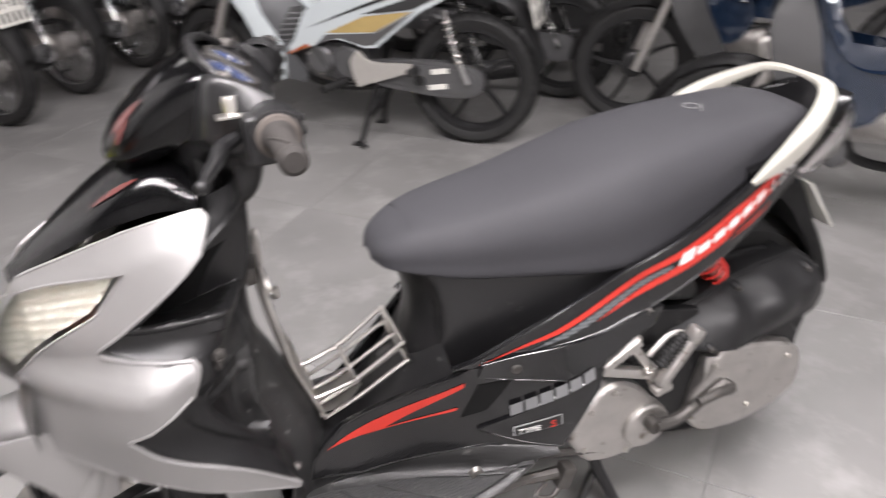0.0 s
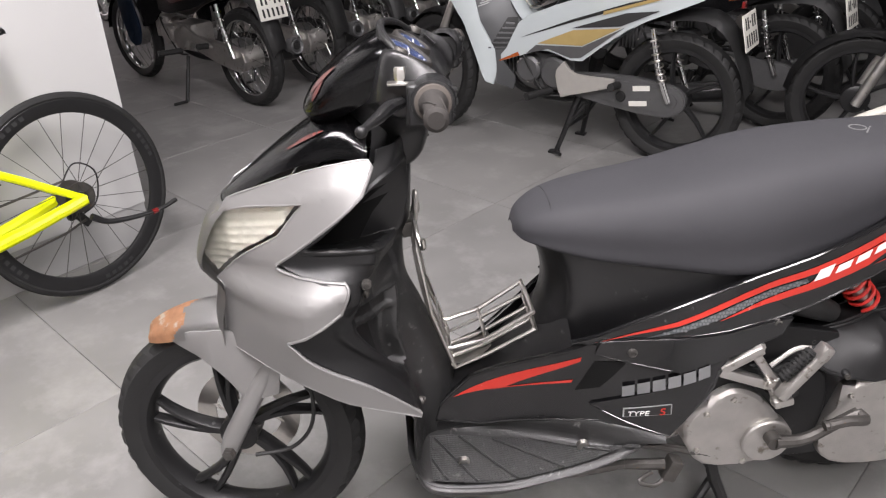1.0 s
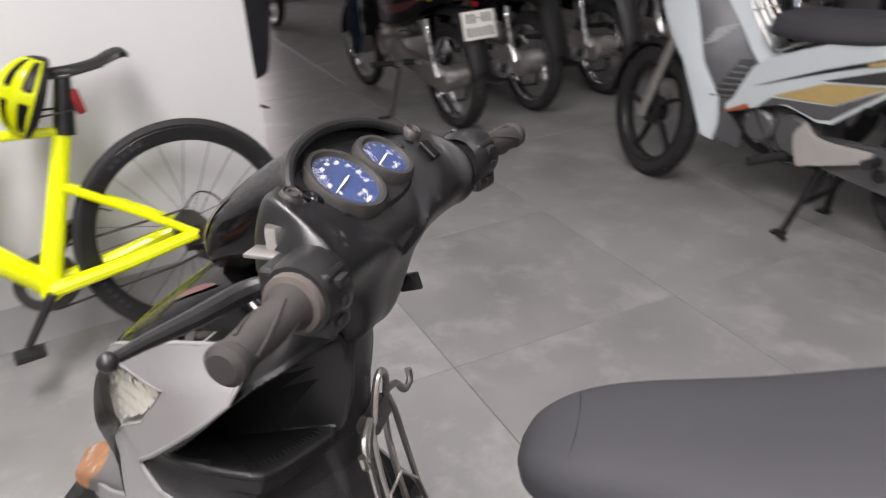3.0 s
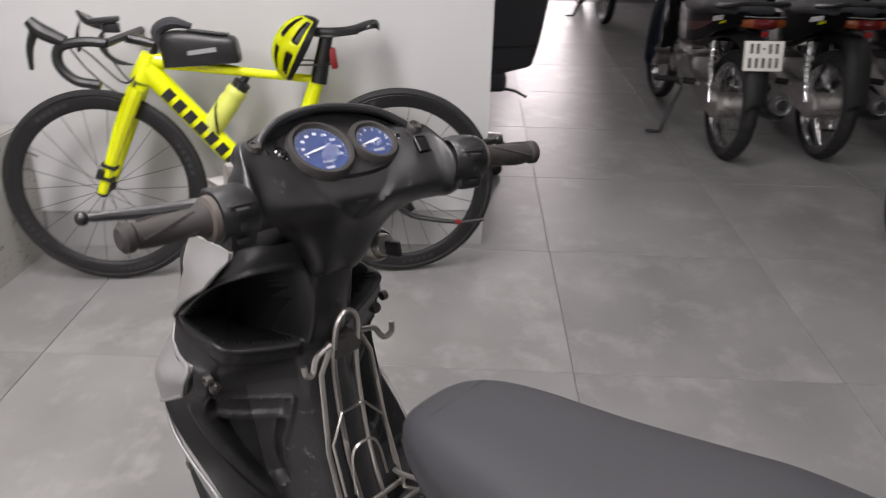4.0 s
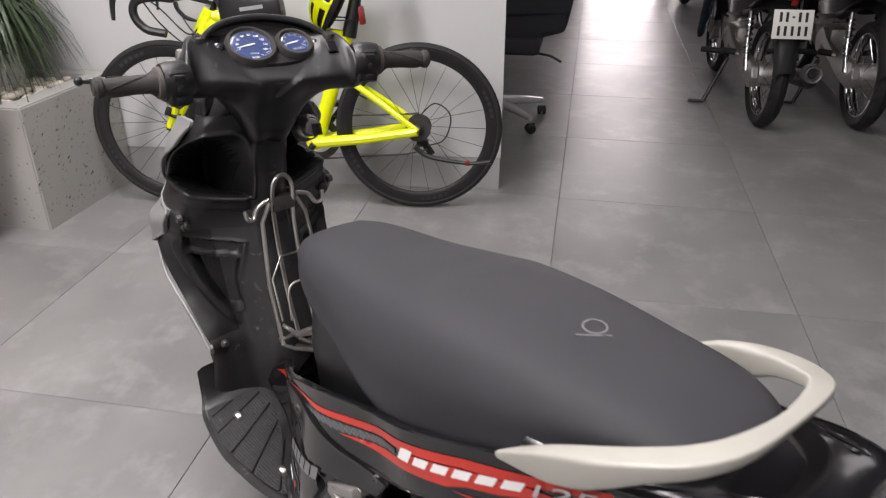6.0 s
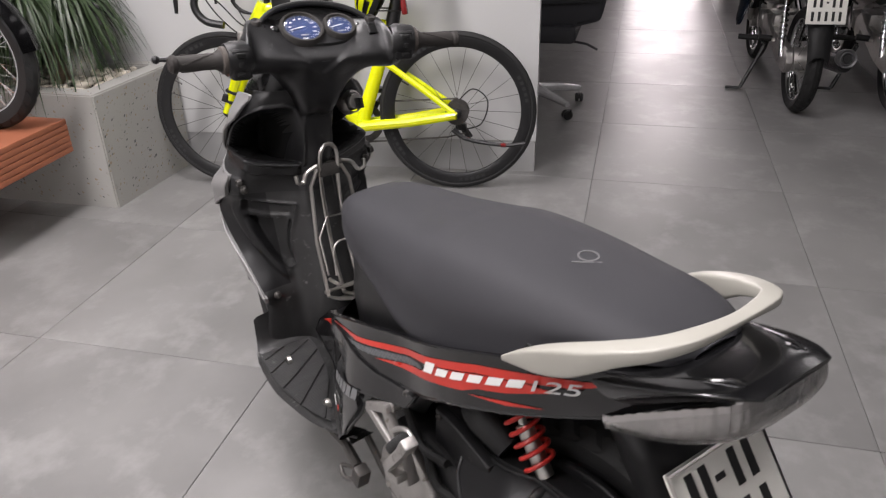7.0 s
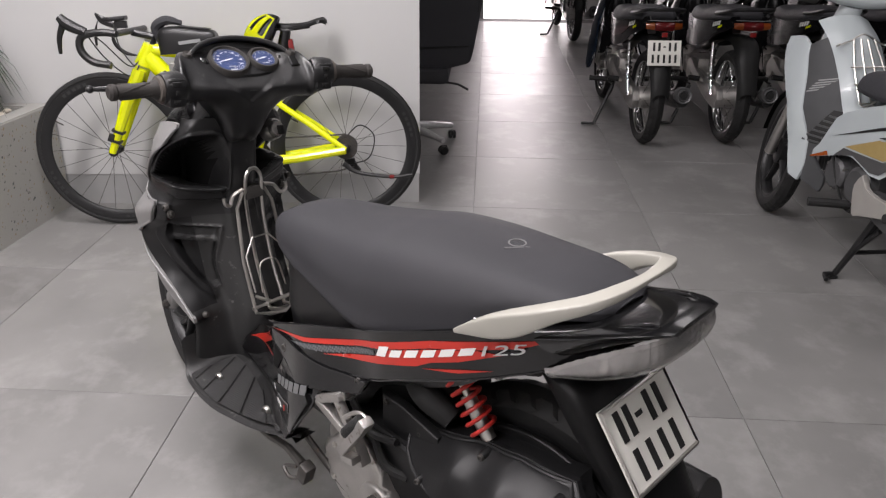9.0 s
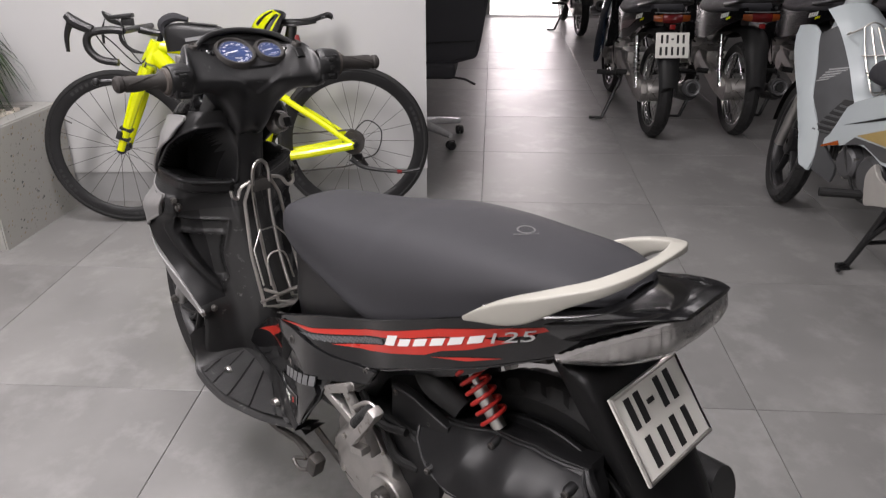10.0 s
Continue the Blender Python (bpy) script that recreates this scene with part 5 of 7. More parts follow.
for x, z in ((0.566, 0.492), (0.575, 0.40), (0.505, 0.385)):
    screw(x, 0.142, z, 0.006)
bm = bmesh.new()
for a, b, r in (((0.66, 0.15, 0.45), (0.52, 0.16, 0.43), 0.008), ((0.60, 0.15, 0.42), (0.50, 0.15, 0.35), 0.010)):
    tube(bm, [a, ((a[0] + b[0]) / 2, a[1] + 0.015, (a[2] + b[2]) / 2 - 0.02), b], r, 8, 10)
part("rubber_hose", bm, M_RUBBER, scooter)
slab("crankcase", [(0.70, 0.40), (0.60, 0.43), (0.50, 0.42), (0.44, 0.38), (0.44, 0.24), (0.52, 0.19), (0.66, 0.20)], 0.06, 0.155, 0.012, M_SATIN)
for x, z in ((0.478, 0.462), (0.33, 0.492), (0.165, 0.500), (0.43, 0.412)):
    screw(x, AIRBOX(x, z) + 0.005, z, 0.006)
for x, z in ((0.69, 0.34), (0.64, 0.37), (0.70, 0.25), (0.60, 0.21), (0.55, 0.215)):
    screw(x, 0.178, z, 0.006, material=M_STEEL)
for x, z in ((0.40, 0.35), (0.20, 0.31), (0.29, 0.21)):
    screw(x, 0.176, z, 0.006, material=M_STEEL)
bm = bmesh.new()
tube(bm, [(0.56, 0.188, 0.262), (0.56, 0.212, 0.262)], 0.016, 12)
tube(bm, [(0.56, 0.205, 0.262), (0.50, 0.205, 0.262), (0.43, 0.205, 0.30), (0.40, 0.205, 0.312)], [0.014, 0.012, 0.011, 0.014], 10, 12)
tube(bm, [(0.40, 0.205, 0.312), (0.40, 0.225, 0.314), (0.44, 0.232, 0.322), (0.485, 0.232, 0.315)], [0.013, 0.011, 0.010, 0.010], 10, 10)
for k in range(5):
    lathe(bm, [(0.0085, 0), (0.0105, 0.002), (0.0085, 0.004)], 10, "x", pose(0.44 + k * 0.009, 0.232, 0.321 - k * 0.001))
part("kick_starter", bm, M_IRON, scooter, "steel kick-start lever", m=pose(-0.003, 0, 0.016))
bm = bmesh.new()
box(bm, (0.09, 0.1, 0.07), pose(0.765, 0.06, 0.265), 0.02)
tube(bm, [(0.72, 0.09, 0.25), (0.80, 0.11, 0.24)], [0.03, 0.02], 12)
part("cylinder", bm, M_ALLOY, scooter)
# red-sprung shock absorber
bm = bmesh.new()
P0, P1 = Vector((0.345, 0.095, 0.500)), Vector((0.446, 0.095, 0.622))
tube(bm, [P0, P0.lerp(P1, 0.55)], 0.014, 14)
tube(bm, [P0.lerp(P1, 0.5), P1], 0.007, 10)
shock = part("shock_absorber", bm, M_STEEL, scooter, "steel rear shock absorber")
bm = bmesh.new()
ax = (P1 - P0).normalized()
n1 = ax.orthogonal().normalized()
n2 = ax.cross(n1)
tube(bm, [P0.lerp(P1, 0.12 + 0.8 * k / 110) + (n1 * math.cos(k * 0.37) + n2 * math.sin(k * 0.37)) * 0.025 for k in range(111)], 0.0040, 8)
part("coil_spring", bm, M_SPRING, shock, "red coil spring")
bm = bmesh.new()
box(bm, (0.10, 0.12, 0.09), pose(0.50, 0.02, 0.52), 0.02)
box(bm, (0.11, 0.09, 0.12), pose(0.605, 0.035, 0.445), 0.02)
tube(bm, [(0.55, 0.09, 0.54), (0.49, 0.11, 0.53), (0.43, 0.10, 0.50)], [0.02, 0.028, 0.022], 12, 10)
part("intake_hose", bm, M_RUBBER, scooter)
bm = bmesh.new()
tube(bm, [(0.60, -0.10, 0.50), (0.38, -0.10, 0.60), (0.28, -0.06, 0.66)], 0.016, 10)
tube(bm, [(0.70, 0.09, 0.46), (0.48, 0.08, 0.60), (0.28, 0.05, 0.66)], 0.016, 10)
part("frame_tube", bm, M_IRON, scooter)
# muffler on the far side
bm = bmesh.new()
tube(bm, [(0.60, -0.11, 0.20), (0.50, -0.15, 0.24), (0.10, -0.17, 0.36), (0.04, -0.17, 0.38)], [0.03, 0.058, 0.062, 0.045], 20)
part("muffler", bm, M_MATT, scooter, "black muffler")
# foot pegs
def bar(bm, a, b, w, d, y, bevel=0.004):
    box(bm, (math.hypot(b[0] - a[0], b[1] - a[1]) + w * 0.5, d, w), pose((a[0] + b[0]) / 2, y, (a[1] + b[1]) / 2, 0, -math.degrees(math.atan2(b[1] - a[1], b[0] - a[0])), 0), bevel)


for s in (1, -1):
    bm = bmesh.new()
    for a, b, w, d in (((0.690, 0.472), (0.624, 0.507), 0.018, 0.020), ((0.692, 0.466), (0.592, 0.424), 0.019, 0.020), ((0.634, 0.500), (0.591, 0.437), 0.017, 0.018), ((0.590, 0.434), (0.566, 0.384), 0.025, 0.026)):
        bar(bm, a, b, w, d, 0.207 * s, 0.005)
    for x, z in ((0.685, 0.469), (0.622, 0.507)):
        tube(bm, [(x, 0.17 * s, z), (x, 0.205 * s, z)], 0.010, 8)
    pb = part("peg_bracket", bm, M_ALLOY, scooter, "cast alloy passenger peg bracket")
    bm = bmesh.new()
    bar(bm, (0.586, 0.420), (0.524, 0.504), 0.019, 0.022, 0.236 * s, 0.005)
    bar(bm, (0.527, 0.500), (0.517, 0.518), 0.021, 0.028, 0.235 * s, 0.006)
    bar(bm, (0.590, 0.398), (0.562, 0.404), 0.017, 0.024, 0.228 * s, 0.005)
    tube(bm, [(0.604, 0.216 * s, 0.474), (0.573, 0.216 * s, 0.500), (0.553, 0.216 * s, 0.508), (0.536, 0.218 * s, 0.507)], 0.0048, 8, 14)
    fp = part("folding_peg", bm, M_ALLOY, pb)
    bm = bmesh.new()
    lathe(bm, [(0.0, -0.037)] + [(0.0115 if k % 2 else 0.0088, -0.036 + k * 0.004 + e) for k in range(18) for e in (0, 0.003)] + [(0.0, 0.037)], 14, "x", pose(0.562, 0.229 * s, 0.483, 0, 50, 0))
    part("peg_rubber", bm, M_RUBBER, pb)
    bm = bmesh.new()
    lathe(bm, [(0, 0.008), (0.006, 0.008), (0.007, 0.004), (0.011, 0.004), (0.012, -0.006)], 12, "y")
    part("peg_bolt", bm, M_STEEL, pb, m=pose(0.602, 0.219 * s, 0.437))
# stands
bm = bmesh.new()
for s in (1, -1):
    tube(bm, [(0.63, 0.09 * s, 0.17), (0.615, 0.11 * s, 0.10), (0.585, 0.17 * s, 0.010)], [0.013, 0.014, 0.011], 8)
    tube(bm, [(0.61, 0.10 * s, 0.10), (0.675, 0.13 * s, 0.02)], 0.010, 8)
    box(bm, (0.06, 0.03, 0.01), pose(0.585, 0.17 * s, 0.006), 0.003)
tube(bm, [(0.62, -0.1, 0.12), (0.62, 0.1, 0.12)], 0.012, 8)
part("centre_stand", bm, M_MATT, scooter, "black steel centre stand")
bm = bmesh.new()
tube(bm, [(1.02, 0.16, 0.225), (0.96, 0.185, 0.231), (0.85, 0.19, 0.245)], 0.009, 8, 14)
tube(bm, [(0.83, 0.15, 0.262), (0.70, 0.17, 0.241), (0.62, 0.165, 0.205)], 0.008, 8, 14)
tube(bm, [(0.85, 0.19, 0.245), (0.775, 0.205, 0.25)], [0.010, 0.012], 8)
box(bm, (0.028, 0.03, 0.05), pose(0.762, 0.207, 0.240, 0, -20, 0), 0.006)
tube(bm, [(0.775, 0.215, 0.222), (0.80, 0.225, 0.216), (0.828, 0.218, 0.224), (0.80, 0.205, 0.232)], 0.0045, 8, 14)
part("side_stand", bm, M_IRON, scooter, "folded steel side stand")
bm = bmesh.new()
box(bm, (0.50, 0.15, 0.07), pose(1.0, 0, 0.285), 0.03)
part("under_cover", bm, M_MATT, scooter)
for s in (1, -1):
    screw(1.318, 0.176 * s, 0.690, 0.008)
    screw(0.935, 0.188 * s, 0.301, 0.011, material=M_STEEL)
    screw(1.165, 0.175 * s, 0.276, 0.011, material=M_STEEL)
    screw(0.85, 0.176 * s, 0.502, 0.009)
    screw(0.80, 0.214 * s, 0.362, 0.007)
    screw(0.59, 0.19 * s, 0.548, 0.008)
# wire rack on the tunnel
rk = -0.0125
bm = bmesh.new()
tube(bm, [(1.165, rk + 0.022, 0.41), (1.205, rk + 0.022, 0.52), (1.228, rk + 0.022, 0.66), (1.222, rk + 0.022, 0.74), (1.221, rk + 0.012, 0.764), (1.221, rk, 0.77), (1.221, rk - 0.012, 0.764), (1.222, rk - 0.022, 0.74), (1.228, rk - 0.022, 0.66), (1.205, rk - 0.022, 0.52), (1.165, rk - 0.022, 0.41)], 0.0048, 7, 60)
rack = part("wire_rack", bm, M_STEEL, scooter, "stainless wire luggage rack on the tunnel")
for s in (1, -1):
    bm = bmesh.new()
    tube(bm, [(1.216, rk + 0.088 * s, 0.715), (1.214, rk + 0.086 * s, 0.698), (1.218, rk + 0.072 * s, 0.692), (1.224, rk + 0.058 * s, 0.712), (1.226, rk + 0.03 * s, 0.722)], 0.0048, 7, 22)
    part("hook", bm, M_STEEL, rack)
    bm = bmesh.new()
    tube(bm, [(1.226, rk + 0.03 * s, 0.715), (1.226, rk + 0.05 * s, 0.675), (1.205, rk + 0.06 * s, 0.54), (1.163, rk + 0.064 * s, 0.412), (1.10, rk + 0.066 * s, 0.438), (1.003, rk + 0.066 * s, 0.488), (1.008, rk + 0.06 * s, 0.524), (1.10, rk + 0.056 * s, 0.468), (1.165, rk + 0.052 * s, 0.452), (1.174, rk + 0.052 * s, 0.452)], 0.0046, 7)
    part("side_bar", bm, M_STEEL, rack)
    bm = bmesh.new()
    tube(bm, [(1.165, rk + 0.022 * s, 0.41), (1.10, rk + 0.022 * s, 0.432), (1.003, rk + 0.022 * s, 0.484), (1.008, rk + 0.022 * s, 0.520)], 0.0046, 7)
    part("floor_bar", bm, M_STEEL, rack)
for a, b in (((1.168, 0.058, 0.424), (1.168, -0.083, 0.424)), ((1.008, 0.05, 0.524), (1.008, -0.075, 0.524)), ((1.003, 0.055, 0.486), (1.003, -0.08, 0.486)), ((1.10, 0.05, 0.468), (1.10, -0.075, 0.468))):
    bm = bmesh.new()
    tube(bm, [a, b], 0.0044, 7)
    part("cross_bar", bm, M_STEEL, rack)
bm = bmesh.new()
tube(bm, [(1.176, 0.040, 0.462), (1.203, 0.040, 0.552), (1.214, 0.010, 0.594), (1.214, -0.035, 0.592), (1.203, -0.068, 0.552), (1.176, -0.068, 0.462)], 0.0026, 6)
tube(bm, [(1.175, 0.02, 0.455), (1.19, 0.012, 0.52), (1.192, -0.012, 0.535), (1.19, -0.04, 0.52), (1.175, -0.05, 0.455)], 0.0026, 6, 24)
part("spring_clip", bm, M_STEEL, rack)
bm = bmesh.new()
box(bm, (0.03, 0.05, 0.03), pose(1.236, rk, 0.705, 0, 10, 0), 0.003)
part("bracket", bm, M_IRON, rack)
bm = bmesh.new()
rows = [[(x, rk - w, z), (x, rk, z + 0.004), (x, rk + w, z)] for x, z, w in [(1.165, 0.400, 0.035), (1.14, 0.408, 0.045), (1.11, 0.421, 0.045), (1.085, 0.433, 0.03)]]
grid(bm, rings(rows, 8, 7))
bmesh.ops.solidify(bm, geom=bm.faces[:], thickness=0.003)
part("metal_tray", bm, M_ALLOY, rack)

# ---- the other motorcycles ----
def spoked_wheel(name, m, r, width, rim_r, parent, n=36):
    w = width / 2
    bm = bmesh.new()
    lathe(bm, [(rim_r + 0.006, w * 0.6), (rim_r + 0.006, w * 0.75), (rim_r - 0.008, w * 0.7), (rim_r - 0.014, w * 0.3), (rim_r - 0.014, -w * 0.3), (rim_r - 0.008, -w * 0.7), (rim_r + 0.006, -w * 0.75), (rim_r + 0.006, -w * 0.6)], 44)
    wheel = part(name, bm, M_CHROME, parent, m=m)
    bm = bmesh.new()
    lathe(bm, [(0.008, 0.06), (0.062, 0.058), (0.066, 0.04), (0.066, -0.04), (0.062, -0.058), (0.008, -0.06)], 28)
    part("hub", bm, M_ALLOY, wheel)
    bm = bmesh.new()
    for k in range(n):
        t = k * 2 * math.pi / n
        d = 0.35 * (1 if k % 4 < 2 else -1)
        s = 1 if k % 2 else -1
        tube(bm, [(0.062 * math.cos(t + d), 0.04 * s, 0.062 * math.sin(t + d)), (rim_r * math.cos(t), 0.008 * s, rim_r * math.sin(t))], 0.0016, 4)
    tagged(part("spokes", bm, M_CHROME, wheel), kind="stuff")
    tyre(r, width, rim_r, wheel, 30)
    return wheel


def underbone(m, label, paint, shield, group, spoked=True, accent=None, rack=False, plate_on=True, stand="centre", silver_case=True, flap=True, steer=0.0, wave=False):
    """A small step-through motorcycle; x forward, rear tyre touching the floor at the origin."""
    bike = thing("motorcycle", m, label, "motorcycle", group)
    WB, R = 1.24, 0.285
    ST = Matrix.Translation((1.12, 0, 0.5)) @ Matrix.Rotation(radians(steer), 4, Vector((-0.44, 0, 0.9)).normalized()) @ Matrix.Translation((-1.12, 0, -0.5))
    for nm, mm, wd in (("rear_wheel", pose(0, 0, R), 0.082), ("front_wheel", ST @ pose(WB, 0, R - 0.005), 0.07)):
        if spoked:
            spoked_wheel(nm, mm, R, wd, 0.222, bike)
        else:
            cast_wheel(nm, mm, R, wd, 0.222, 5, bike, twin=False, curl=0.35, drum=0.06)
    # frame tube and engine
    bm = bmesh.new()
    tube(bm, [(1.06, 0, 0.78), (0.95, 0, 0.62), (0.62, 0, 0.50), (0.38, 0, 0.58), (0.05, 0, 0.68)], 0.028, 10, 20)
    part("frame", bm, M_IRON, bike)
    bm = bmesh.new()
    box(bm, (0.22, 0.17, 0.17), pose(0.55, 0, 0.36), 0.03)
    tube(bm, [(0.64, 0, 0.38), (0.86, 0, 0.41)], [0.075, 0.058], 16)
    lathe(bm, [(0.0, 0.125), (0.05, 0.125), (0.062, 0.115), (0.065, 0.07)], 24, "y", pose(0.66, 0, 0.37))
    lathe(bm, [(0.0, 0.118), (0.06, 0.115), (0.075, 0.10), (0.078, 0.06)], 24, "y", pose(0.53, 0, 0.36))
    eng = part("engine", bm, M_ENGINE if not silver_case else M_ALLOY, bike)
    for x, z, r, y in ((0.66, 0.37, 0.045, 0.126), (0.53, 0.36, 0.03, 0.12)):
        for k in range(3):
            bm = bmesh.new()
            lathe(bm, [(0, 0.006), (0.006, 0.006), (0.007, 0), (0.007, -0.01)], 6, "y", pose(x + (r + 0.012) * math.cos(k * 2.1 + 0.5), y - 0.012, z + (r + 0.012) * math.sin(k * 2.1 + 0.5)))
            part("bolt", bm, M_STEEL, eng)
    bm = bmesh.new()
    tube(bm, [(0.78, 0.06, 0.44), (0.70, 0.12, 0.47), (0.66, 0.125, 0.40), (0.58, 0.11, 0.27), (0.50, 0.10, 0.26)], 0.006, 6, 20)
    part("wiring", bm, M_INK, eng)
    for k in range(7):
        bm = bmesh.new()
        box(bm, (0.008, 0.15, 0.13), pose(0.72 + k * 0.02, 0, 0.40), 0.002)
        part("cooling_fin", bm, M_ENGINE if not silver_case else M_ALLOY, eng)
    # chain case and swing arm
    bm = bmesh.new()
    case = [(0.447, 0.372), (0.227, 0.385), (0.017, 0.372), (-0.06, 0.335), (-0.06, 0.270), (0.022, 0.228), (0.238, 0.245), (0.439, 0.275)] if wave else [(-0.09, 0.285), (-0.06, 0.345), (0.05, 0.36), (0.40, 0.385), (0.42, 0.34), (0.40, 0.30), (0.05, 0.225), (-0.06, 0.23)]
    plate(bm, smooth_outline(case, 4, (0, 7) if wave else ()), 0.035, pose(0, 0.085, 0), 0.006)
    cc = part("chain_case", bm, M_ALLOY if silver_case else M_ENGINE, bike)
    if wave:
        bm = bmesh.new()
        plate(bm, smooth_outline([(0.40, 0.355), (0.22, 0.366), (0.03, 0.352), (-0.03, 0.322), (-0.03, 0.282), (0.03, 0.250), (0.22, 0.268), (0.40, 0.295)], 4), 0.006, pose(0, 0.104, 0), 0.002)
        part("case_panel", bm, M_ENGINE, cc)
        for x, z, w in ((0.12, 0.345, 0.075), (0.13, 0.278, 0.08)):
            bm = bmesh.new()
            box(bm, (w, 0.002, 0.022), pose(x, 0.108, z, 0, 8, 0))
            part("sticker", bm, M_NUMPLATE, cc)
        bm = bmesh.new()
        lathe(bm, [(0, 0.116), (0.02, 0.116), (0.024, 0.108), (0.024, 0.10)], 16, "y", pose(0.21, 0, 0.30))
        part("rubber_plug", bm, M_INK, cc)
    bm = bmesh.new()
    plate(bm, smooth_outline([(0.513, 0.378), (0.476, 0.426), (0.416, 0.378), (0.236, 0.374), (0.240, 0.338), (0.42, 0.285), (0.484, 0.262), (0.505, 0.312)] if wave else [(0.33, 0.40), (0.46, 0.45), (0.47, 0.38), (0.30, 0.34), (0.20, 0.335), (0.21, 0.365)], 3, (1, 3, 4, 6) if wave else ()), 0.02, pose(0, 0.122, 0), 0.004)
    part("step_bracket", bm, M_BRACKET if wave else M_ALLOY, bike)
    for a, b in (((0.22, 0.12, 0.35), (0.22, 0.2, 0.36)), ((0.55, 0.1, 0.28), (0.6, 0.24, 0.28)), ((0.55, -0.1, 0.28), (0.6, -0.24, 0.28))):
        bm = bmesh.new()
        tube(bm, [a, b], 0.017, 10)
        part("foot_peg", bm, M_RUBBER, bike)
    for s in (1, -1):
        bm = bmesh.new()
        tube(bm, [(-0.005, 0.115 * s, 0.30), (0.05, 0.115 * s, 0.43), (0.09, 0.115 * s, 0.60)], [0.014, 0.014, 0.012], 12)
        sh = part("shock_absorber", bm, M_CHROME, bike, "chrome rear shock absorber")
        bm = bmesh.new()
        tube(bm, [(0.03 + 0.056 * k / 70 + 0.019 * math.cos(k * 0.6), (0.115 + 0.019 * math.sin(k * 0.6)) * 1.0 * s, 0.385 + 0.18 * k / 70) for k in range(71)], 0.0042, 5)
        part("spring", bm, M_CHROME if accent is not M_GOLD else M_STEEL, sh)
    # exhaust on the right
    bm = bmesh.new()
    tube(bm, [(0.85, -0.02, 0.35), (0.80, -0.08, 0.22), (0.6, -0.12, 0.18), (0.35, -0.13, 0.22)], 0.018, 10, 18)
    tube(bm, [(0.38, -0.13, 0.215), (0.30, -0.135, 0.235), (-0.20, -0.15, 0.31), (-0.24, -0.15, 0.316)], [0.02, 0.042, 0.046, 0.036], 18)
    part("exhaust", bm, M_MATT, bike, "black exhaust pipe")
    bm = bmesh.new()
    lathe(bm, [(0.046, -0.20), (0.050, -0.25), (0.046, -0.262), (0.036, -0.255), (0.030, -0.262), (0.022, -0.25), (0.018, -0.262), (0.0, -0.245)], 24, "x", pose(0, -0.15, 0.318, 0, 8, 0))
    tip = part("exhaust_tip", bm, M_ENGINE, bike, "grey ringed exhaust end")
    # closed black disc, the dark inside of the pipe put in as colour
    bm = bmesh.new()
    lathe(bm, [(0.0, -0.264), (0.020, -0.264), (0.022, -0.258)], 18, "x", pose(0, -0.15, 0.318, 0, 8, 0))
    part("outlet", bm, M_INK, tip)
    # stands
    bm = bmesh.new()
    if stand == "centre":
        for s in (1, -1):
            tube(bm, [(0.42, 0.07 * s, 0.26), (0.46, 0.11 * s, 0.12), (0.49, 0.14 * s, 0.012)], [0.02, 0.013, 0.012], 8)
            tube(bm, [(0.38, 0.08 * s, 0.24), (0.45, 0.105 * s, 0.14)], 0.010, 8)
            box(bm, (0.05, 0.035, 0.012), pose(0.50, 0.145 * s, 0.007), 0.004)
        tube(bm, [(0.46, -0.1, 0.12), (0.46, 0.1, 0.12)], 0.009, 8)
        tube(bm, [(0.49, 0.14, 0.02), (0.47, 0.19, 0.022), (0.44, 0.20, 0.02)], 0.008, 8)
    else:
        tube(bm, [(0.50, 0.10, 0.25), (0.42, 0.20, 0.06), (0.40, 0.225, 0.012)], 0.012, 8)
        tube(bm, [(0.40, 0.225, 0.01), (0.41, 0.31, 0.01)], 0.009, 8)
    part("stand", bm, M_MATT, bike)
    # seat
    bm = bmesh.new()
    secs = []
    for x, top, bot, w in [(0.70, 0.73, 0.70, 0.05), (0.66, 0.765, 0.69, 0.10), (0.50, 0.775, 0.69, 0.125), (0.34, 0.785, 0.70, 0.13), (0.22, 0.815, 0.715, 0.12), (0.02, 0.825, 0.745, 0.11), (-0.08, 0.82, 0.76, 0.095), (-0.10, 0.805, 0.78, 0.06)]:
        h = top - bot
        half = [(0, top), (w * 0.6, top - h * 0.05), (w * 0.95, top - h * 0.35), (w, bot), (0, bot)]
        secs.append([(x, y, z) for y, z in half] + [(x, -y, z) for y, z in half[-2::-1]])
    grid(bm, [r[:-1] for r in rings(secs, 30, 29)], True, True)
    part("seat", bm, M_SEAT, bike, smooth=60)
    # tail and side panels
    f = field([(0.70, 0.60, 0.10), (0.5, 0.62, 0.125), (0.3, 0.66, 0.125), (0.0, 0.70, 0.11), (-0.15, 0.74, 0.085), (0.3, 0.55, 0.12), (0.6, 0.5, 0.11)])
    if wave:
        f = field([(0.83, 0.39, 0.15), (0.70, 0.52, 0.135), (0.5, 0.6, 0.13), (0.5, 0.47, 0.135), (0.3, 0.66, 0.13), (0.0, 0.70, 0.115), (-0.15, 0.74, 0.09), (0.35, 0.46, 0.13)])
        side = [(0.84, 0.38), (0.76, 0.46), (0.70, 0.58), (0.60, 0.635), (0.45, 0.69), (0.283, 0.735), (0.05, 0.77), (-0.17, 0.80), (-0.19, 0.765), (-0.06, 0.70), (0.028, 0.663), (0.195, 0.585), (0.386, 0.438), (0.44, 0.436), (0.55, 0.468), (0.64, 0.45)]
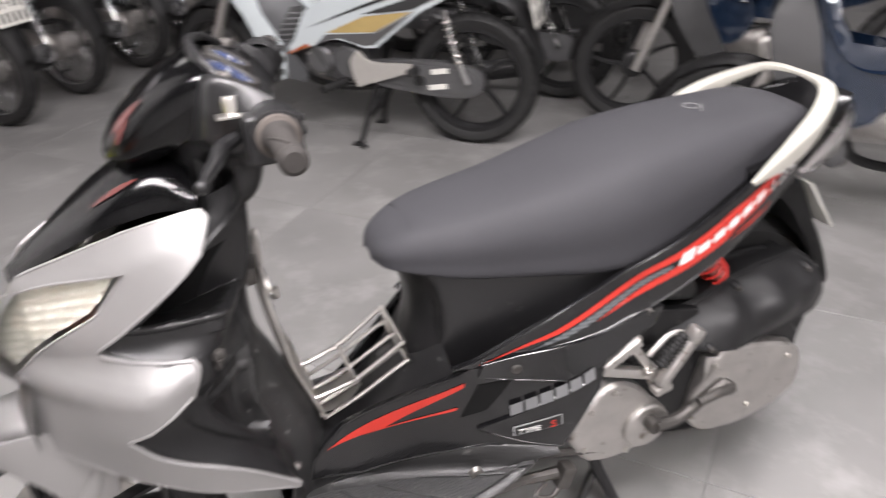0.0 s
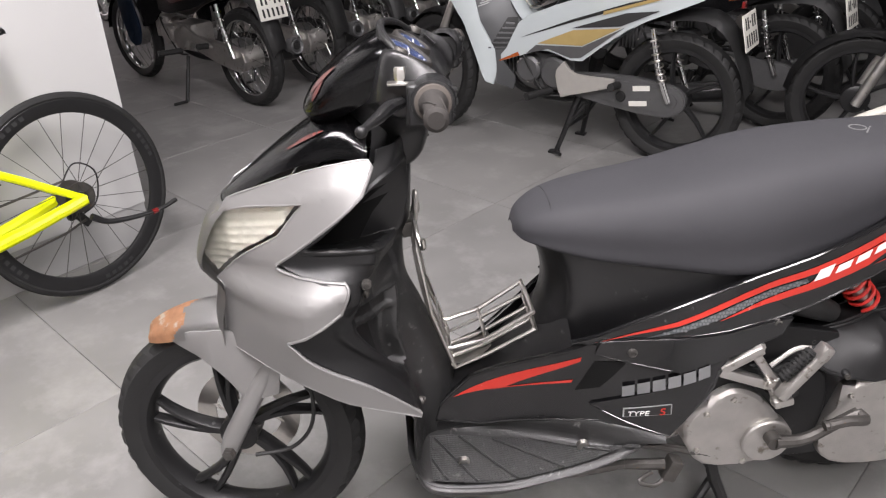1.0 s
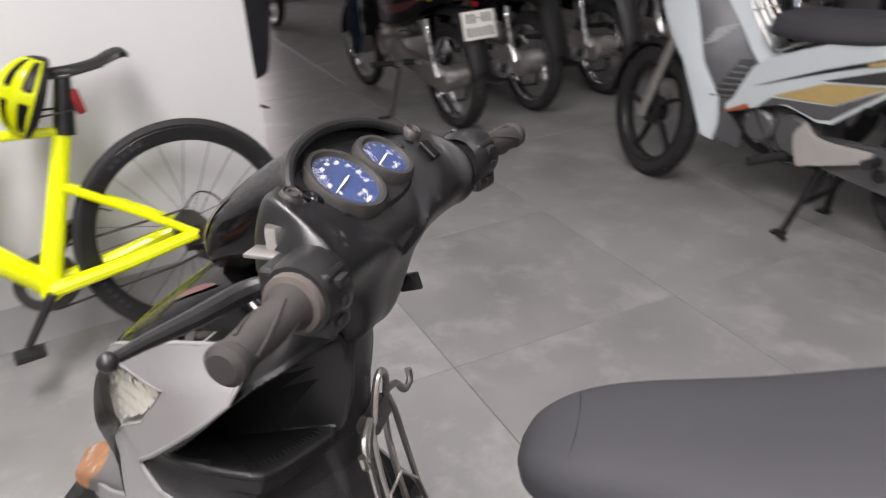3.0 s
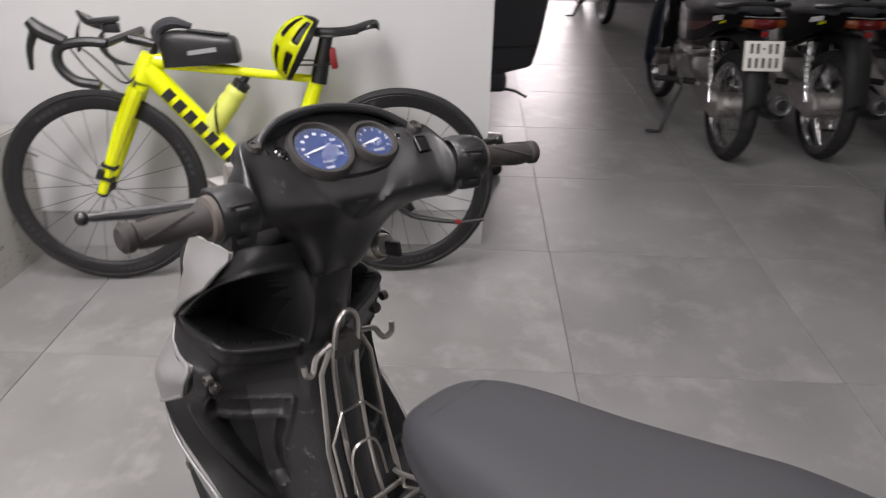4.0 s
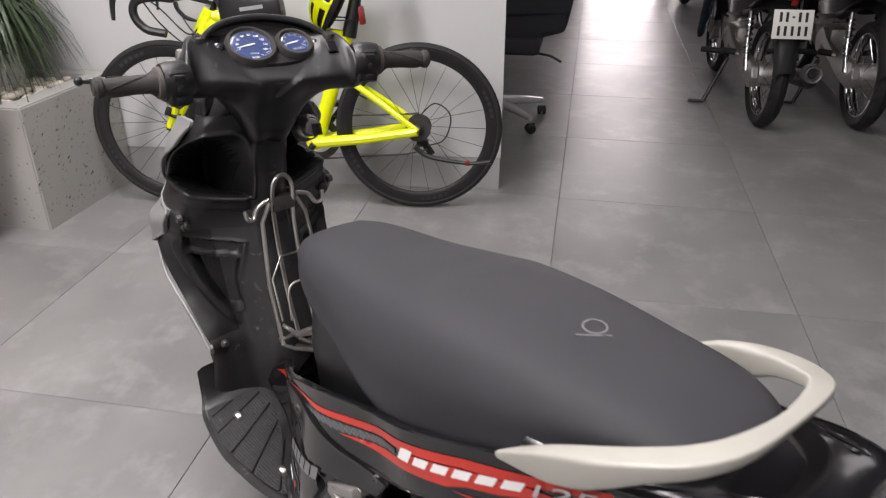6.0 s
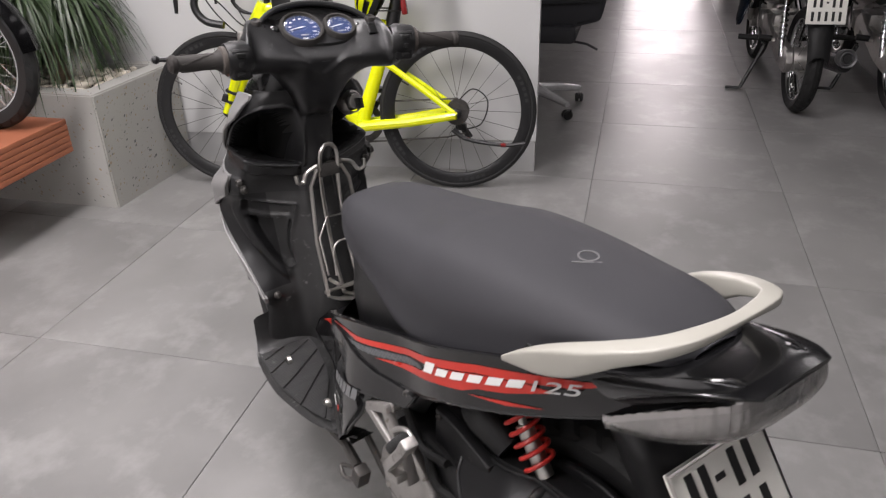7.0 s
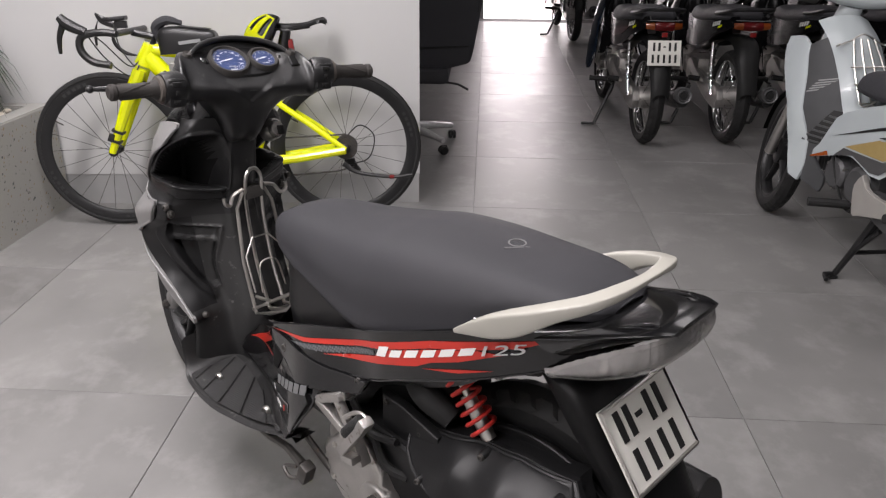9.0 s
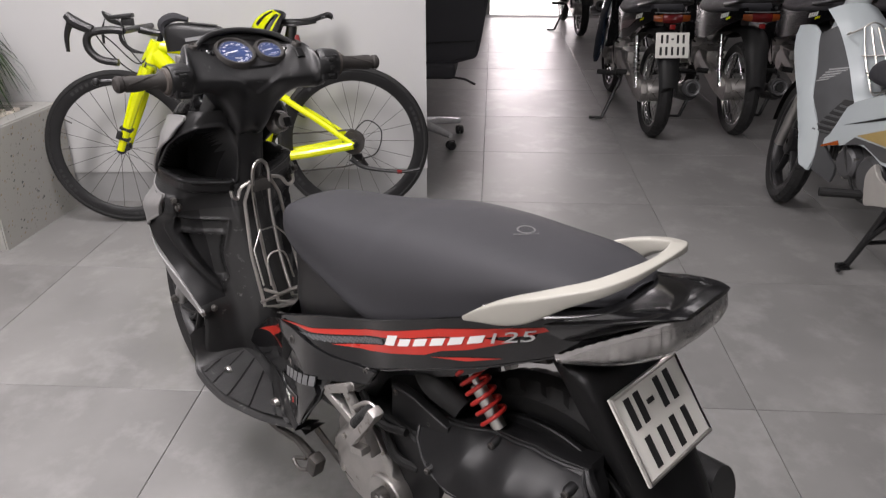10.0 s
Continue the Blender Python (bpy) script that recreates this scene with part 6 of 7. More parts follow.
        decals = [([(0.605, 0.495), (0.435, 0.567), (0.221, 0.592), (0.389, 0.504)], M_GOLD), ([(0.66, 0.445), (0.61, 0.488), (0.389, 0.500), (0.205, 0.595), (0.392, 0.452), (0.44, 0.446), (0.55, 0.476)], M_ENGINE),
                  ([(0.70, 0.510), (0.44, 0.600), (0.16, 0.690), (-0.12, 0.765), (0.18, 0.700), (0.44, 0.612)], M_INK), ([(0.835, 0.384), (0.70, 0.450), (0.69, 0.435)], M_ORANGE), ([(0.44, 0.575), (0.22, 0.600), (0.06, 0.672), (0.20, 0.655)], M_GREYPLASTIC),
                  ([(0.30, 0.640), (0.06, 0.715), (0.06, 0.728), (0.30, 0.655)], M_GOLD)]
    else:
        side = [(0.74, 0.70), (0.60, 0.705), (0.3, 0.715), (0.05, 0.755), (-0.17, 0.79), (-0.19, 0.755), (-0.05, 0.69), (0.10, 0.645), (0.26, 0.575), (0.40, 0.54), (0.60, 0.50), (0.74, 0.505)]
        decals = [([(0.66, 0.60), (0.40, 0.645), (0.10, 0.70), (0.30, 0.62), (0.55, 0.565)], accent)] if accent else []
        for k in range(4):
            decals.append(([(0.14 - k * 0.03, 0.690 + k * 0.007), (0.118 - k * 0.03, 0.695 + k * 0.007), (0.108 - k * 0.03, 0.722 + k * 0.007), (0.13 - k * 0.03, 0.717 + k * 0.007)], M_WHITEDEC))
        for k in range(3):
            decals.append(([(0.05 - k * 0.02, 0.692 + k * 0.006), (0.037 - k * 0.02, 0.695 + k * 0.006), (0.03 - k * 0.02, 0.710 + k * 0.006), (0.043 - k * 0.02, 0.707 + k * 0.006)], M_YELLOW))
    for s in (1, -1):
        sp = part("side_panel", panel(bmesh.new(), smooth_outline(side, 2, (0, 7, 12, 13) if wave else (0, 4, 11)), f, side=s, thick=0.008, step=0.04, lip=0), paint, bike)
        for n, (outline, material) in enumerate(decals):
            part("side_decal", panel(bmesh.new(), outline, f, side=s, thick=0, step=0.05, lip=0, lift=0.0022 + 0.0004 * n), material, sp)
    bm = bmesh.new()
    rows = [[(x, -w, z - 0.03), (x - 0.01, -w * 0.6, z), (x - 0.014, 0, z + 0.008), (x - 0.01, w * 0.6, z), (x, w, z - 0.03)] for x, z, w in [(0.30, 0.60, 0.07), (0.15, 0.64, 0.075), (0.0, 0.66, 0.08), (-0.12, 0.66, 0.078), (-0.20, 0.60, 0.07), (-0.25, 0.50, 0.06), (-0.285, 0.40, 0.055), (-0.295, 0.36, 0.05)]]
    grid(bm, rings(rows, 20, 9))
    bmesh.ops.solidify(bm, geom=bm.faces[:], thickness=0.004)
    part("rear_mudguard", bm, M_GREYPLASTIC, bike)
    # tail lamp: red between amber ends, bright strip above, square reflector below
    def bulge(y0, y1, z0, z1):
        bm = bmesh.new()
        grid(bm, [[(-0.175 - 0.055 * math.cos(y / 0.125 * 1.35) * (1 - 0.25 * v * v), y, (z0 + z1) / 2 + v * (z1 - z0) / 2 * (1 - 0.35 * (y / 0.11) ** 2)) for v in (-1, -0.6, 0, 0.6, 1)] for y in np.linspace(y0, y1, 9)])
        bmesh.ops.solidify(bm, geom=bm.faces[:], thickness=0.02)
        return bm
    lampo = part("tail_lamp", bulge(-0.055, 0.055, 0.715, 0.765), M_REDLENS, bike, "red and amber tail lamp")
    for s in (1, -1):
        part("indicator", bulge(0.0565 if s == 1 else -0.105, 0.105 if s == 1 else -0.0565, 0.717, 0.763), M_ORANGE, lampo)
    part("lamp_strip", bulge(-0.10, 0.10, 0.768, 0.774), M_GREYDEC, lampo)
    bm = bmesh.new()
    box(bm, (0.012, 0.032, 0.026), pose(-0.228, 0, 0.696), 0.003)
    part("reflector", bm, M_REDLENS, lampo)
    bm = bmesh.new()
    tube(bm, [(0.12, 0.115, 0.775), (-0.05, 0.125, 0.80), (-0.20, 0.10, 0.83), (-0.235, 0, 0.835), (-0.20, -0.10, 0.83), (-0.05, -0.125, 0.80), (0.12, -0.115, 0.775)], 0.011, 8, 30)
    part("grab_rail", bm, M_MATT, bike)
    if plate_on:
        bm = bmesh.new()
        box(bm, (0.004, 0.19, 0.14), None, 0.0012)
        npl = part("number_plate", bm, M_NUMPLATE, bike, "white number plate with black characters", m=pose(-0.265, 0, 0.60, 0, 14, 0))
        for z, ys in ((0.034, (-0.062, -0.03, 0.0, 0.03, 0.06)), (-0.032, (-0.065, -0.033, 0.0, 0.033, 0.065))):
            for y in ys:
                bm = bmesh.new()
                box(bm, (0.0015, 0.013, 0.008 if (y == 0.0 and z > 0) else 0.046), pose(-0.0028, y, z))
                part("plate_bar", bm, M_INK, npl)
    # leg shields
    if wave:
        g = field([(1.08, 0.80, 0.15), (1.0, 0.62, 0.18), (0.90, 0.42, 0.19), (0.82, 0.30, 0.18), (0.88, 0.58, 0.165), (0.95, 0.78, 0.135), (0.82, 0.45, 0.16), (0.77, 0.58, 0.10), (0.72, 0.46, 0.10), (0.76, 0.28, 0.13), (0.85, 0.78, 0.075)])
        blade = [(1.10, 0.825), (1.09, 0.76), (1.01, 0.63), (0.953, 0.555), (0.894, 0.42), (0.845, 0.312), (0.81, 0.294), (0.80, 0.36), (0.812, 0.455), (0.882, 0.576), (0.945, 0.74), (0.975, 0.81), (1.03, 0.835)]
        inner = [(0.975, 0.81), (0.945, 0.74), (0.882, 0.576), (0.812, 0.455), (0.80, 0.30), (0.74, 0.265), (0.73, 0.33), (0.775, 0.40), (0.755, 0.50), (0.70, 0.60), (0.79, 0.70), (0.87, 0.82), (0.92, 0.85)]
        for s in (1, -1):
            part("leg_shield", panel(bmesh.new(), smooth_outline(blade, 3, (0, 5, 6, 8, 11)), lambda x, z: g(x, z) + 0.006, side=s, thick=0.01, step=0.03, lip=0.003), shield, bike)
            ins = part("inner_shield", panel(bmesh.new(), smooth_outline(inner, 2, (0, 4, 5, 9, 12)), g, side=s, thick=0.01, step=0.03, lip=0), M_SHIELDGREY, bike, "dark grey inner shield panel")
            for k in range(6):
                x0, x1, z = 0.838 - 0.012 * k, 0.705 + 0.008 * k, 0.458 + 0.021 * k
                part("louvre", panel(bmesh.new(), [(x0, z), (x1, z - 0.004), (x1, z + 0.003), (x0, z + 0.007)], g, side=s, thick=0.006, step=0.05, lip=0, lift=0.006), M_SHIELDGREY, ins)
            # flat black sheet on the panel, painting the shade between the louvres
            part("louvre_recess", panel(bmesh.new(), [(0.838, 0.452), (0.712, 0.452), (0.735, 0.590), (0.775, 0.590)], g, side=s, thick=0, step=0.03, lip=0, lift=0.0015), M_INK, ins)
            for k in range(5):
                part("emblem_bar", panel(bmesh.new(), [(0.90 - k * 0.006, 0.635 + k * 0.012), (0.86 - k * 0.014, 0.650 + k * 0.014), (0.855 - k * 0.014, 0.657 + k * 0.014), (0.90 - k * 0.006, 0.641 + k * 0.012)], g, side=s, thick=0, step=0.05, lip=0, lift=0.003), M_GREYDEC, ins)
    else:
        g = field([(1.12, 0.75, 0.10), (1.10, 0.55, 0.16), (1.0, 0.40, 0.19), (0.86, 0.32, 0.20), (0.9, 0.6, 0.13), (0.80, 0.48, 0.13)])
        for s in (1, -1):
            part("leg_shield", panel(bmesh.new(), smooth_outline([(1.12, 0.80), (1.15, 0.70), (1.10, 0.52), (0.98, 0.34), (0.90, 0.29), (0.86, 0.31), (0.88, 0.40), (0.96, 0.55), (1.0, 0.70), (1.04, 0.80)], 3, (0, 4, 9)), g, side=s, thick=0.01, step=0.05), shield, bike)
            part("inner_shield", panel(bmesh.new(), smooth_outline([(1.04, 0.80), (1.0, 0.70), (0.96, 0.55), (0.88, 0.40), (0.80, 0.42), (0.74, 0.50), (0.74, 0.64), (0.90, 0.66), (0.97, 0.80)], 2, (0, 3, 5, 8)), lambda x, z: g(x, z) - 0.025, side=s, thick=0.01, step=0.05), paint, bike)
    bm = bmesh.new()
    rows = [[(x, -w, z), (x - 0.02, -w * 0.5, z + 0.02), (x - 0.025, 0, z + 0.025), (x - 0.02, w * 0.5, z + 0.02), (x, w, z)] for x, z, w in ([(1.00, 0.90, 0.105), (0.89, 0.83, 0.105), (0.80, 0.72, 0.10), (0.72, 0.61, 0.105), (0.66, 0.578, 0.12), (0.59, 0.60, 0.125), (0.54, 0.65, 0.12), (0.50, 0.70, 0.12)] if wave else [(1.03, 0.82, 0.08), (0.98, 0.70, 0.10), (0.90, 0.60, 0.11), (0.78, 0.575, 0.10), (0.70, 0.64, 0.10), (0.66, 0.70, 0.10)])]
    grid(bm, rings(rows, 24, 13))
    part("centre_cover", bm, paint, bike)
    # front end
    bm = bmesh.new()
    rows = []
    for t in np.linspace(5, 128, 9):
        a = radians(t)
        rows.append([(WB + (R + 0.018 - 0.02 * abs(k)) * math.cos(a), 0.048 * k, R + (R + 0.018 - 0.028 * k * k) * math.sin(a)) for k in (-1, -0.7, -0.3, 0, 0.3, 0.7, 1)])
    grid(bm, rows)
    bmesh.ops.solidify(bm, geom=bm.faces[:], thickness=0.004)
    part("front_mudguard", bm, M_MATT if paint in (M_WHITEPAINT, M_BLUE) else paint, bike, m=ST)
    for s in (1, -1):
        bm = bmesh.new()
        tube(bm, [(WB, 0.062 * s, R - 0.02), (WB - 0.06, 0.062 * s, 0.42), (WB - 0.16, 0.06 * s, 0.66)], [0.022, 0.022, 0.017], 12)
        part("fork_leg", bm, M_ALLOY, bike, m=ST)
    bm = bmesh.new()
    secs = []
    for y, w in [(-0.15, 0.02), (-0.11, 0.036), (-0.06, 0.05), (0, 0.054), (0.06, 0.05), (0.11, 0.036), (0.15, 0.02)]:
        w = w * 0.62 if wave else w
        secs.append([((1.0 if wave else 1.02) + w * 1.2 * math.cos(t), y, (0.985 if wave else 0.95) + w * math.sin(t)) for t in np.linspace(0, 2 * math.pi, 17)])
    grid(bm, [r[:-1] for r in rings(secs, 24, 25)], True, True)
    tube(bm, [(1.08, 0, 0.76), (1.02, 0, 0.96)], [0.06, 0.045], 14)
    part("handlebar_cover", bm, paint, bike, m=ST)
    for s in (1, -1):
        bm = bmesh.new()
        tube(bm, [(1.0, 0.15 * s, 0.96), (0.95, 0.24 * s, 0.965), (0.92, 0.34 * s, 0.96)], [0.02, 0.017, 0.017], 10)
        part("grip", bm, M_GRIP, bike, m=ST)
        bm = bmesh.new()
        tube(bm, [(0.99, 0.2 * s, 0.97), (0.98, 0.23 * s, 1.08), (0.97, 0.27 * s, 1.13)], 0.005, 6)
        box(bm, (0.015, 0.11, 0.07), pose(0.965, 0.30 * s, 1.15), 0.006)
        part("mirror", bm, M_MATT, bike, m=ST)
    if rack:
        bm = bmesh.new()
        for y in (-0.06, -0.02, 0.02, 0.06):
            tube(bm, [(0.838, y * 0.7, 0.85), (0.770, y, 0.755), (0.690, y * 1.1, 0.652), (0.645, y * 1.2, 0.635), (0.585, y * 1.2, 0.67)], 0.0036, 6, 16)
        tube(bm, [(0.80, -0.12, 0.84), (0.845, -0.10, 0.825), (0.845, -0.05, 0.845), (0.85, 0.0, 0.868), (0.845, 0.05, 0.845), (0.845, 0.10, 0.825), (0.80, 0.12, 0.84)], 0.0036, 6, 24)
        for x, z in ((0.770, 0.757), (0.725, 0.702), (0.672, 0.640), (0.60, 0.665)):
            tube(bm, [(x, -0.075, z), (x, 0.075, z)], 0.0034, 6)
        part("wire_rack", bm, M_STEEL, bike, "stainless wire rack")
    return bike


G = "motorcycles parked in rows"
white_bike = underbone(ab(-1.155, -1.69, 0, 9.0) @ Matrix.Scale(1.04, 4), "pale white underbone motorcycle with gold and grey decals", M_WHITEPAINT, M_WHITEPAINT, G, spoked=False, accent=M_GOLD, rack=True, silver_case=False, steer=-18, wave=True)
blue_bike = underbone(ab(1.23, -1.04, 0, 3.5), "dark blue and black motorcycle with spoked chrome wheels", M_BIKEBLACK, M_BLUE, G, accent=M_DULLRED, stand="side")
dark_bike = underbone(ab(1.285, -1.56, 0, 2.0), "black motorcycle with spoked chrome wheels and amber lamps", M_BIKEBLACK, M_BIKEBLACK, G, plate_on=False, stand="side")
for a, b, t in [(1.33, -2.1, 0), (1.36, -2.68, 1), (1.30, -3.25, 0), (1.34, -3.85, 2), (1.3, -4.45, 0), (3.5, -1.75, 0), (3.5, -2.4, 2), (3.5, -3.1, 0), (3.55, -3.8, 1)]:
    copy_thing(dark_bike, ab(a, b, 0, t))
underbone(ab(5.15, -1.0, 0, 4), "red motorcycle with spoked wheels near the street door", M_REDLENS, M_REDLENS, G, plate_on=False, stand="side")
cast_bike = underbone(ab(-1.33, -2.42, 0, 5.0), "black motorcycle with black cast wheels", M_BIKEBLACK, M_GREYPLASTIC, G, spoked=False, silver_case=False)
for a, b, t in [(-1.35, -3.03, 3), (-1.30, -3.68, 4), (-1.33, -4.3, 2), (-1.3, -4.95, 3)]:
    copy_thing(cast_bike, ab(a, b, 0, t))
underbone(ab(-2.9, -2.66, 0, 21.0), "dark blue step-through motorcycle with pale leg shield", M_BLUE, M_GREYPLASTIC, G, spoked=False, silver_case=True)
underbone(ab(-3.5, -1.5, 0, 4.0), "dark blue and white motorcycle with grey leg shield", M_BLUE, M_GREYPLASTIC, G, spoked=False, accent=M_WHITEPAINT, silver_case=True)

# ---- bicycle against the partition ----
def bicycle(m):
    """Road bicycle; x forward from the rear hub, z up in its own leaning plane, y to its left."""
    b = thing("road_bicycle", m, "neon yellow road bicycle leaning against a white wall", "bicycle")
    for nm, x in (("rear_wheel", 0.0), ("front_wheel", 1.0)):
        bm = bmesh.new()
        lathe(bm, [(0.316, 0.009), (0.312, 0.0125), (0.285, 0.0125), (0.272, 0.006), (0.27, 0), (0.272, -0.006), (0.285, -0.0125), (0.312, -0.0125), (0.316, -0.009)], 64)
        w = part(nm, bm, M_NEONRIM, b, m=pose(x, 0, 0.336))
        bm = bmesh.new()
        lathe(bm, [(0.312, 0.011), (0.32, 0.0135), (0.33, 0.010), (0.336, 0.0), (0.33, -0.010), (0.32, -0.0135), (0.312, -0.011)], 72)
        part("tyre", bm, M_RUBBER, w)
        bm = bmesh.new()
        lathe(bm, [(0.006, 0.05), (0.02, 0.045), (0.02, 0.03), (0.012, 0.025), (0.012, -0.025), (0.02, -0.03), (0.02, -0.045), (0.006, -0.05)], 18)
        part("hub", bm, M_MATT, w)
        bm = bmesh.new()
        for k in range(22):
            t = k * 2 * math.pi / 22
            s = 1 if k % 2 else -1
            d = 0.9 * (1 if k % 4 < 2 else -1) * (1 if x == 0 else 0.2)
            tube(bm, [(0.019 * math.cos(t + d), 0.034 * s, 0.019 * math.sin(t + d)), (0.272 * math.cos(t), 0.003 * s, 0.272 * math.sin(t))], 0.0013, 4)
        tagged(part("spokes", bm, M_IRON, w), kind="stuff")
        bm = bmesh.new()
        tube(bm, [(0.27 * math.cos(0.5), 0, 0.27 * math.sin(0.5)), (0.235 * math.cos(0.5), 0, 0.235 * math.sin(0.5))], 0.003, 6)
        part("valve", bm, M_IRON, w)
        bm = bmesh.new()
        for j, t0 in enumerate((0.9, 2.6, 4.3, 5.6)):
            for k in range(5):
                t = t0 + k * 0.085
                rows = [[((0.298 + e) * math.cos(t + d), s * 0.0128, (0.298 + e) * math.sin(t + d)) for d in (0, 0.05)] for e in (-0.007, 0.007) for s in (1,)]
                grid(bm, rows)
        tagged(part("rim_lettering", bm, M_GREYPLASTIC, w), kind="stuff")
    bm = bmesh.new()
    tube(bm, [(0.80, 0, 0.785), (0.84, 0, 0.70)], [0.028, 0.038], 14)
    tube(bm, [(0.815, 0, 0.735), (0.60, 0, 0.48), (0.42, 0, 0.285)], [0.036, 0.036, 0.034], 14)
    tube(bm, [(0.80, 0, 0.765), (0.50, 0, 0.725), (0.27, 0, 0.70)], [0.026, 0.015, 0.013], 14)
    tube(bm, [(0.42, 0, 0.275), (0.33, 0, 0.53), (0.265, 0, 0.72)], [0.032, 0.028, 0.024], 14)
    lathe(bm, [(0.0, 0.04), (0.03, 0.04), (0.03, -0.04), (0.0, -0.04)], 18, "y", pose(0.42, 0, 0.275))
    for s in (1, -1):
        tube(bm, [(0.42, 0.03 * s, 0.275), (0.2, 0.045 * s, 0.30), (0.0, 0.062 * s, 0.335)], [0.024, 0.021, 0.019], 10)
        tube(bm, [(0.33, 0.012 * s, 0.565), (0.16, 0.035 * s, 0.45), (0.0, 0.062 * s, 0.335)], [0.014, 0.013, 0.012], 10)
    frame_ob = part("frame", bm, M_YELLOW, b)
    bm = bmesh.new()
    tube(bm, [(0.845, 0, 0.69), (0.85, 0, 0.675)], 0.03, 14)
    for s in (1, -1):
        tube(bm, [(0.85, 0.03 * s, 0.68), (0.91, 0.05 * s, 0.55), (1.0, 0.055 * s, 0.336)], [0.028, 0.026, 0.015], 10)
    part("fork", bm, M_YELLOW, b)
    bm = bmesh.new()
    for k in range(7):
        c = Vector((0.765, 0.036, 0.675)).lerp(Vector((0.52, 0.036, 0.385)), (k + 0.5) / 8)
        bm = bmesh.new()
        box(bm, (0.030, 0.004, 0.040), Matrix.Translation(c) @ pose(0, 0, 0, 0, -50, 0) @ Matrix.Shear("XZ", 4, (0.35, 0.0)))
        part("frame_lettering", bm, M_INK, b, "black maker's lettering shown as bars")
    for k in range(2):
        bm = bmesh.new()
        box(bm, (0.050, 0.046, 0.013), pose(0.962 + 0.017 * k, 0.052, 0.428 - 0.04 * k, 0, -23, 0), 0.004)
        part("strap", bm, M_MATT, b, "black strap round the fork")
    bm = bmesh.new()
    box(bm, (0.022, 0.018, 0.034), pose(0.990, 0.072, 0.405, 0, -23, 0), 0.004)
    part("fork_sensor", bm, M_MATT, b)
    # bars
    bm = bmesh.new()
    tube(bm, [(0.79, 0, 0.78), (0.785, 0, 0.815), (0.87, 0, 0.835)], 0.016, 10)
    part("stem", bm, M_MATT, b)
    bm = bmesh.new()
    tube(bm, [(0.87, -0.2, 0.84), (0.87, 0.2, 0.84)], 0.0125, 10)
    for s in (1, -1):
        tube(bm, [(0.87, 0.2 * s, 0.84), (0.93, 0.205 * s, 0.845), (1.0, 0.207 * s, 0.83), (1.01, 0.21 * s, 0.78), (0.97, 0.212 * s, 0.735), (0.90, 0.213 * s, 0.72)], 0.015, 10, 24)
        tube(bm, [(0.985, 0.206 * s, 0.845), (1.045, 0.206 * s, 0.875), (1.075, 0.206 * s, 0.905)], [0.019, 0.024, 0.016], 10, 12)
        tube(bm, [(1.065, 0.206 * s, 0.875), (1.085, 0.206 * s, 0.825), (1.09, 0.206 * s, 0.765)], [0.014, 0.011, 0.007], 8, 10)
    part("drop_handlebar", bm, M_MATT, b, "black taped drop handlebar with brake levers")
    bm = bmesh.new()
    box(bm, (0.09, 0.05, 0.018), pose(0.93, 0.0, 0.888, 0, 5, 0), 0.006)
    box(bm, (0.05, 0.02, 0.03), pose(0.91, 0.0, 0.865), 0.004)
    part("bike_computer", bm, M_MATT, b)
    bm = bmesh.new()
    for k, s in ((0, 1), (1, -1), (2, 1)):
        tube(bm, [(1.0, 0.19 * s, 0.86), (0.96, 0.1 * s, 0.80 - 0.03 * k), (0.88, 0.05 * s, 0.70 - 0.02 * k), (0.83, 0.02 * s, 0.74)], 0.0028, 6, 20)
    part("brake_cable", bm, M_INK, b)
    # saddle, post, lamp
    bm = bmesh.new()
    tube(bm, [(0.268, 0, 0.69), (0.235, 0, 0.84)], [0.030, 0.022], 12)
    part("seat_post", bm, M_MATT, b)
    bm = bmesh.new()
    rows = [[(x, -w, z - 0.022), (x, -w * 0.85, z - 0.006), (x, 0, z), (x, w * 0.85, z - 0.006), (x, w, z - 0.022)] for x, z, w in [(0.345, 0.860, 0.010), (0.32, 0.870, 0.018), (0.22, 0.868, 0.024), (0.15, 0.874, 0.05), (0.10, 0.890, 0.07), (0.075, 0.893, 0.066), (0.062, 0.884, 0.045)]]
    grid(bm, rings(rows, 20, 11))
    bmesh.ops.solidify(bm, geom=bm.faces[:], thickness=0.006)
    tube(bm, [(0.30, 0.02, 0.848), (0.23, 0.022, 0.840), (0.13, 0.02, 0.853)], 0.004, 6)
    part("saddle", bm, M_MATT, b)
    bm = bmesh.new()
    box(bm, (0.025, 0.03, 0.07), pose(0.215, 0, 0.77, 0, 8, 0), 0.008)
    part("rear_lamp", bm, M_REDLENS, b)
    # drive train
    bm = bmesh.new()
    prof = [(0.05, 0.034), (0.05, 0.03), (0.02, 0.03)]
    for k in range(7):
        r, h = 0.05 - k * 0.004, -0.03 - k * 0.004
        prof += [(0.02, h), (r, h), (r, h - 0.0012), (0.02, h - 0.0012)]
    lathe(bm, prof, 24, "y")
    part("cassette", bm, M_IRON, b, m=pose(0, 0, 0.336))
    bm = bmesh.new()
    lathe(bm, [(0.06, -0.045), (0.088, -0.045), (0.09, -0.048), (0.06, -0.048), (0.06, -0.045)], 40, "y")
    part("chainring", bm, M_IRON, b, m=pose(0.42, 0, 0.275))
    bm = bmesh.new()
    tube(bm, [(0.0, -0.04, 0.385), (0.42, -0.046, 0.365)], 0.004, 6)
    tube(bm, [(-0.03, -0.04, 0.235), (0.05, -0.04, 0.215), (0.42, -0.046, 0.187)], 0.004, 6)
    part("chain", bm, M_IRON, b)
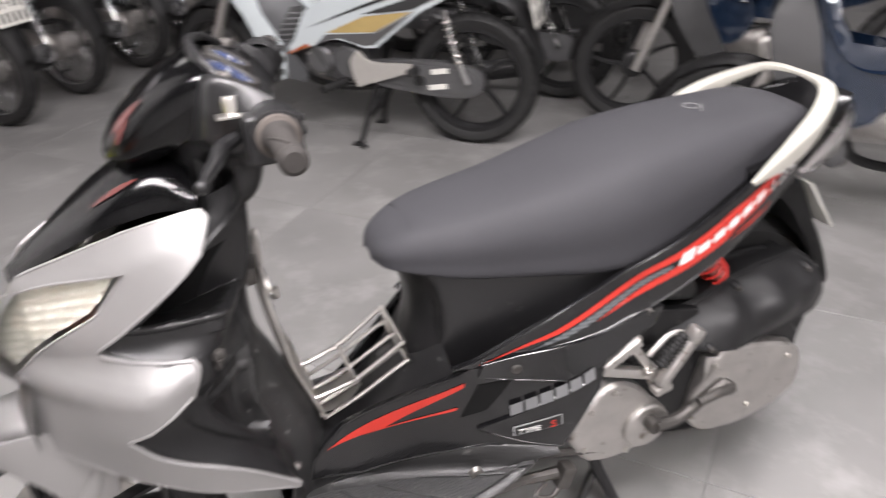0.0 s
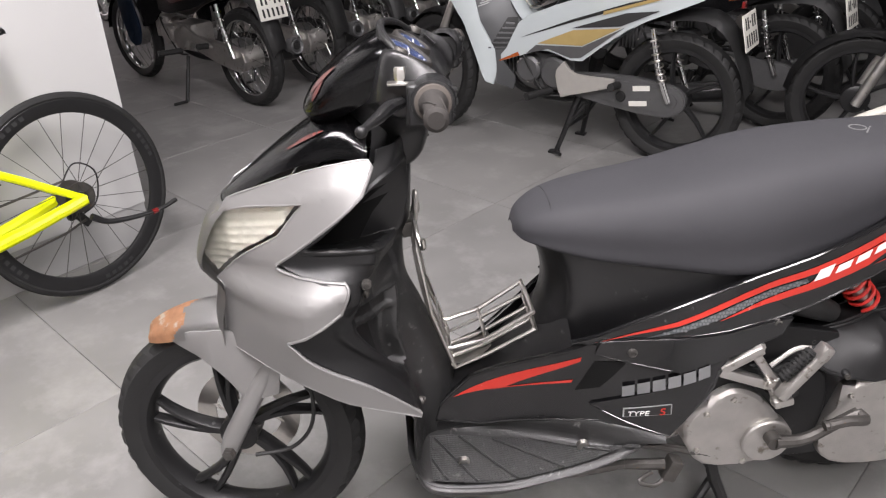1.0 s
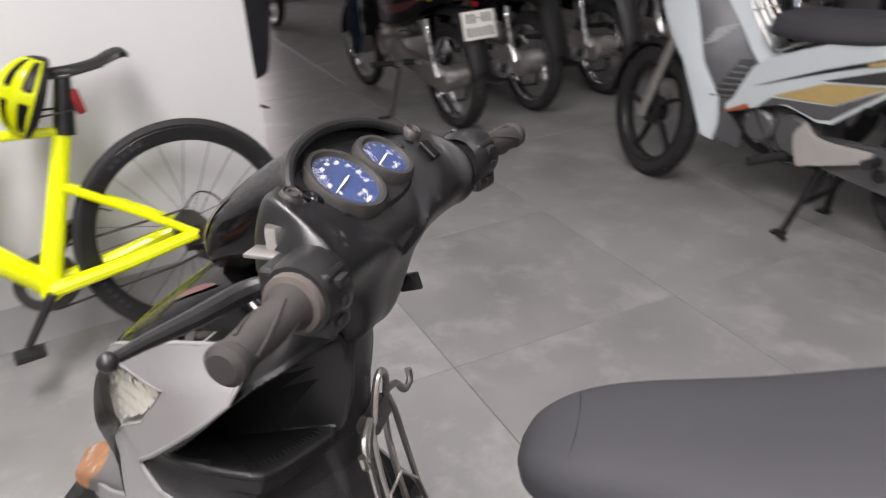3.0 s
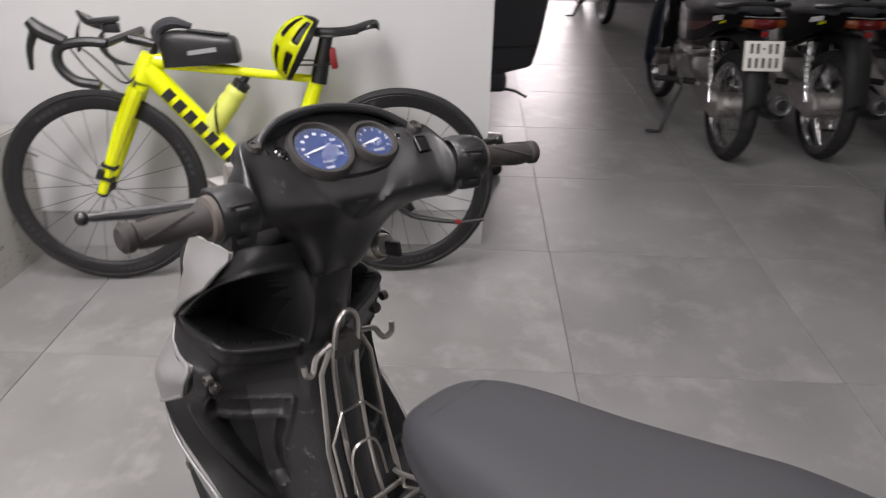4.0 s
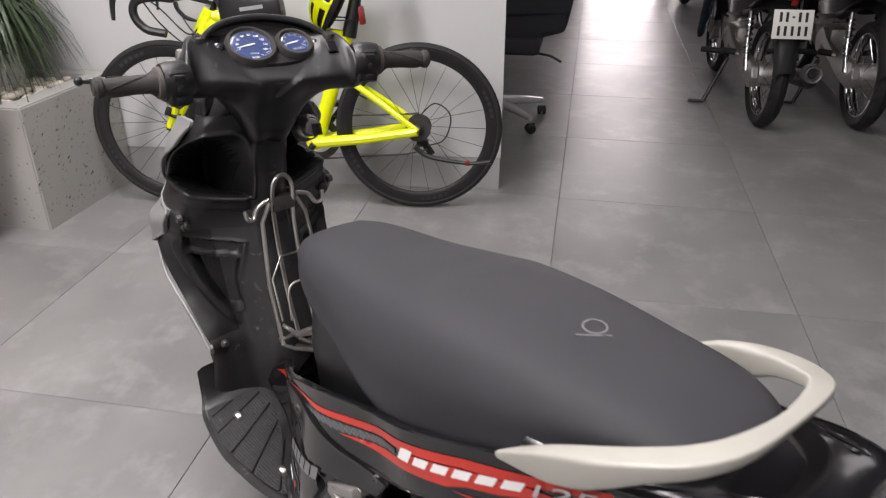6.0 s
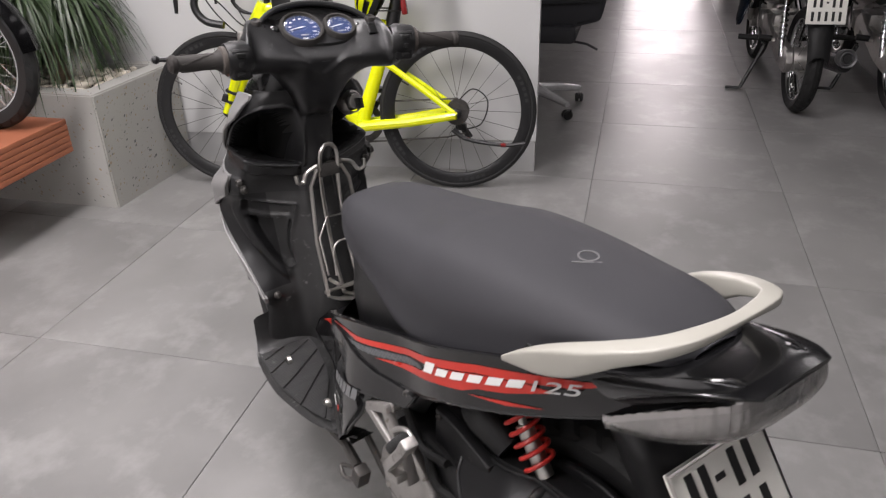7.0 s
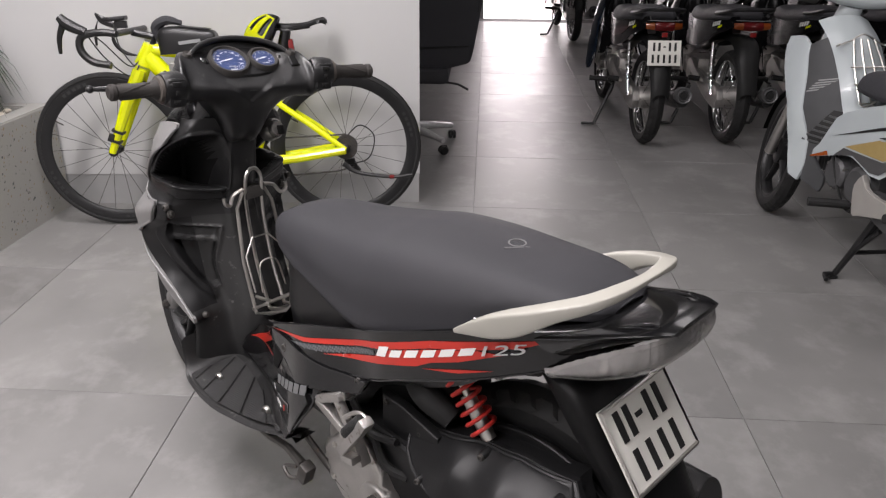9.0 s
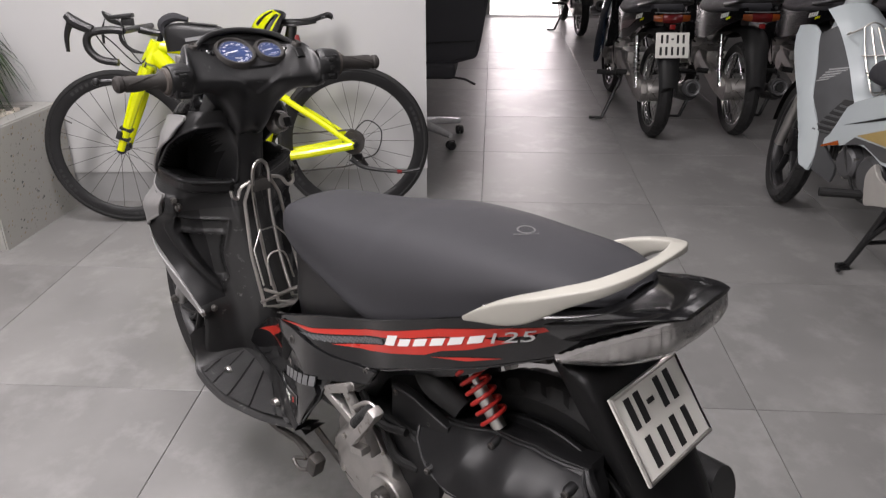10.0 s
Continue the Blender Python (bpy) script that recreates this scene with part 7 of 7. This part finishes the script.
    bm = bmesh.new()
    for s in (1, -1):
        tube(bm, [(0.42, 0.055 * s, 0.275), (0.42 + 0.10 * s, 0.065 * s, 0.275 - 0.13 * s)], [0.014, 0.010], 8)
        box(bm, (0.08, 0.06, 0.02), pose(0.42 + 0.10 * s, 0.10 * s, 0.275 - 0.135 * s), 0.005)
    part("crank", bm, M_MATT, b)
    bm = bmesh.new()
    box(bm, (0.05, 0.03, 0.03), pose(-0.01, -0.07, 0.255), 0.008)
    box(bm, (0.03, 0.014, 0.055), pose(-0.035, -0.07, 0.228, 0, 35, 0), 0.006)
    tube(bm, [(-0.02, -0.07, 0.24), (-0.10, -0.075, 0.27), (-0.125, -0.072, 0.37), (-0.06, -0.07, 0.42), (0.01, -0.065, 0.36)], 0.003, 6, 24)
    part("derailleur", bm, M_MATT, b)
    # folded side stand
    bm = bmesh.new()
    tube(bm, [(0.012, 0.085, 0.280), (-0.05, 0.09, 0.240), (-0.20, 0.10, 0.219), (-0.29, 0.10, 0.228)], [0.012, 0.009, 0.0075, 0.008], 8, 16)
    st = part("side_stand", bm, M_MATT, b, "black bicycle stand folded up")
    bm = bmesh.new()
    tube(bm, [(-0.19, 0.10, 0.219), (-0.21, 0.10, 0.2195)], 0.0095, 8)
    part("stand_band", bm, M_REDLENS, st)
    return b


BIKE = Matrix.Translation((2.282, -1.148, 0.004)) @ Matrix.Rotation(radians(48.9), 4, "Z") @ Matrix.Rotation(radians(5.0), 4, "X") @ Matrix.Scale(1.022, 4)
bicycle(BIKE)
bottle = thing("water_bottle", BIKE @ pose(0.585, 0, 0.60, 0, -37, 0), "yellow water bottle with a black cap in its cage", "bottle")
bm = bmesh.new()
lathe(bm, [(0.0, -0.095), (0.034, -0.095), (0.036, -0.085), (0.036, 0.03), (0.032, 0.045), (0.036, 0.06), (0.034, 0.075), (0.028, 0.082)], 24, "z")
part("body", bm, M_BOTTLE, bottle, m=pose(0, 0, 0.01))
bm = bmesh.new()
lathe(bm, [(0.029, 0.08), (0.029, 0.105), (0.014, 0.11), (0.012, 0.13), (0.0, 0.132)], 20, "z")
part("cap", bm, M_MATT, bottle, m=pose(0, 0, 0.01))
bm = bmesh.new()
for s in (1, -1):
    tube(bm, [(-0.04, 0, -0.09), (-0.02, 0.038 * s, -0.06), (0.02, 0.036 * s, -0.01), (0.035, 0.0, 0.02)], 0.004, 6, 14)
part("cage", bm, M_MATT, bottle)
bag = thing("frame_bag", BIKE @ pose(0.635, 0, 0.752, 0, 4, 0), "black top-tube phone bag on the bicycle frame", "bag")
bm = bmesh.new()
rows = [[(x, -w, 0), (x, -w * 1.1, h * 0.6), (x, -w * 0.8, h), (x, w * 0.8, h), (x, w * 1.1, h * 0.6), (x, w, 0)] for x, h, w in [(0.125, 0.06, 0.02), (0.11, 0.10, 0.035), (0.05, 0.105, 0.042), (-0.06, 0.085, 0.042), (-0.11, 0.075, 0.038), (-0.12, 0.03, 0.03)]]
grid(bm, rings(rows, 20, 21), True, True)
part("body", bm, M_MATT, bag)
bm = bmesh.new()
box(bm, (0.13, 0.05, 0.004), pose(-0.03, 0, 0.099, 0, -10, 0), 0.0015)
part("clear_window", bm, M_GREYPLASTIC, bag)
bm = bmesh.new()
box(bm, (0.09, 0.003, 0.014), pose(-0.01, 0.047, 0.045, 0, 4, 0))
part("reflective_strip", bm, M_GREYDEC, bag)
bm = bmesh.new()
tube(bm, [(0.12, 0, 0.05), (0.13, 0, 0.11), (0.08, 0, 0.135), (0.02, 0, 0.12)], [0.012, 0.02, 0.02, 0.01], 8, 14)
part("visor", bm, M_SEAT, bag)
helmet = thing("bicycle_helmet", BIKE @ pose(0.315, 0.015, 0.80, 0, 62, 0) @ Matrix.Scale(0.78, 4), "neon yellow and black cycling helmet hung on the saddle", "helmet")
def vent_depth(u, e):
    """How deep a vent of the helmet goes at u along it and e round it (degrees)."""
    best = 0.0
    for mid in (-72, -36, 0, 36, 72):
        for u0, u1 in ((30, 82), (96, 150)):
            best = max(best, ease(9 - abs(e - mid), 0, 3) * ease(u, u0, u0 + 6) * ease(u1 - u, 0, 6))
    return best


bm = bmesh.new()
cells = [[(u, e) for e in np.linspace(-100, 100, 101)] for u in np.linspace(2, 178, 73)]
vs = grid(bm, [[((0.142 - 0.016 * vent_depth(u, e)) * math.cos(radians(u)), (0.100 - 0.014 * vent_depth(u, e)) * math.sin(radians(u)) * math.sin(radians(e)), (0.122 - 0.016 * vent_depth(u, e)) * math.sin(radians(u)) * math.cos(radians(e))) for u, e in row] for row in cells])
for f, (u, e) in zip(bm.faces, [c for row in cells[:-1] for c in row[:-1]]):
    f.material_index = 1 if vent_depth(u + 1, e + 1) > 0.3 or abs(e) > 84 or u > 152 else 0
bmesh.ops.solidify(bm, geom=bm.faces[:], thickness=0.006)
part("shell", bm, [M_YELLOW, M_MATT], helmet, "neon yellow shell with black vents", smooth=50)
bm = bmesh.new()
tube(bm, [(0.132 * math.cos(t), 0.09 * math.sin(t), -0.006) for t in np.linspace(0, 2 * math.pi, 33)[:-1]], 0.010, 8, close=True)
part("rim", bm, M_MATT, helmet)
bm = bmesh.new()
for s in (1, -1):
    tube(bm, [(0.06, 0.08 * s, 0.0), (0.02, 0.06 * s, -0.08), (0.0, 0.0, -0.13)], 0.004, 5, 10)
part("strap", bm, M_INK, helmet)

# ---- planter ----
planter = thing("planter", ROOM, "speckled pale terrazzo planter box filled with pebbles", "planter")
bm = bmesh.new()
out = [(-0.70, 2.0), (-0.125, 1.97), (-0.28, 4.19), (-0.70, 4.19)]
inn = [(-0.61, 2.09), (-0.20, 2.06), (-0.34, 4.1), (-0.61, 4.1)]
ring = lambda o, z: [(a, b, z) for a, b in o]
grid(bm, [ring(out, 0), ring(out, 0.505), ring(inn, 0.505), ring(inn, 0.44)], True)
bmesh.ops.bevel(bm, geom=[e for e in bm.edges if abs(e.verts[0].co.z - 0.505) < 0.01 or abs(e.verts[1].co.z - 0.505) < 0.01], offset=0.006, segments=2, affect="EDGES")
part("box", bm, M_TERRAZZO, planter)
bm = bmesh.new()
rnd = random.Random(4)
for k in range(900):
    if rnd.random() < 0.45:
        x, y, z, nx = -0.70, rnd.uniform(2.0, 3.4), rnd.uniform(0.02, 0.49), Vector((-1, 0, 0))
    elif rnd.random() < 0.75:
        s = rnd.random()
        x, y, z, nx = -0.70 + 0.57 * s, 2.0 - 0.03 * s, rnd.uniform(0.02, 0.49), Vector((-0.05, -1, 0)).normalized()
    else:
        x, y, z, nx = rnd.uniform(-0.70, -0.615), rnd.uniform(2.02, 3.2), 0.505, Vector((0, 0, 1))
    n1 = nx.orthogonal().normalized()
    n2 = nx.cross(n1)
    r = rnd.uniform(0.003, 0.009)
    c = Vector((x, y, z)) + nx * 0.0012
    ph = rnd.random() * 6
    bm.faces.new([bm.verts.new(c + (n1 * math.cos(ph + j * 1.256) + n2 * math.sin(ph + j * 1.256) * rnd.uniform(0.4, 0.8)) * r * rnd.uniform(0.6, 1.1)) for j in range(5)])
for f in bm.faces:
    f.material_index = rnd.choice((0, 0, 1, 1, 2))
CHIPS = [mat("grey_chip", (0.30, 0.29, 0.27), 0.5), mat("brown_chip", (0.28, 0.21, 0.14), 0.5), mat("dark_chip", (0.1, 0.1, 0.1), 0.5)]
tagged(part("terrazzo_speckle", bm, CHIPS, planter), kind="stuff")
bm = bmesh.new()
plate(bm, [(a, b) for a, b in inn], 0.02, pose(0, 0, 0.455, -90, 0, 0))
part("soil", bm, mat("dark_soil", (0.05, 0.04, 0.03), 0.95, vary=0.4, scale=40, bump=0.6, bscale=120), planter)
bm = bmesh.new()
for k in range(480):
    y = rnd.uniform(2.09, 3.7)
    x = rnd.uniform(-0.595, -0.225 - 0.07 * (y - 2.06))
    r = rnd.uniform(0.014, 0.026)
    made = bmesh.ops.create_icosphere(bm, subdivisions=1, radius=1.0)["verts"]
    q = pose(x, y, 0.470 + rnd.uniform(0, 0.025), rnd.uniform(-20, 20), rnd.uniform(-20, 20), rnd.uniform(0, 360)) @ Matrix.Diagonal((r * 1.3, r, r * 0.65, 1))
    for v in made:
        v.co = q @ v.co
peb = part("pebbles", bm, M_PEBBLE, None, smooth=80)
peb.matrix_basis = ROOM
tagged(peb, "smooth cream pebbles covering the planter soil", "pebbles", kind="stuff")


def dracaena(m, seed, height, heads, label):
    rnd = random.Random(seed)
    p = thing("potted_palm", m, label, "plant")
    bm = bmesh.new()
    tube(bm, [(0, 0, -0.06), (0.01, 0, 0.1), (0.0, 0.01, height)], [0.045, 0.036, 0.03], 14, 12)
    tops = []
    for k in range(heads):
        t = k * 2.4 + 0.4
        e = (0.10 * math.cos(t), 0.10 * math.sin(t), height + 0.16 + 0.1 * rnd.random())
        tube(bm, [(0, 0.01, height - 0.02), (e[0] * 0.6, e[1] * 0.6, height + 0.05), e], [0.022, 0.016, 0.012], 10, 8)
        tops.append(e)
    part("trunk", bm, M_TRUNK, p)
    bm = bmesh.new()
    for e in tops:
        for k in range(210):
            t, up = rnd.uniform(0, 6.283), rnd.uniform(-0.2, 1.2)
            ln, w = rnd.uniform(0.24, 0.50), rnd.uniform(0.006, 0.011)
            d = Vector((math.cos(t), math.sin(t), 0))
            sd = Vector((-d.y, d.x, 0))
            a, b = [], []
            for s in np.linspace(0, 1, 6):
                c = Vector(e) + d * ln * (s * (1 - 0.25 * s)) + Vector((0, 0, 1)) * (ln * (up * s * 0.55 - 0.95 * s * s) - 0.05 + 0.05 * rnd.random())
                ww = w * (1 - s) ** 0.6 * (0.5 + s if s < 0.5 else 1)
                a.append(c - sd * ww + Vector((0, 0, ww * 0.5)))
                b.append(c + sd * ww + Vector((0, 0, ww * 0.5)))
            grid(bm, [a, b])
    part("leaves", bm, M_LEAF, p, "long narrow drooping green leaves")
    return p


dracaena(ab(-0.44, 2.36, 0.46), 3, 0.24, 4, "dracaena with a bare trunk and drooping narrow leaves")
dracaena(ab(-0.43, 2.95, 0.46), 8, 0.30, 4, "dracaena with drooping narrow leaves among pebbles")
pot = thing("ceramic_pot", ab(-0.34, 2.33, 0.45), "round white glazed ceramic pot on the pebbles", "pot")
bm = bmesh.new()
lathe(bm, [(0.0, 0.0), (0.04, 0.0), (0.075, 0.05), (0.082, 0.1), (0.065, 0.15), (0.045, 0.165), (0.04, 0.16)], 28, "z")
part("body", bm, M_POT, pot)
# decking bench with a motorcycle wheel on it
deck = thing("decking_platform", ROOM, "stack of red-brown grooved decking boards forming a low platform", "platform")
for k in range(6):
    bm = bmesh.new()
    box(bm, (0.55, 1.6, 0.022), pose(-1.05, 2.89, 0.30 + k * 0.0235), 0.003)
    part("board", bm, M_WOOD, deck)
for a, b in ((-1.15, 2.9), (-0.9, 2.9), (-1.15, 3.5), (-0.9, 3.5)):
    bm = bmesh.new()
    box(bm, (0.06, 0.06, 0.29), pose(a, b, 0.145), 0.003)
    part("leg", bm, M_IRON, deck)
wheel_bike = underbone(ab(-0.93, 3.54, 0.431, -90), "motorcycle parked on the decking, only its wheel in view", M_GLOSS, M_GLOSS, G, accent=None, plate_on=False)

# ---- office chair behind the partition ----
chair = thing("office_chair", ab(1.05, 0.42, 0, 0), "black office chair on a plastic-wrapped five-star base", "chair")
M_WRAP = mat("plastic_wrap", (0.5, 0.5, 0.5), 0.2, vary=0.2, scale=40, coat=0.5)
bm = bmesh.new()
for k in range(5):
    t = radians(k * 72 - 60)
    tube(bm, [(0.03 * math.cos(t), 0.03 * math.sin(t), 0.115), (0.16 * math.cos(t), 0.16 * math.sin(t), 0.105), (0.30 * math.cos(t), 0.30 * math.sin(t), 0.085)], [0.03, 0.023, 0.016], 10)
lathe(bm, [(0.045, 0.08), (0.045, 0.14), (0.03, 0.15)], 18, "z")
part("base", bm, M_WRAP, chair, "chrome base wrapped in plastic")
for k in range(5):
    t = radians(k * 72 - 60)
    bm = bmesh.new()
    for s in (1, -1):
        lathe(bm, [(0.0, 0.024 * s), (0.02, 0.024 * s), (0.027, 0.018 * s), (0.027, 0.004 * s), (0.0, 0.004 * s)], 18, "y")
    box(bm, (0.05, 0.012, 0.035), pose(0, 0, 0.012), 0.008)
    part("caster", bm, M_MATT, chair, m=pose(0.30 * math.cos(t), 0.30 * math.sin(t), 0.028, 0, 0, math.degrees(t) + 70))
bm = bmesh.new()
tube(bm, [(0, 0, 0.12), (0, 0, 0.44)], 0.026, 14)
part("gas_lift", bm, M_GREYPLASTIC, chair)
bm = bmesh.new()
box(bm, (0.50, 0.50, 0.09), pose(0, 0, 0.47), 0.035, 3)
part("seat", bm, M_SEAT, chair)
bm = bmesh.new()
plate(bm, smooth_outline([(-0.30, 0.53), (0.10, 0.44), (0.24, 0.45), (0.30, 0.55), (0.36, 0.80), (0.38, 1.22), (0.30, 1.30), (-0.36, 1.30), (-0.42, 1.22), (-0.385, 0.90), (-0.33, 0.58)], 4, (0, 1, 4, 5, 9)), 0.07, pose(-0.14, -0.05, 0, 0, 0, 90), 0.02)
bk = part("backrest", bm, M_SEAT, chair)
for z in (0.62, 0.98):
    bm = bmesh.new()
    tube(bm, [(-0.178, -0.36, z + 0.012), (-0.182, -0.10, z), (-0.178, 0.2, z - 0.02)], 0.004, 6, 10)
    part("seam", bm, M_INK, bk)
bm = bmesh.new()
tube(bm, [(-0.05, -0.1, 0.42), (-0.1, -0.3, 0.40), (-0.1, -0.36, 0.37)], 0.007, 8)
part("lever", bm, M_MATT, chair)

# ---- floor tiles ----
bm = bmesh.new()
box(bm, (TILE - 0.0018, TILE - 0.0018, 0.012), pose(0, 0, -0.006), 0.0012, 1)
first = part("floor_tile", bm, M_TILE, floor)
first.matrix_basis = pose(TILE / 2, TILE / 2, 0)
for i in range(-6, 8):
    for j in range(-9, 5):
        if (i, j) != (0, 0):
            again(first, floor, pose((i + 0.5) * TILE, (j + 0.5) * TILE, 0))
